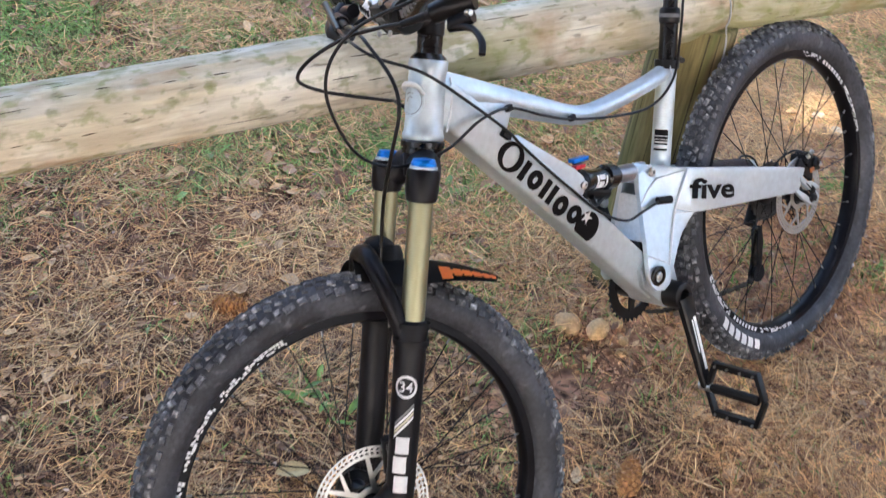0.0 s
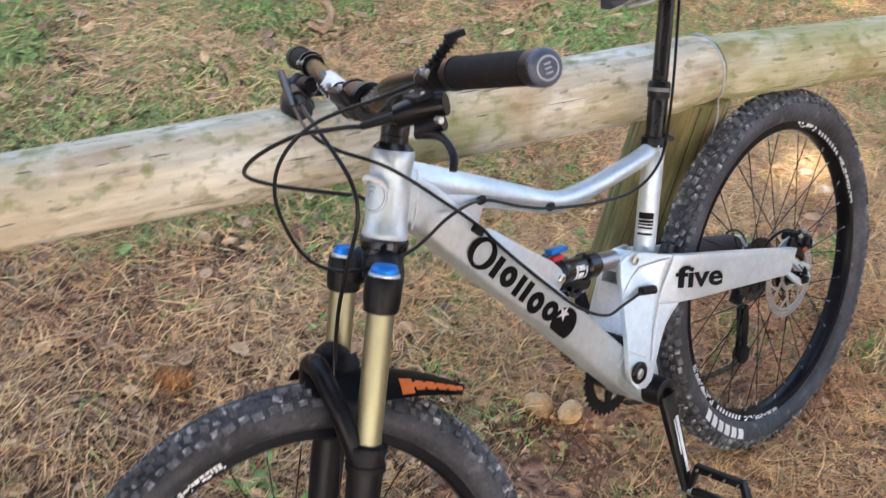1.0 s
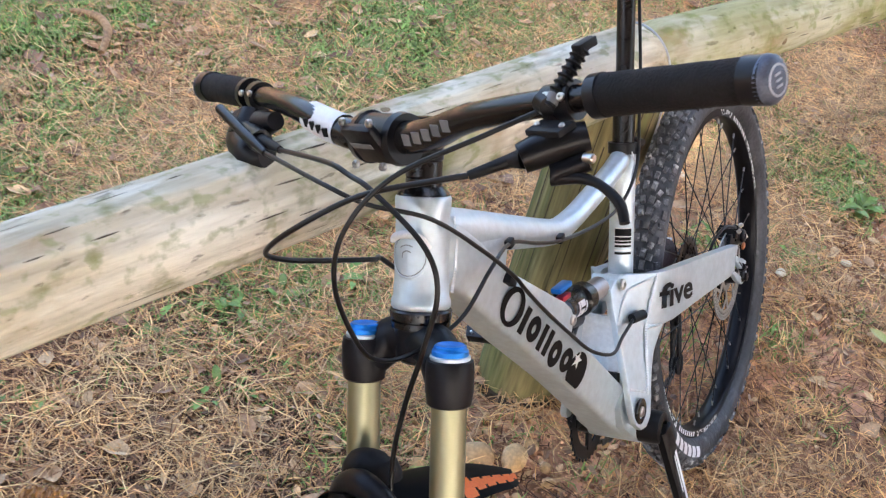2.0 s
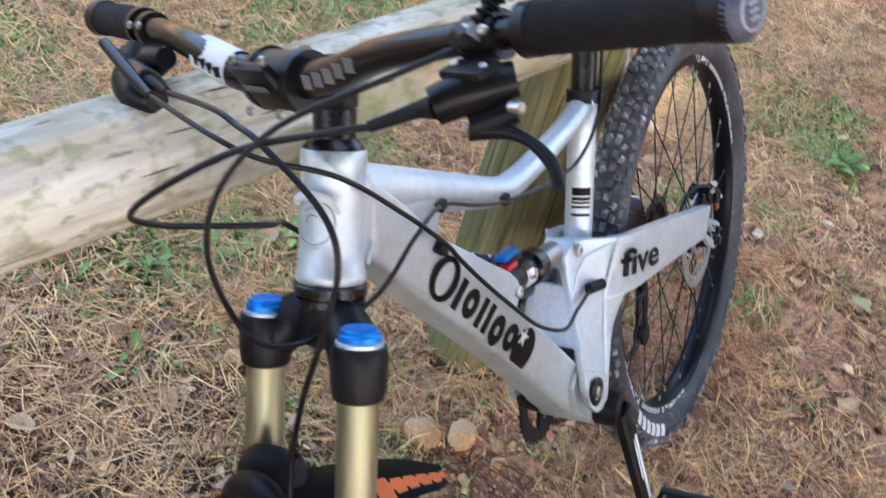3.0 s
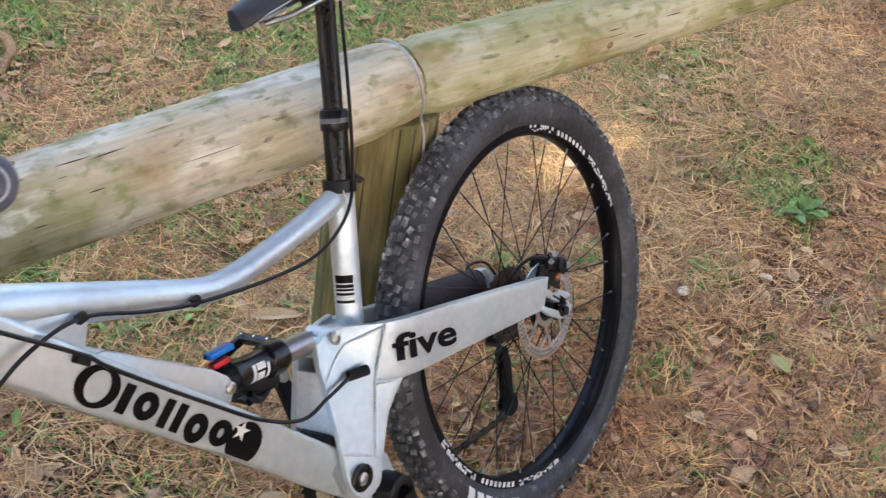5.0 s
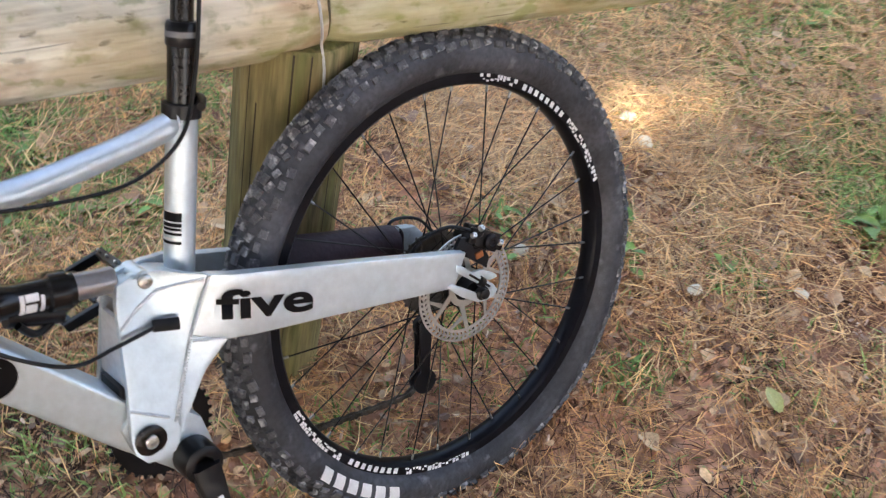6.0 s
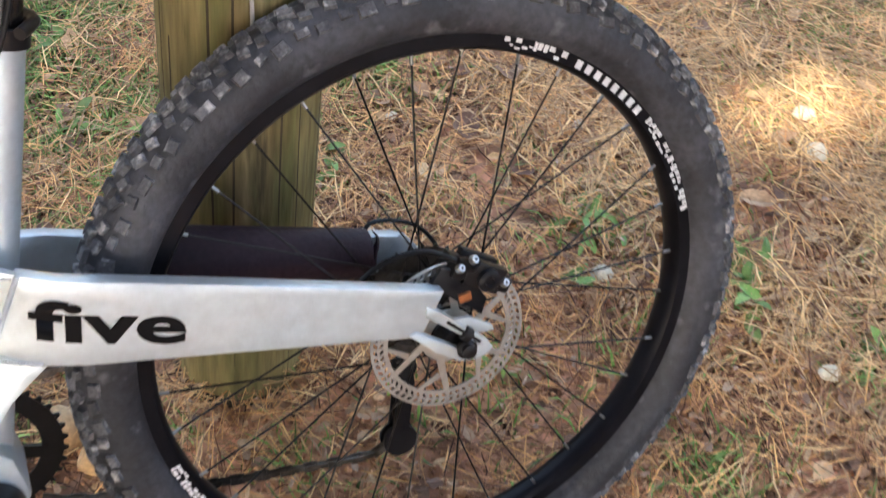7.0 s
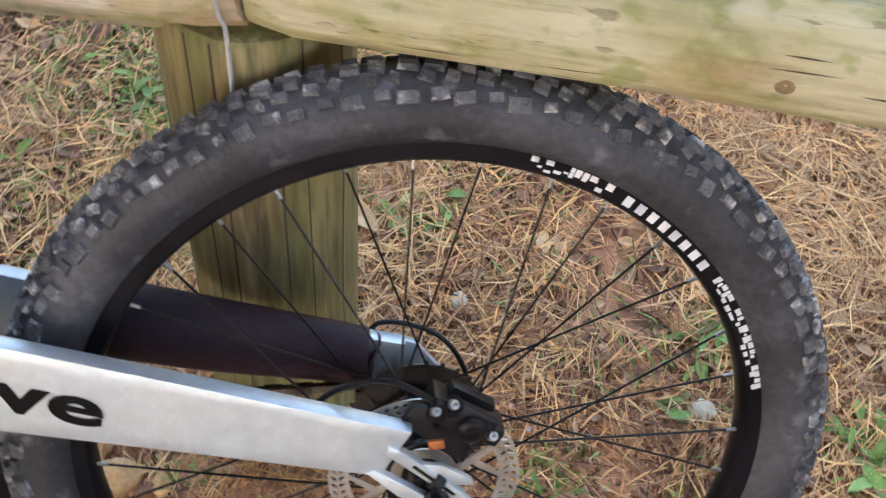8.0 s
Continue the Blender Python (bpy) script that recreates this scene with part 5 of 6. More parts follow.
# seat post and saddle
POST_D = Vector((0.335, 0, 0.942)).normalized()
post = part("seatpost", tube([(-0.281, 0, 0.708), Vector((-0.281, 0, 0.708)) + POST_D * 0.075], 0.0156, 28), GLOSS, bike, "black dropper seat post")
part("collar", turned([(0.070, 0.0165), (0.072, 0.0178), (0.092, 0.0178), (0.096, 0.0160)], (-0.281, 0, 0.708), POST_D, 28), BLACK, post)
part("inner_post", tube([Vector((-0.281, 0, 0.708)) + POST_D * 0.09, Vector((-0.281, 0, 0.708)) + POST_D * 0.236], 0.0125, 28), GLOSS, post)
bm = bmesh.new()
block(bm, Vector((-0.281, 0, 0.708)) + POST_D * 0.238, (0.055, 0.034, 0.018), bevel=0.004)
part("clamp_head", bm, BLACK, post)
part("print_mark", turned([(0.080, 0.0180), (0.086, 0.0180)], (-0.281, 0, 0.708), POST_D, 28), GREY, post)
sad = [(-0.350, 0.010, 0.951), (-0.338, 0.019, 0.953), (-0.30, 0.024, 0.957), (-0.24, 0.030, 0.957), (-0.18, 0.044, 0.958), (-0.13, 0.062, 0.964), (-0.095, 0.070, 0.972), (-0.075, 0.060, 0.974)]
bm = bmesh.new()
pth = spline([(x, 0, z) for x, w, z in sad], 4)
ws = np.interp([p.x for p in pth], [x for x, w, z in sad], [w for x, w, z in sad])
rows = []
for p, w in zip(pth, ws):
    rows.append([bm.verts.new((p.x, w * math.sin(t), p.z + 0.008 + (0.010 * math.cos(t) if math.cos(t) > 0 else 0.015 * math.cos(t)) - 0.010 * abs(math.sin(t)) ** 3)) for t in (k * math.tau / 24 for k in range(24))])
for p, q in zip(rows, rows[1:]):
    for k in range(24):
        bm.faces.new((p[k], p[(k + 1) % 24], q[(k + 1) % 24], q[k]))
bm.faces.new(rows[0][::-1])
bm.faces.new(rows[-1])
saddle = part("saddle", bm, material("dark_blue_saddle_cover", (0.022, 0.026, 0.04), 0.45, 0.0, (0.03, 0.034, 0.05), 0.1, 30, bump=0.15, bump_scale=300), bike, "dark narrow saddle with worn cover")
for s in (-1, 1):
    part("saddle_rail", tube([(-0.315, s * 0.006, 0.938), (-0.28, s * 0.018, 0.934), (-0.20, s * 0.022, 0.932), (-0.14, s * 0.024, 0.936), (-0.10, s * 0.03, 0.95)], 0.0035, 10, 4), STEEL, saddle)

# cranks, pedals, chain
for s, e in ((-1, Vector((-0.430, -0.098, 0.170))), (1, Vector((-0.408, 0.092, 0.492)))):
    axis = BB + Vector((0, s * 0.068, 0))
    d = (e - axis)
    n = 10
    bm = bmesh.new()
    rows = []
    side = d.cross(Y).normalized()
    for k in range(n + 1):
        u = k / n
        p = axis + d * u
        hw = 0.0175 - 0.0075 * u if u < 0.95 else 0.009
        th = 0.0085 - 0.002 * u
        rows.append([bm.verts.new(p + side * hw * a + Y * th * b) for a, b in ((-1, -0.6), (-0.75, -1), (0.75, -1), (1, -0.6), (1, 0.6), (0.75, 1), (-0.75, 1), (-1, 0.6))])
    for p, q in zip(rows, rows[1:]):
        for k in range(8):
            bm.faces.new((p[k], p[(k + 1) % 8], q[(k + 1) % 8], q[k]))
    bm.faces.new(rows[0][::-1])
    bm.faces.new(rows[-1])
    crank = part("crank_arm", joined(bm, turned([(0, 0.0245), (0.022, 0.0245), (0.031, 0.0235), (0.033, 0.019), (0.033, 0.012), (0.026, 0.0105), (0.016, 0.0100), (0.015, 0.0002)], BB + Vector((0, s * 0.0375, 0)), (0, s, 0), 36)), BLACK, bike, "black alloy crank arm with white print")
    if s < 0:
        dn = d.normalized()
        for u0, u1, w in ((0.22, 0.80, 0.0035), (0.24, 0.60, 0.0018)):
            off = 0.003 if w > 0.003 else -0.004
            q0, q1 = axis + d * u0 + Vector((0, -0.0088, 0)), axis + d * u1 + Vector((0, -0.0078, 0))
            bm = bmesh.new()
            vs = [bm.verts.new(p + side * (off + k * w) + Vector((0, -0.0006, 0))) for p, k in ((q0, -1), (q0, 1), (q1, 1), (q1, -1))]
            bm.faces.new(vs)
            part("print_mark", bm, WHITE, crank)
    part("pedal_boss", turned([(-0.012, 0.0085), (0.012, 0.0085)], e, Y, 20), STEEL, crank)
    pm = Matrix.Translation(e + Vector((0, s * 0.062, 0))) @ Matrix.Rotation(radians(-78 if s < 0 else -15), 4, "Y")
    b = bmesh.new()
    block(b, (0, 0, 0), (0.017, 0.094, 0.012), bevel=0.004)
    pedal = part("pedal", moved(b, pm), BLACK, bike, "black open platform pedal with pins")
    part("axle", moved(tube([(0, -s * 0.062, 0), (0, s * 0.046, 0)], 0.0070, 14), pm), BLACK, pedal)
    for sx in (-1, 1):
        b = bmesh.new()
        block(b, (sx * 0.045, 0, 0), (0.012, 0.088, 0.013), bevel=0.002)
        part("cage_bar", moved(b, pm), BLACK, pedal)
        for sy in (-1, 1):
            p, q = Vector((sx * 0.047, sy * 0.042, 0)), Vector((sx * 0.004, sy * 0.057, 0))
            b = bmesh.new()
            block(b, (p + q) / 2, ((q - p).length + 0.008, 0.009, 0.013), Matrix.Rotation(math.atan2(q.y - p.y, q.x - p.x), 4, "Z"), bevel=0.002)
            part("cage_end", moved(b, pm), BLACK, pedal)
    for x in (-0.045, 0.045):
        for yy in (-0.038, -0.013, 0.013, 0.038):
            part("pin", moved(turned([(-0.011, 0.0018), (0.011, 0.0018)], (x, yy, 0), (0, 0, 1), 8), pm), STEEL, pedal)
bms = [turned([(0.043, 0.045), (0.043, 0.064), (0.046, 0.064), (0.046, 0.045)], BB, Y, 64, True)]
for i in range(34):
    bms.append(moved(plate([(0.063, -0.0035), (0.0685, -0.0012), (0.0685, 0.0012), (0.063, 0.0035)], 0.0435, 0.0455), Matrix.Translation(BB) @ Matrix.Rotation(i * math.tau / 34, 4, "Y")))
for i in range(4):
    bms.append(moved(plate([(0.02, -0.007), (0.05, -0.006), (0.05, 0.006), (0.02, 0.007)], 0.041, 0.046), Matrix.Translation(BB) @ Matrix.Rotation(i * math.tau / 4 + 0.4, 4, "Y")))
part("chainring", joined(*bms), BLACK, bike, smooth=False)
bms = []
for i in range(9):
    r = 0.021 + 0.0047 * i
    yy = 0.050 - 0.0026 * i
    bms.append(turned([(yy - 0.0008, r - 0.010), (yy - 0.0008, r), (yy + 0.0008, r), (yy + 0.0008, r - 0.010)], R_AXLE, Y, 40, True))
    for k in range(12 + 2 * i):
        bms.append(moved(plate([(r - 0.001, -0.0025), (r + 0.0032, -0.0008), (r + 0.0032, 0.0008), (r - 0.001, 0.0025)], yy - 0.0008, yy + 0.0008), Matrix.Translation(R_AXLE) @ Matrix.Rotation(k * math.tau / (12 + 2 * i), 4, "Y")))
part("cassette", joined(*bms), material("dark_steel", (0.10, 0.10, 0.10), 0.4, 0.9, (0.06, 0.055, 0.05), 0.2, 30), rear_wheel, smooth=False)
CH = spline([(-0.415, 0.0445, 0.4035), (-0.32, 0.044, 0.3945), (-0.15, 0.042, 0.384), (-0.005, 0.040, 0.373)], 20) 
CL = spline([(-0.030, 0.046, 0.270), (-0.022, 0.047, 0.245), (-0.040, 0.048, 0.215), (-0.048, 0.048, 0.185), (-0.066, 0.048, 0.170), (-0.10, 0.047, 0.172), (-0.24, 0.046, 0.210), (-0.345, 0.0445, 0.246), (-0.40, 0.0445, 0.2735)], 14)
bm = bmesh.new()
for pts in (CH, CL):
    ln = [0.0]
    for p, q in zip(pts, pts[1:]):
        ln.append(ln[-1] + (q - p).length)
    cnt = int(ln[-1] / 0.0127)
    for i in range(cnt):
        def at(v):
            k = min(int(np.searchsorted(ln, v)), len(pts) - 1)
            k = max(k, 1)
            return pts[k - 1].lerp(pts[k], (v - ln[k - 1]) / max(1e-6, ln[k] - ln[k - 1]))
        a, b = at(i * 0.0127), at((i + 1) * 0.0127)
        dd = (b - a).normalized()
        m = Matrix((dd, Y, dd.cross(Y).normalized())).transposed().to_4x4()
        for yy in (-0.0028, 0.0028):
            w = 0.0038 if i % 2 else 0.0030
            bmesh.ops.create_cube(bm, size=1.0, matrix=Matrix.Translation((a + b) / 2 + Vector((0, yy * (1.2 if i % 2 else 0.8), 0))) @ m @ Matrix.Diagonal((0.0145, 0.0011, w * 2, 1)))
tagged(part("chain", bm, material("oily_chain_steel", (0.16, 0.15, 0.14), 0.35, 0.95, (0.07, 0.06, 0.05), 0.3, 60), bike, "oily steel chain", smooth=False), kind="stuff")
der = part("rear_derailleur", joined(tube([(0.012, 0.066, 0.315), (0.008, 0.072, 0.290), (-0.018, 0.070, 0.268)], [0.013, 0.014, 0.012], 14, 4), plate([(-0.035, 0.268), (-0.017, 0.272), (-0.017, 0.240), (-0.034, 0.186), (-0.055, 0.186), (-0.040, 0.236)], 0.052, 0.055, 0.001), plate([(-0.034, 0.266), (-0.018, 0.270), (-0.019, 0.240), (-0.036, 0.186), (-0.053, 0.186), (-0.040, 0.236)], 0.040, 0.043, 0.001),
     turned([(0.051, 0.006), (0.051, 0.0185), (0.0545, 0.0185), (0.0555, 0.008)], (-0.047, 0, 0.176), Y, 24), turned([(0.040, 0.006), (0.040, 0.0185), (0.0435, 0.0185), (0.0435, 0.006)], (-0.047, 0, 0.176), Y, 24)), BLACK_MATT, bike, "black rear derailleur with long cage")
for c in ((-0.026, 0.048, 0.258), (-0.048, 0.048, 0.176)):
    bms = [turned([(-0.003, 0.004), (-0.003, 0.014), (0.003, 0.014), (0.003, 0.004)], c, Y, 20, True)]
    part("jockey_wheel", joined(*bms), PLASTIC, der)
part("gear_cable_loop", tube([(-0.042, 0.060, 0.402), (-0.02, 0.068, 0.418), (0.025, 0.072, 0.395), (0.045, 0.074, 0.345), (0.030, 0.074, 0.300), (0.010, 0.072, 0.290)], 0.0023, 8, 8), CABLE, der)
# rear brake caliper
def chunk(o, size, turn, bevel=0.003):
    bm = bmesh.new()
    return block(bm, o, size, Matrix.Rotation(radians(turn), 4, "Y"), bevel=bevel)


cal = part("rear_caliper", joined(chunk((0.040, -0.050, 0.396), (0.040, 0.012, 0.026), 38), chunk((0.040, -0.028, 0.396), (0.040, 0.012, 0.026), 38), chunk((0.018, -0.040, 0.411), (0.014, 0.034, 0.016), 38), chunk((0.058, -0.040, 0.380), (0.012, 0.030, 0.016), 38)), BLACK, bike, "black rear brake caliper")
part("piston_cover", turned([(0, 0.011), (0.004, 0.011), (0.006, 0.008), (0.006, 0.005), (0.004, 0.004)], (0.042, -0.0565, 0.394), (0, -1, 0), 18), BLACK_MATT, cal)
part("banjo", joined(turned([(-0.004, 0.008), (0.004, 0.008)], (0.030, -0.052, 0.414), (0.3, -0.5, 0.8), 16), tube([(0.030, -0.052, 0.414), (0.016, -0.056, 0.424)], 0.0045, 10)), BLACK, cal)
part("mount_bracket", plate([(-0.012, 0.404), (0.002, 0.418), (0.024, 0.408), (0.040, 0.372), (0.032, 0.356), (0.018, 0.376)], -0.052, -0.045, 0.002), BLACK_MATT, cal)
for p in ((0.016, -0.058, 0.416), (0.056, -0.056, 0.384), (0.030, -0.058, 0.420)):
    part("bolt", bolt(p, (0.3, -0.8, 0.5), 0.0042, 0.006), STEEL, cal)
bm = bmesh.new()
block(bm, (0.014, -0.067, 0.392), (0.012, 0.004, 0.008), bevel=0.001)
part("copper_pad", bm, material("copper_brown", (0.45, 0.16, 0.06), 0.4, 0.6), cal)
part("hose", tube([(0.016, -0.056, 0.424), (-0.012, -0.048, 0.440), (-0.05, -0.040, 0.436), (-0.085, -0.036, 0.412), (-0.10, -0.040, 0.395)], 0.0026, 8, 8), CABLE, cal)
# ---- litter, plants and stones ----
AREA = (-1.85, 2.65, -0.95, 2.85)


def edge_fade(x, y):
    """Thins the litter out towards the rim of the strewn ground, a broad band along the fence."""
    d = min(x - AREA[0], AREA[1] - x, y - AREA[2], AREA[3] - y, (0.97 * x + y + 1.15) / 1.39, (3.15 - 1.1 * x - y) / 1.49) + 0.2 * noise.noise((x * 1.5, y * 1.5, 7.0))
    return min(1.0, max(0.0, d / 0.4))


def worn_soil(x, y):
    """Trodden ground in front of the rear wheel."""
    return 0.45 * math.exp(-(((x - 0.50) / 0.65) ** 2 + ((y + 0.28) / 0.36) ** 2))


def litter_density(x, y):
    v = 0.58 + 0.9 * noise.noise((x * 2.1, y * 2.1, 1.0)) + 0.6 * noise.noise((x * 6, y * 6, 5.0)) + 0.5 * noise.noise((x * 14, y * 14, 15.0))
    bare = min(1.0, math.exp(-(((x + 0.30) / 0.30) ** 2 + ((y - 0.22) / 0.16) ** 2)) + 0.8 * math.exp(-(((x - 0.02) / 0.22) ** 2 + ((y - 0.16) / 0.13) ** 2)) + 0.8 * math.exp(-((x / 0.24) ** 2 + ((y - 0.01) / 0.07) ** 2)))
    worn = worn_soil(x, y)
    far = 0.7 if y > 1.5 or x > 1.8 or x < -1.4 else 1.0
    return min(1.0, max(0.14, v + 0.12 - 0.6 * worn) * (1 - 0.35 * worn) * (1 - 0.88 * bare)) * far * edge_fade(x, y)


def straw_density(x, y):
    """Straw lies thickest past the rear wheel."""
    # Sparse straw left of x = -0.4 keeps that side dark, in place of shade.
    v = (0.22 if x > -0.4 else 0.06) + 0.7 * noise.noise((x * 2.6 + 3, y * 2.6, 6.0))
    return min(1.0, max(0.08, v + 0.7 * math.exp(-(((x - 0.75) / 0.45) ** 2 + ((y - 0.38) / 0.25) ** 2)))) * litter_density(x, y) * (1 - 0.6 * worn_soil(x, y))


GREENS = ((0.20, 1.84, 0.16), (-0.02, 1.45, 0.13), (0.74, 1.10, 0.14), (-0.41, 1.47, 0.16), (0.50, 1.13, 0.08), (1.66, 0.34, 0.22), (0.88, -0.02, 0.09), (-0.23, 1.80, 0.16), (-0.53, 2.16, 0.22),
          (0.20, 0.68, 0.09), (0.34, 0.34, 0.06), (0.54, 0.01, 0.08), (0.27, -0.03, 0.04), (1.05, -0.02, 0.08), (-1.25, 0.78, 0.12), (-0.67, 1.18, 0.09), (0.12, 0.22, 0.06), (0.48, 0.19, 0.06))


def grass_density(x, y):
    """Grass grows in patches, most of them beyond the fence."""
    v = noise.noise((x * 1.6 + 7, y * 1.6, 2.0)) * 1.3 + noise.noise((x * 5, y * 5, 4.0)) * 0.6
    side = (0.46 if y > 0.85 - 0.4 * x else -0.02) if y > 0.45 - 0.4 * x else -0.42
    spot = max(math.exp(-((x - gx_) ** 2 + (y - gy_) ** 2) / r ** 2) for gx_, gy_, r in GREENS)
    return max(0.03, min(1.0, v + side + 1.25 * spot)) * edge_fade(x, y)


def far_grass_density(x, y):
    """Grass thinning out away from the fence."""
    d = max(x - 2.6, -2.0 - x, y - 2.9, -0.9 - y, 0.0)
    v = 1.6 * noise.noise((x * 1.6 + 7, y * 1.6, 2.0)) + (0.6 if y > 0.45 - 0.4 * x else 0.1)
    return max(0.0, min(1.0, v)) * math.exp(-d / 2.2) * max(0.0, 1.0 - 1.3 * edge_fade(x, y))


def flakes(name, count, area, size, mat, seed, dens, label, lift=0.014):
    """Small curled leaf and bark scraps, as one mesh."""
    rnd = random.Random(seed)
    vs, fs = [], []
    made = 0
    while made < count:
        x, y = rnd.uniform(area[0], area[1]), rnd.uniform(area[2], area[3])
        if rnd.random() > dens(x, y):
            continue
        made += 1
        a, s, asp = rnd.uniform(0, math.tau), rnd.uniform(*size), rnd.uniform(0.22, 0.75)
        z = hump(x, y) + rnd.uniform(0.002, lift)
        curl, tl = rnd.uniform(-0.5, 0.9) * s, rnd.uniform(-0.6, 0.6)
        b = len(vs)
        rim = [(math.cos(k * 1.047 + rnd.uniform(-0.3, 0.3)) * rnd.uniform(0.65, 1.1), math.sin(k * 1.047 + rnd.uniform(-0.3, 0.3)) * rnd.uniform(0.6, 1.1)) for k in range(6)]
        for u, v in [(0, 0)] + rim:
            px, py = u * s, v * s * asp
            vs.append((x + px * math.cos(a) - py * math.sin(a), y + px * math.sin(a) + py * math.cos(a), max(z + curl * v * v * 0.6 + tl * px * 0.6, hump(x, y) + 0.001)))
        fs += [(b, b + 1 + k, b + 1 + (k + 1) % 6) for k in range(6)]
    me = bpy.data.meshes.new(name)
    me.from_pydata(vs, [], fs)
    me.materials.append(mat)
    return tagged(new(name, me), label, "ground litter", kind="stuff")


def crumbs(name, count, area, seed):
    """Small clods of earth, as one mesh."""
    rnd = random.Random(seed)
    vs, fs = [], []
    for _ in range(count):
        x, y = rnd.uniform(area[0], area[1]), rnd.uniform(area[2], min(1.4, area[3]))
        r = rnd.choice((0.0015, 0.002, 0.0025, 0.003, 0.005)) * rnd.uniform(0.7, 1.3)
        z, b, a = hump(x, y) + r * 0.4, len(vs), rnd.uniform(0, 6.28)
        for k in range(4):
            q = r * rnd.uniform(0.7, 1.2)
            vs.append((x + q * math.cos(a + k * 1.57), y + q * math.sin(a + k * 1.57), z + r * rnd.uniform(-0.3, 0.3)))
        vs += [(x, y, z + r * 0.8), (x, y, z - r)]
        for k in range(4):
            fs += [(b + k, b + (k + 1) % 4, b + 4), (b + (k + 1) % 4, b + k, b + 5)]
    me = bpy.data.meshes.new(name)
    me.from_pydata(vs, [], fs)
    me.materials.append(CRUMB)
    return tagged(new(name, me), "small reddish crumbs of earth among the needles", "soil", kind="stuff")


def tufts(name, count, area, mat, seed, dens, label):
    """Short upright grass, as one mesh."""
    rnd = random.Random(seed)
    vs, fs = [], []
    while len(fs) < count * 2:
        cx, cy = rnd.uniform(area[0], area[1]), rnd.uniform(area[2], area[3])
        if rnd.random() > dens(cx, cy):
            continue
        for _ in range(rnd.randint(5, 14)):
            x, y = cx + rnd.gauss(0, 0.022), cy + rnd.gauss(0, 0.022)
            a, h, w = rnd.uniform(0, math.tau), rnd.uniform(0.012, 0.045), rnd.uniform(0.0010, 0.0024) * (1.5 if cy > 1.0 - 0.4 * cx else 1.0)
            out = rnd.uniform(0.2, 1.1) * h
            b, z = len(vs), hump(x, y)
            for k, q in ((0, 1.0), (0.55, 0.8), (1.0, 0.1)):
                px, py, pz = x + out * k * k * math.cos(a), y + out * k * k * math.sin(a), z + h * k * (1 - 0.25 * k)
                vs += [(px - w * q * math.sin(a), py + w * q * math.cos(a), pz), (px + w * q * math.sin(a), py - w * q * math.cos(a), pz)]
            fs += [(b, b + 1, b + 3, b + 2), (b + 2, b + 3, b + 5, b + 4)]
    me = bpy.data.meshes.new(name)
    me.from_pydata(vs, [], fs)
    me.materials.append(mat)
    return tagged(new(name, me), label, "grass", kind="stuff")


def leaves(name, count, area, size, mat, seed, dens, label):
    """Curled fallen leaves, each with a folded midrib and a ragged edge, as one mesh."""
    rnd = random.Random(seed)
    vs, fs, made = [], [], 0
    while made < count:
        x, y = rnd.uniform(area[0], area[1]), rnd.uniform(area[2], area[3])
        if rnd.random() > dens(x, y):
            continue
        made += 1
        a, ln, asp = rnd.uniform(0, math.tau), rnd.uniform(*size), rnd.uniform(0.22, 0.42)
        curl, fold, tl = rnd.uniform(-0.2, 0.7), rnd.uniform(0.1, 0.6), rnd.uniform(-0.25, 0.45)
        z, b = hump(x, y) + rnd.uniform(0.008, 0.026), len(vs)
        for k in range(7):
            u = k / 6
            hw = ln * asp * math.sin(math.pi * (0.06 + 0.90 * u)) ** 0.8
            for q in (-1, 0, 1):
                w = hw * q * rnd.uniform(0.7, 1.15)
                px, py = ln * (u - 0.5), w
                pz = z + tl * px + fold * abs(w) + curl * ln * (u - 0.5) ** 2
                gx_, gy_ = x + px * math.cos(a) - py * math.sin(a), y + px * math.sin(a) + py * math.cos(a)
                vs.append((gx_, gy_, max(pz, hump(gx_, gy_) + 0.002)))
        for k in range(6):
            for q in range(2):
                c = b + 3 * k + q
                fs.append((c, c + 1, c + 4, c + 3))
    me = bpy.data.meshes.new(name)
    me.from_pydata(vs, [], fs)
    me.materials.append(mat)
    return tagged(new(name, me), label, "ground litter", kind="stuff")


def beyond(x, y):
    """The far side of the fence, where leaves and grass lie thicker."""
    return (1.0 if y > 0.42 - 0.30 * x else 0.16) * edge_fade(x, y) * (0.0 if math.hypot(x + 0.15, y - 0.2) < 0.4 else 1.0)


# Dark needles crowd the left and brown ones thin out, imitating shade there.
strips("dark_needles", 140000, AREA, (0.02, 0.06), (0.0010, 0.0024), NEEDLE_DARK, 2, 0.020, lambda x, y: litter_density(x, y) * (1.0 if x < -0.35 + 0.3 * noise.noise((x * 2, y * 2, 11.0)) else 0.22), 0.16, "dark pine needles, laid thicker on the left to imitate shade")
strips("pine_needles", 195000, AREA, (0.020, 0.062), (0.0010, 0.0024), NEEDLE, 3, 0.030, lambda x, y: litter_density(x, y) * (0.60 if x < -0.35 + 0.3 * noise.noise((x * 2, y * 2, 11.0)) else 1.0), 0.28, "dry reddish-brown pine needles scattered over the soil", 0.14)
strips("straw_needles", 60000, AREA, (0.025, 0.085), (0.0010, 0.0024), NEEDLE_PALE, 4, 0.036, straw_density, 0.36, "paler straw-coloured needles and dead grass on the ground", 0.18)
strips("far_needles", 75000, (-7, 8, -6, 8), (0.06, 0.15), (0.007, 0.015), NEEDLE, 14, 0.02, lambda x, y: max(0.0, 1.0 - 1.5 * edge_fade(x, y)), 0.2, "dry pine needles strewn over the forest floor")
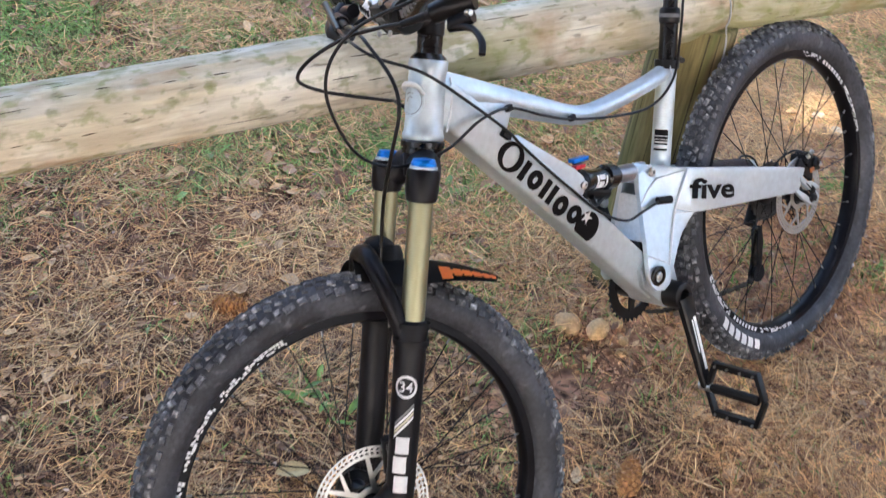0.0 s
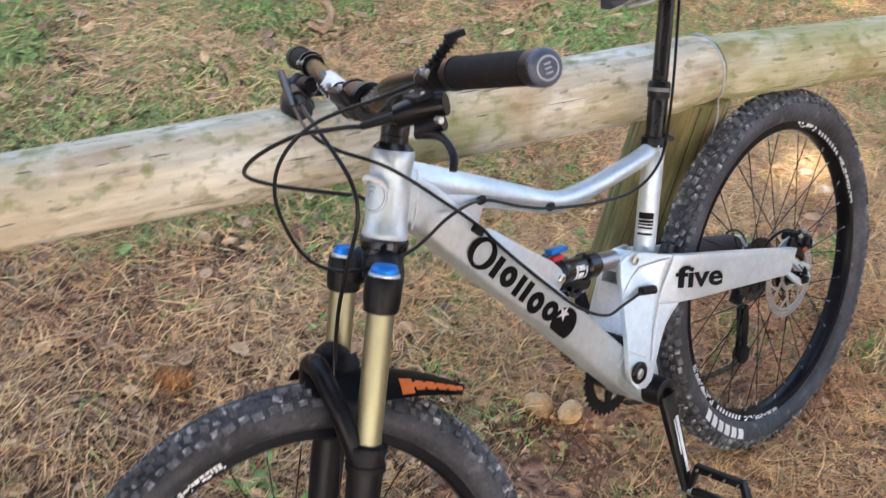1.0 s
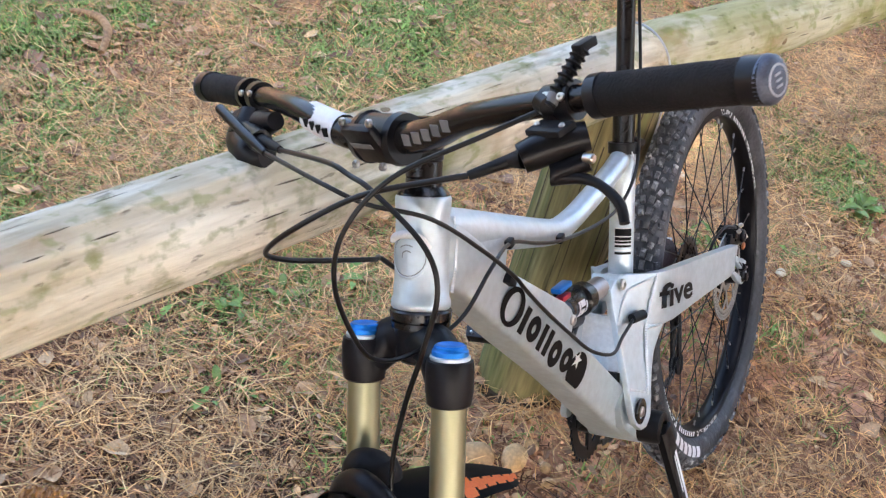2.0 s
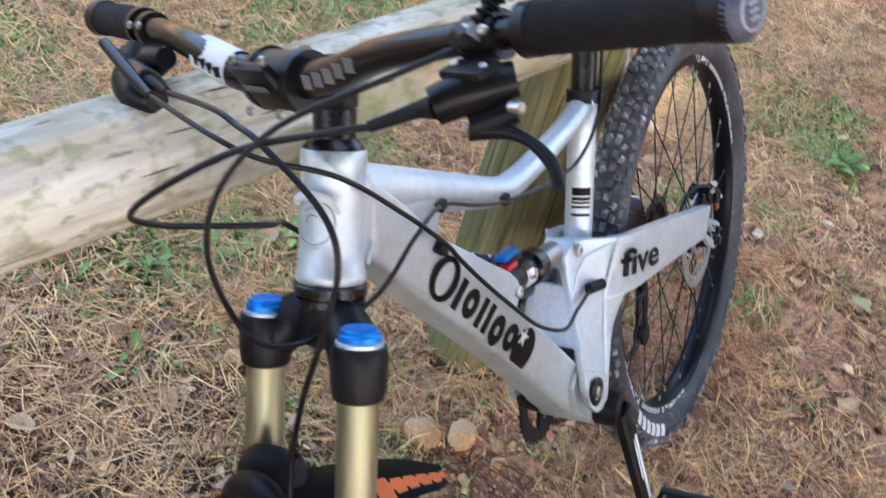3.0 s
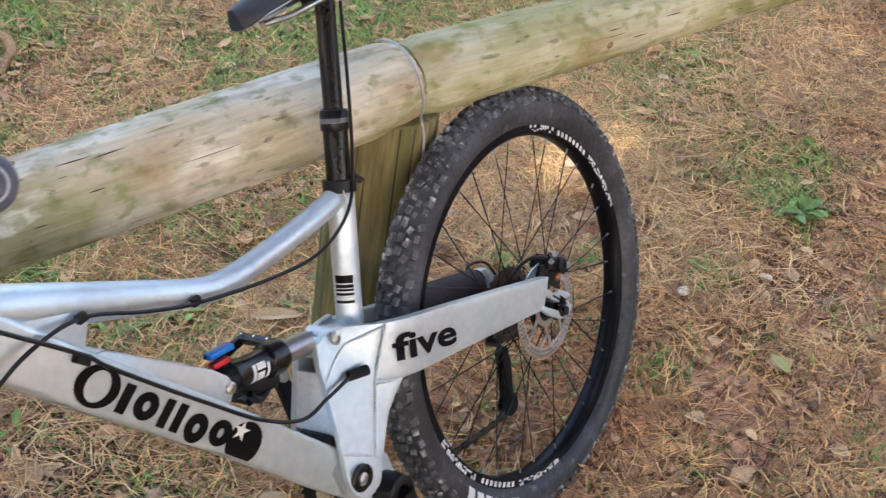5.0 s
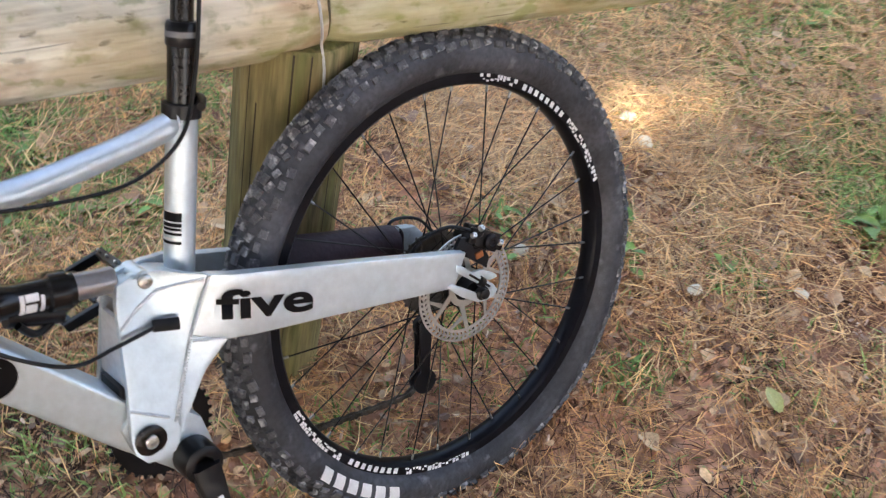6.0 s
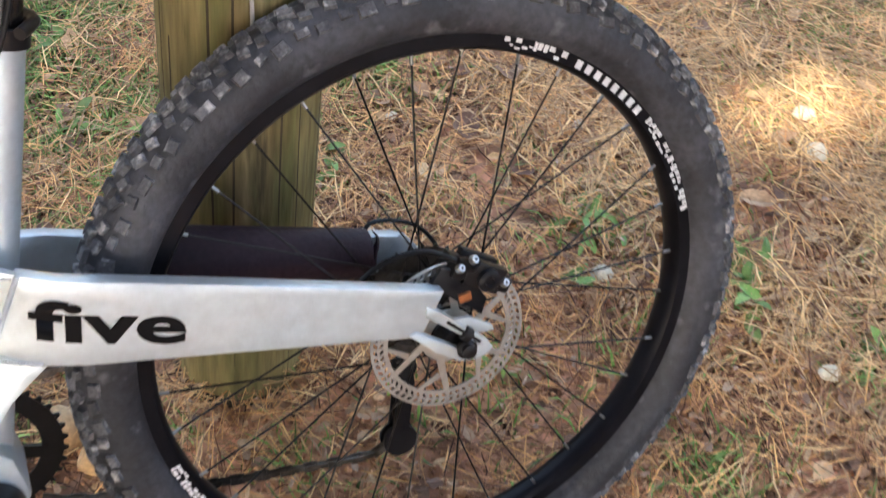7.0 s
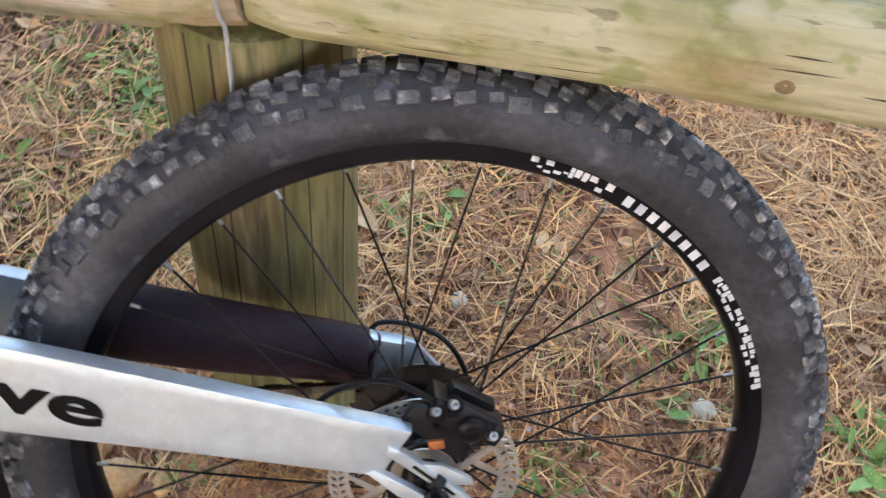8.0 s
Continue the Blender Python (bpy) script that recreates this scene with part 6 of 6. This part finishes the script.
strips("far_needles", 45000, (-7, 8, -6, 8), (0.06, 0.15), (0.007, 0.015), NEEDLE_DARK, 15, 0.02, lambda x, y: max(0.0, 1.0 - 1.5 * edge_fade(x, y)), 0.2, "old dark pine needles strewn over the forest floor")
strips("far_grass", 50000, (-7, 8, -6, 8), (0.03, 0.08), (0.005, 0.010), GRASS, 16, 0.03, far_grass_density, 0.6, "short sparse grass over the forest floor")
flakes("leaf_scraps", 22000, AREA, (0.004, 0.014), LEAF_DRY, 5, lambda x, y: (0.35 + 0.65 * (noise.noise((x * 3, y * 3, 9.0)) > 0)) * edge_fade(x, y), "small dry leaf and bark scraps on the ground", 0.024)
flakes("bleached_scraps", 3000, AREA, (0.003, 0.008), SCRAP_PALE, 25, lambda x, y: (0.35 + 0.65 * (noise.noise((x * 2, y * 2, 19.0)) > 0)) * edge_fade(x, y), "bleached bits of leaf and bark on the ground", 0.026)
# Extra pale scraps on the right, where their colour stands in for stronger light.
flakes("bleached_scraps", 3200, (0.3, 2.2, -0.9, 0.8), (0.003, 0.008), SCRAP_PALE, 26, lambda x, y: (0.4 + 0.6 * (noise.noise((x * 2, y * 2, 29.0)) > 0)) * min(1.0, max(0.0, min(x - 0.3, 2.2 - x, y + 0.9, 0.8 - y) / 0.35)), "bleached bits of leaf and bark on worn soil, added to brighten the right side", 0.020)
leaves("fallen_leaves", 2000, AREA, (0.020, 0.050), LEAF_DRY, 6, beyond, "curled dry brown leaves lying among the needles")
leaves("bleached_leaves", 420, AREA, (0.018, 0.045), LEAF_PALE, 16, beyond, "pale bleached fallen leaves lying among the needles")
tufts("grass_tufts", 185000, AREA, GRASS, 7, grass_density, "short sparse green grass growing through the needles")
crumbs("soil_crumbs", 9000, AREA, 8)
crumbs("soil_crumbs", 9000, (-0.45, 0.45, -0.05, 0.36), 9)
crumbs("soil_crumbs", 9000, (0.1, 1.3, -0.8, 0.2), 10)


def leaf(bm, base, yaw, ln, w, rise, droop=0.4):
    """One pointed leaf, folded along its middle."""
    d, s = Vector((math.cos(yaw), math.sin(yaw), 0)), Vector((-math.sin(yaw), math.cos(yaw), 0))
    rows = []
    for k in range(7):
        u = k / 6
        p = Vector(base) + d * ln * u + Vector((0, 0, rise * u - droop * ln * u * u))
        hw = w * math.sin(math.pi * min(1, 0.08 + 0.92 * u)) ** 0.8 * (1.0 if u < 0.98 else 0.1)
        rows.append([bm.verts.new(p + s * hw + Vector((0, 0, hw * 0.35))), bm.verts.new(p), bm.verts.new(p - s * hw + Vector((0, 0, hw * 0.35)))])
    for p, q in zip(rows, rows[1:]):
        bm.faces.new((p[0], p[1], q[1], q[0]))
        bm.faces.new((p[1], p[2], q[2], q[1]))
    return bm


def weed(x, y, leaves, size, seed, label="small green broad-leaved weed among pine needles"):
    rnd = random.Random(seed)
    w = thing("weed", label, "plant", Matrix.Translation((x, y, hump(x, y))), "weeds beside the fence")
    for i in range(int(leaves * 1.7)):
        yaw = i * 2.4 + rnd.uniform(-0.3, 0.3)
        sz = 0.62 * size * rnd.uniform(0.4, 1.2)
        rise = sz * rnd.uniform(0.25, 0.9)
        bm = leaf(bmesh.new(), (rnd.gauss(0, 0.014), rnd.gauss(0, 0.014), 0.004 + 0.02 * rnd.random()), yaw, sz, sz * rnd.uniform(0.10, 0.22), rise)
        part("leaf", bm, LEAF, w)
    return w


for k, (x, y, n, s) in enumerate(((0.84, -0.08, 13, 0.085), (0.80, -0.03, 7, 0.05), (-0.13, 0.73, 10, 0.075), (-0.33, 0.86, 8, 0.06), (0.03, 0.56, 14, 0.055), (0.055, 0.60, 8, 0.05), (0.32, 0.35, 11, 0.045), (-0.24, 0.79, 12, 0.065), (-0.22, 0.96, 7, 0.06), (0.46, 0.19, 10, 0.06), (0.43, 0.14, 9, 0.055),
                                    (-0.88, 0.54, 9, 0.055), (-0.87, 0.45, 8, 0.05), (-0.72, 0.98, 8, 0.06), (-0.55, 1.25, 9, 0.06), (0.1, 1.3, 8, 0.06), (0.55, 1.05, 10, 0.06), (-0.35, 1.7, 9, 0.07), (0.95, 0.62, 9, 0.06), (-0.46, 0.93, 6, 0.05), (0.62, -0.02, 6, 0.04), (1.25, 0.35, 9, 0.06), (0.36, 0.30, 6, 0.04), (-0.98, 0.86, 6, 0.05), (0.31, 0.345, 8, 0.05), (0.275, 0.265, 6, 0.045), (0.43, 0.21, 9, 0.055), (-0.013, 0.573, 8, 0.05), (0.53, 0.02, 8, 0.05), (0.275, -0.025, 6, 0.035), (1.05, -0.015, 8, 0.06), (-0.12, 0.675, 8, 0.055), (-0.47, 0.72, 7, 0.05), (0.11, 0.20, 6, 0.045), (-0.54, 0.755, 6, 0.05), (-0.875, 0.50, 8, 0.06), (-0.67, 1.17, 8, 0.06))):
    weed(x, y, n, s, 40 + k)


def stone(name, x, y, sx, sy, sz, mat, seed, label, category="stone", group=""):
    bm = bmesh.new()
    bmesh.ops.create_icosphere(bm, subdivisions=3, radius=1.0)
    for v in bm.verts:
        n = 1 + 0.16 * noise.noise(v.co * 1.4 + Vector((seed, 0, 0))) + 0.05 * noise.noise(v.co * 4 + Vector((0, seed, 0)))
        v.co = Vector((v.co.x * sx * n, v.co.y * sy * n, v.co.z * sz * n))
    ob = new(name, mesh_of(name, bm, mat))
    ob.matrix_world = Matrix.Translation((x, y, hump(x, y) + sz * 0.55 + (0.018 if category == "chip" else 0.006))) @ Matrix.Rotation(seed * 1.7, 4, "Z")
    return tagged(ob, label, category, group)


for k, (x, y, a, b, c) in enumerate(((-0.370, 0.325, 0.030, 0.025, 0.022), (-0.338, 0.274, 0.028, 0.022, 0.022), (-0.290, 0.262, 0.014, 0.011, 0.010), (-0.318, 0.222, 0.011, 0.010, 0.008), (-0.345, 0.205, 0.013, 0.010, 0.008), (-0.262, 0.131, 0.011, 0.010, 0.009), (-0.44, 0.40, 0.016, 0.013, 0.010), (-0.405, 0.235, 0.010, 0.008, 0.007), (-0.20, 0.16, 0.010, 0.008, 0.006), (-0.28, 0.36, 0.012, 0.010, 0.008))):
    stone("stone", x, y, a, b, c, STONE, k + 1, "rounded yellowish sandstone pebble half sunk in soil", group="stones by the post")
stone("stone", -0.461, 0.491, 0.017, 0.014, 0.012, material("pinkish_stone", (0.50, 0.30, 0.24), 0.9, 0.0, (0.58, 0.38, 0.31), 0.2, 20, bump=0.5, bump_scale=80), 17, "rounded pinkish-brown pebble lying among needles", group="stones by the post")
for k, (x, y, a, b, c) in enumerate(((0.690, 0.390, 0.017, 0.013, 0.009), (0.660, 0.320, 0.018, 0.014, 0.008), (0.462, 0.022, 0.014, 0.011, 0.007), (0.290, 0.258, 0.012, 0.014, 0.007), (0.052, 0.44, 0.010, 0.012, 0.006), (0.60, -0.09, 0.013, 0.010, 0.006), (0.16, 0.62, 0.009, 0.007, 0.005), (0.39, 0.50, 0.008, 0.010, 0.004), (0.83, 0.25, 0.008, 0.007, 0.005), (0.42, 0.36, 0.007, 0.006, 0.004))):
    stone("pale_chip", x, y, a, b, c, PALE, k + 20, "pale cream wood or fungus chip lying on needles", "chip", "pale chips on the ground")

# pine cone
cone = thing("pine_cone", "open orange-brown pine cone lying on needles", "pine cone", Matrix.Translation((-0.85, 0.81, hump(-0.85, 0.81) + 0.032)) @ Matrix.Rotation(radians(80), 4, "X") @ Matrix.Rotation(0.5, 4, "Y"))
part("core", turned([(-0.034, 0.004), (-0.02, 0.014), (0.0, 0.017), (0.02, 0.011), (0.036, 0.003)], (0, 0, 0), (0, 0, 1), 16), CONE, cone)
for i in range(60):
    u = i / 59
    z = -0.032 + 0.066 * u
    r = 0.019 * math.sin(math.pi * min(0.96, 0.18 + 0.8 * u)) ** 0.7 + 0.003
    bm = bmesh.new()
    block(bm, (r * 0.75, 0, 0), (0.013, 0.010, 0.004), Matrix.Rotation(radians(-35), 4, "Y"), bevel=0.001)
    part("scale", moved(bm, Matrix.Translation((0, 0, z)) @ Matrix.Rotation(i * 2.4, 4, "Z")), CONE, cone)
copy_thing(cone, Matrix.Translation((-0.60, -0.01, hump(-0.60, -0.01) + 0.034)) @ Matrix.Rotation(2.1, 4, "Z") @ Matrix.Rotation(radians(72), 4, "X"))
bm = leaf(bmesh.new(), (0, 0, 0.006), -0.90, 0.088, 0.015, 0.012, 0.1)
yl = thing("fallen_leaf", "large pale yellow-brown fallen leaf", "leaf", Matrix.Translation((-0.085, 0.615, hump(-0.085, 0.615) + 0.024)))
part("blade", bm, material("yellowed_leaf", (0.72, 0.52, 0.30), 0.7, 0.0, (0.60, 0.41, 0.22), 0.15, 40), yl)
bm = leaf(bmesh.new(), (0, 0, 0.006), 1.2, 0.046, 0.012, 0.010, 0.1)
gl = thing("fallen_leaf", "single pale green fallen leaf on bare soil", "leaf", Matrix.Translation((0.378, -0.222, hump(0.378, -0.222) + 0.022)))
part("blade", bm, material("pale_green_leaf", (0.38, 0.40, 0.13), 0.6, 0.0, (0.44, 0.45, 0.19), 0.15, 40), gl)
bm = leaf(bmesh.new(), (0, 0, 0.006), 2.6, 0.060, 0.018, 0.012, 0.1)
wl = thing("fallen_leaf", "pale straw-yellow fallen leaf under the front wheel", "leaf", Matrix.Translation((-1.0, 0.385, hump(-1.0, 0.385) + 0.024)))
part("blade", bm, material("straw_yellow_leaf", (0.66, 0.50, 0.24), 0.7, 0.0, (0.55, 0.39, 0.18), 0.15, 40), wl)
bark = thing("bark_strip", "curved pale brown strip of bark on the ground", "bark", Matrix.Translation((0.23, 1.63, hump(0.23, 1.63) + 0.020)) @ Matrix.Rotation(radians(-46), 4, "Z"))
part("strip", tube([(-0.06, 0.09, 0.004), (0, 0.05, 0.010), (0.02, -0.02, 0.012), (0.0, -0.10, 0.004)], [0.006, 0.011, 0.010, 0.007], 10, 5), material("bark", (0.46, 0.28, 0.14), 0.85, 0.0, (0.32, 0.19, 0.10), 0.3, 14, bump=0.6, bump_scale=60), bark)


# ---- unseen trees added behind the camera, whose crowns shade the place and let sun flecks through ----
FLECKS = ((0.80, 0.375, 0.44, 0.125), (1.85, 0.64, 0.55, 0.18), (0.2, 2.3, 0.3, 0.2))
BARK = material("pine_bark", (0.22, 0.13, 0.08), 0.9, 0.0, (0.30, 0.18, 0.11), 0.3, 6, (1, 1, 0.3), 1.0, 12)
FOLIAGE = material("pine_foliage", (0.045, 0.075, 0.025), 0.6, 0.0, (0.07, 0.10, 0.035), 0.2, 3, island=0.35)


def shade_spot(p):
    """Where the sun's shadow of p falls on the ground."""
    q = Vector(p) - SUN_DIR * (p[2] / SUN_DIR.z)
    return q.x, q.y


def pine_tree(foot, target, reach, seed, cards):
    """An unseen pine, added so that its crown stands between the sun and target."""
    rnd = random.Random(seed)
    tree = thing("pine_tree", "tall unseen pine with reddish bark and airy dark crown, added for shade", "tree", Matrix.Translation((foot[0], foot[1], 0)), "pines beside the path")
    c = Vector(target) + SUN_DIR * 8.5
    local = c - Vector((foot[0], foot[1], 0))
    part("trunk", tube([(0, 0, -0.3), (0.03, 0.0, 1.5), (local.x * 0.25, local.y * 0.25, local.z * 0.75), (local.x * 0.6, local.y * 0.6, local.z + 0.5), (local.x * 0.8, local.y * 0.8, local.z + 2.2)], [0.20, 0.16, 0.13, 0.09, 0.03], 16, 6), BARK, tree)
    for k in range(9):
        a = k * 2.4
        s = Vector((local.x * 0.5, local.y * 0.5, local.z * 0.82 + 0.2 * k))
        part("limb", tube([s, s.lerp(local, 0.5) + Vector((0.6 * math.cos(a), 0.6 * math.sin(a), 0.1)), local + Vector((reach * 0.8 * math.cos(a), reach * 0.8 * math.sin(a), 0.5 * math.sin(k)))], [0.05, 0.035, 0.012], 8, 4), BARK, tree)
    vs, fs = [], []
    while len(fs) < cards:
        clump = local + Vector((rnd.uniform(-1, 1) * reach, rnd.uniform(-1, 1) * reach, rnd.uniform(-0.6, 0.6) * reach))
        for _ in range(26):
            p = clump + Vector((rnd.gauss(0, 0.22), rnd.gauss(0, 0.22), rnd.gauss(0, 0.14)))
            gx_, gy_ = shade_spot(p + Vector((foot[0], foot[1], 0)))
            if any(((gx_ - fx) * 0.93 - (gy_ - fy) * 0.37) ** 2 / ra ** 2 + ((gx_ - fx) * 0.37 + (gy_ - fy) * 0.93) ** 2 / rb ** 2 < 1.0 + 0.7 * noise.noise((gx_ * 7, gy_ * 7, 0.0)) for fx, fy, ra, rb in FLECKS) and rnd.random() > 0.015:
                continue
            d = Vector((rnd.gauss(0, 1), rnd.gauss(0, 1), rnd.gauss(0, 0.6))).normalized()
            s = d.orthogonal().normalized()
            s.rotate(Matrix.Rotation(rnd.uniform(0, 6.28), 3, d))
            ln, w = rnd.uniform(0.10, 0.20), rnd.uniform(0.035, 0.07)
            b = len(vs)
            vs += [tuple(p - d * ln - s * w * 0.3), tuple(p - s * w), tuple(p + d * ln), tuple(p + s * w)]
            fs.append((b, b + 1, b + 2, b + 3))
    me = bpy.data.meshes.new("crown")
    me.from_pydata(vs, [], fs)
    me.materials.append(FOLIAGE)
    crown = new("crown", me)
    crown.parent = tree
    return tree


pine = pine_tree((-4.6, -5.6), (-0.5, 0.3, 0.3), 2.8, 11, 27000)
pine_tree((-3.2, -6.6), (1.9, 0.4, 0.0), 2.7, 12, 24000)
pine_tree((-5.6, -4.2), (-0.5, 2.7, 0.0), 1.8, 13, 5200)
# More unseen copies round about, added to dim bounced light and side sky.
for dx, dy in ((-5.4, 0.3), (0.2, -5.5), (7.0, -1.0), (-5.6, 5.2), (0.0, 5.6), (9.6, 5.6), (-5.4, -5.2), (6.2, -6.2), (-1.6, 7.6), (-2.6, 10.2), (-0.6, 4.6)):
    copy_thing(pine, Matrix.Translation((-4.6 + dx, -5.6 + dy, 0)))


# ---- unseen foliage all round, far behind the path, added to block light from the horizon ----
rnd = random.Random(77)
wv, wf = [], []
for _ in range(600):
    a, r = rnd.uniform(0, math.tau), rnd.uniform(17, 27)
    c = Vector((r * math.cos(a), r * math.sin(a), rnd.uniform(0.3, 4.6) * (0.75 + 0.35 * noise.noise((math.cos(a) * 4, math.sin(a) * 4, 1.0)))))
    for _ in range(16):
        p = c + Vector((rnd.gauss(0, 0.8), rnd.gauss(0, 0.8), rnd.gauss(0, 0.5)))
        d = Vector((rnd.gauss(0, 1), rnd.gauss(0, 1), rnd.gauss(0, 0.7))).normalized()
        s = d.orthogonal().normalized()
        s.rotate(Matrix.Rotation(rnd.uniform(0, 6.28), 3, d))
        ln, w = rnd.uniform(0.35, 0.7), rnd.uniform(0.18, 0.34)
        p.z = max(p.z, ln)
        b = len(wv)
        wv += [tuple(p - d * ln - s * w * 0.3), tuple(p - s * w), tuple(p + d * ln), tuple(p + s * w)]
        wf.append((b, b + 1, b + 2, b + 3))
me = bpy.data.meshes.new("far_woods")
me.from_pydata(wv, [], wf)
me.materials.append(FOLIAGE)
tagged(new("far_woods", me), "unseen ring of dark green foliage, added to dim the low sky", "woods", kind="stuff")
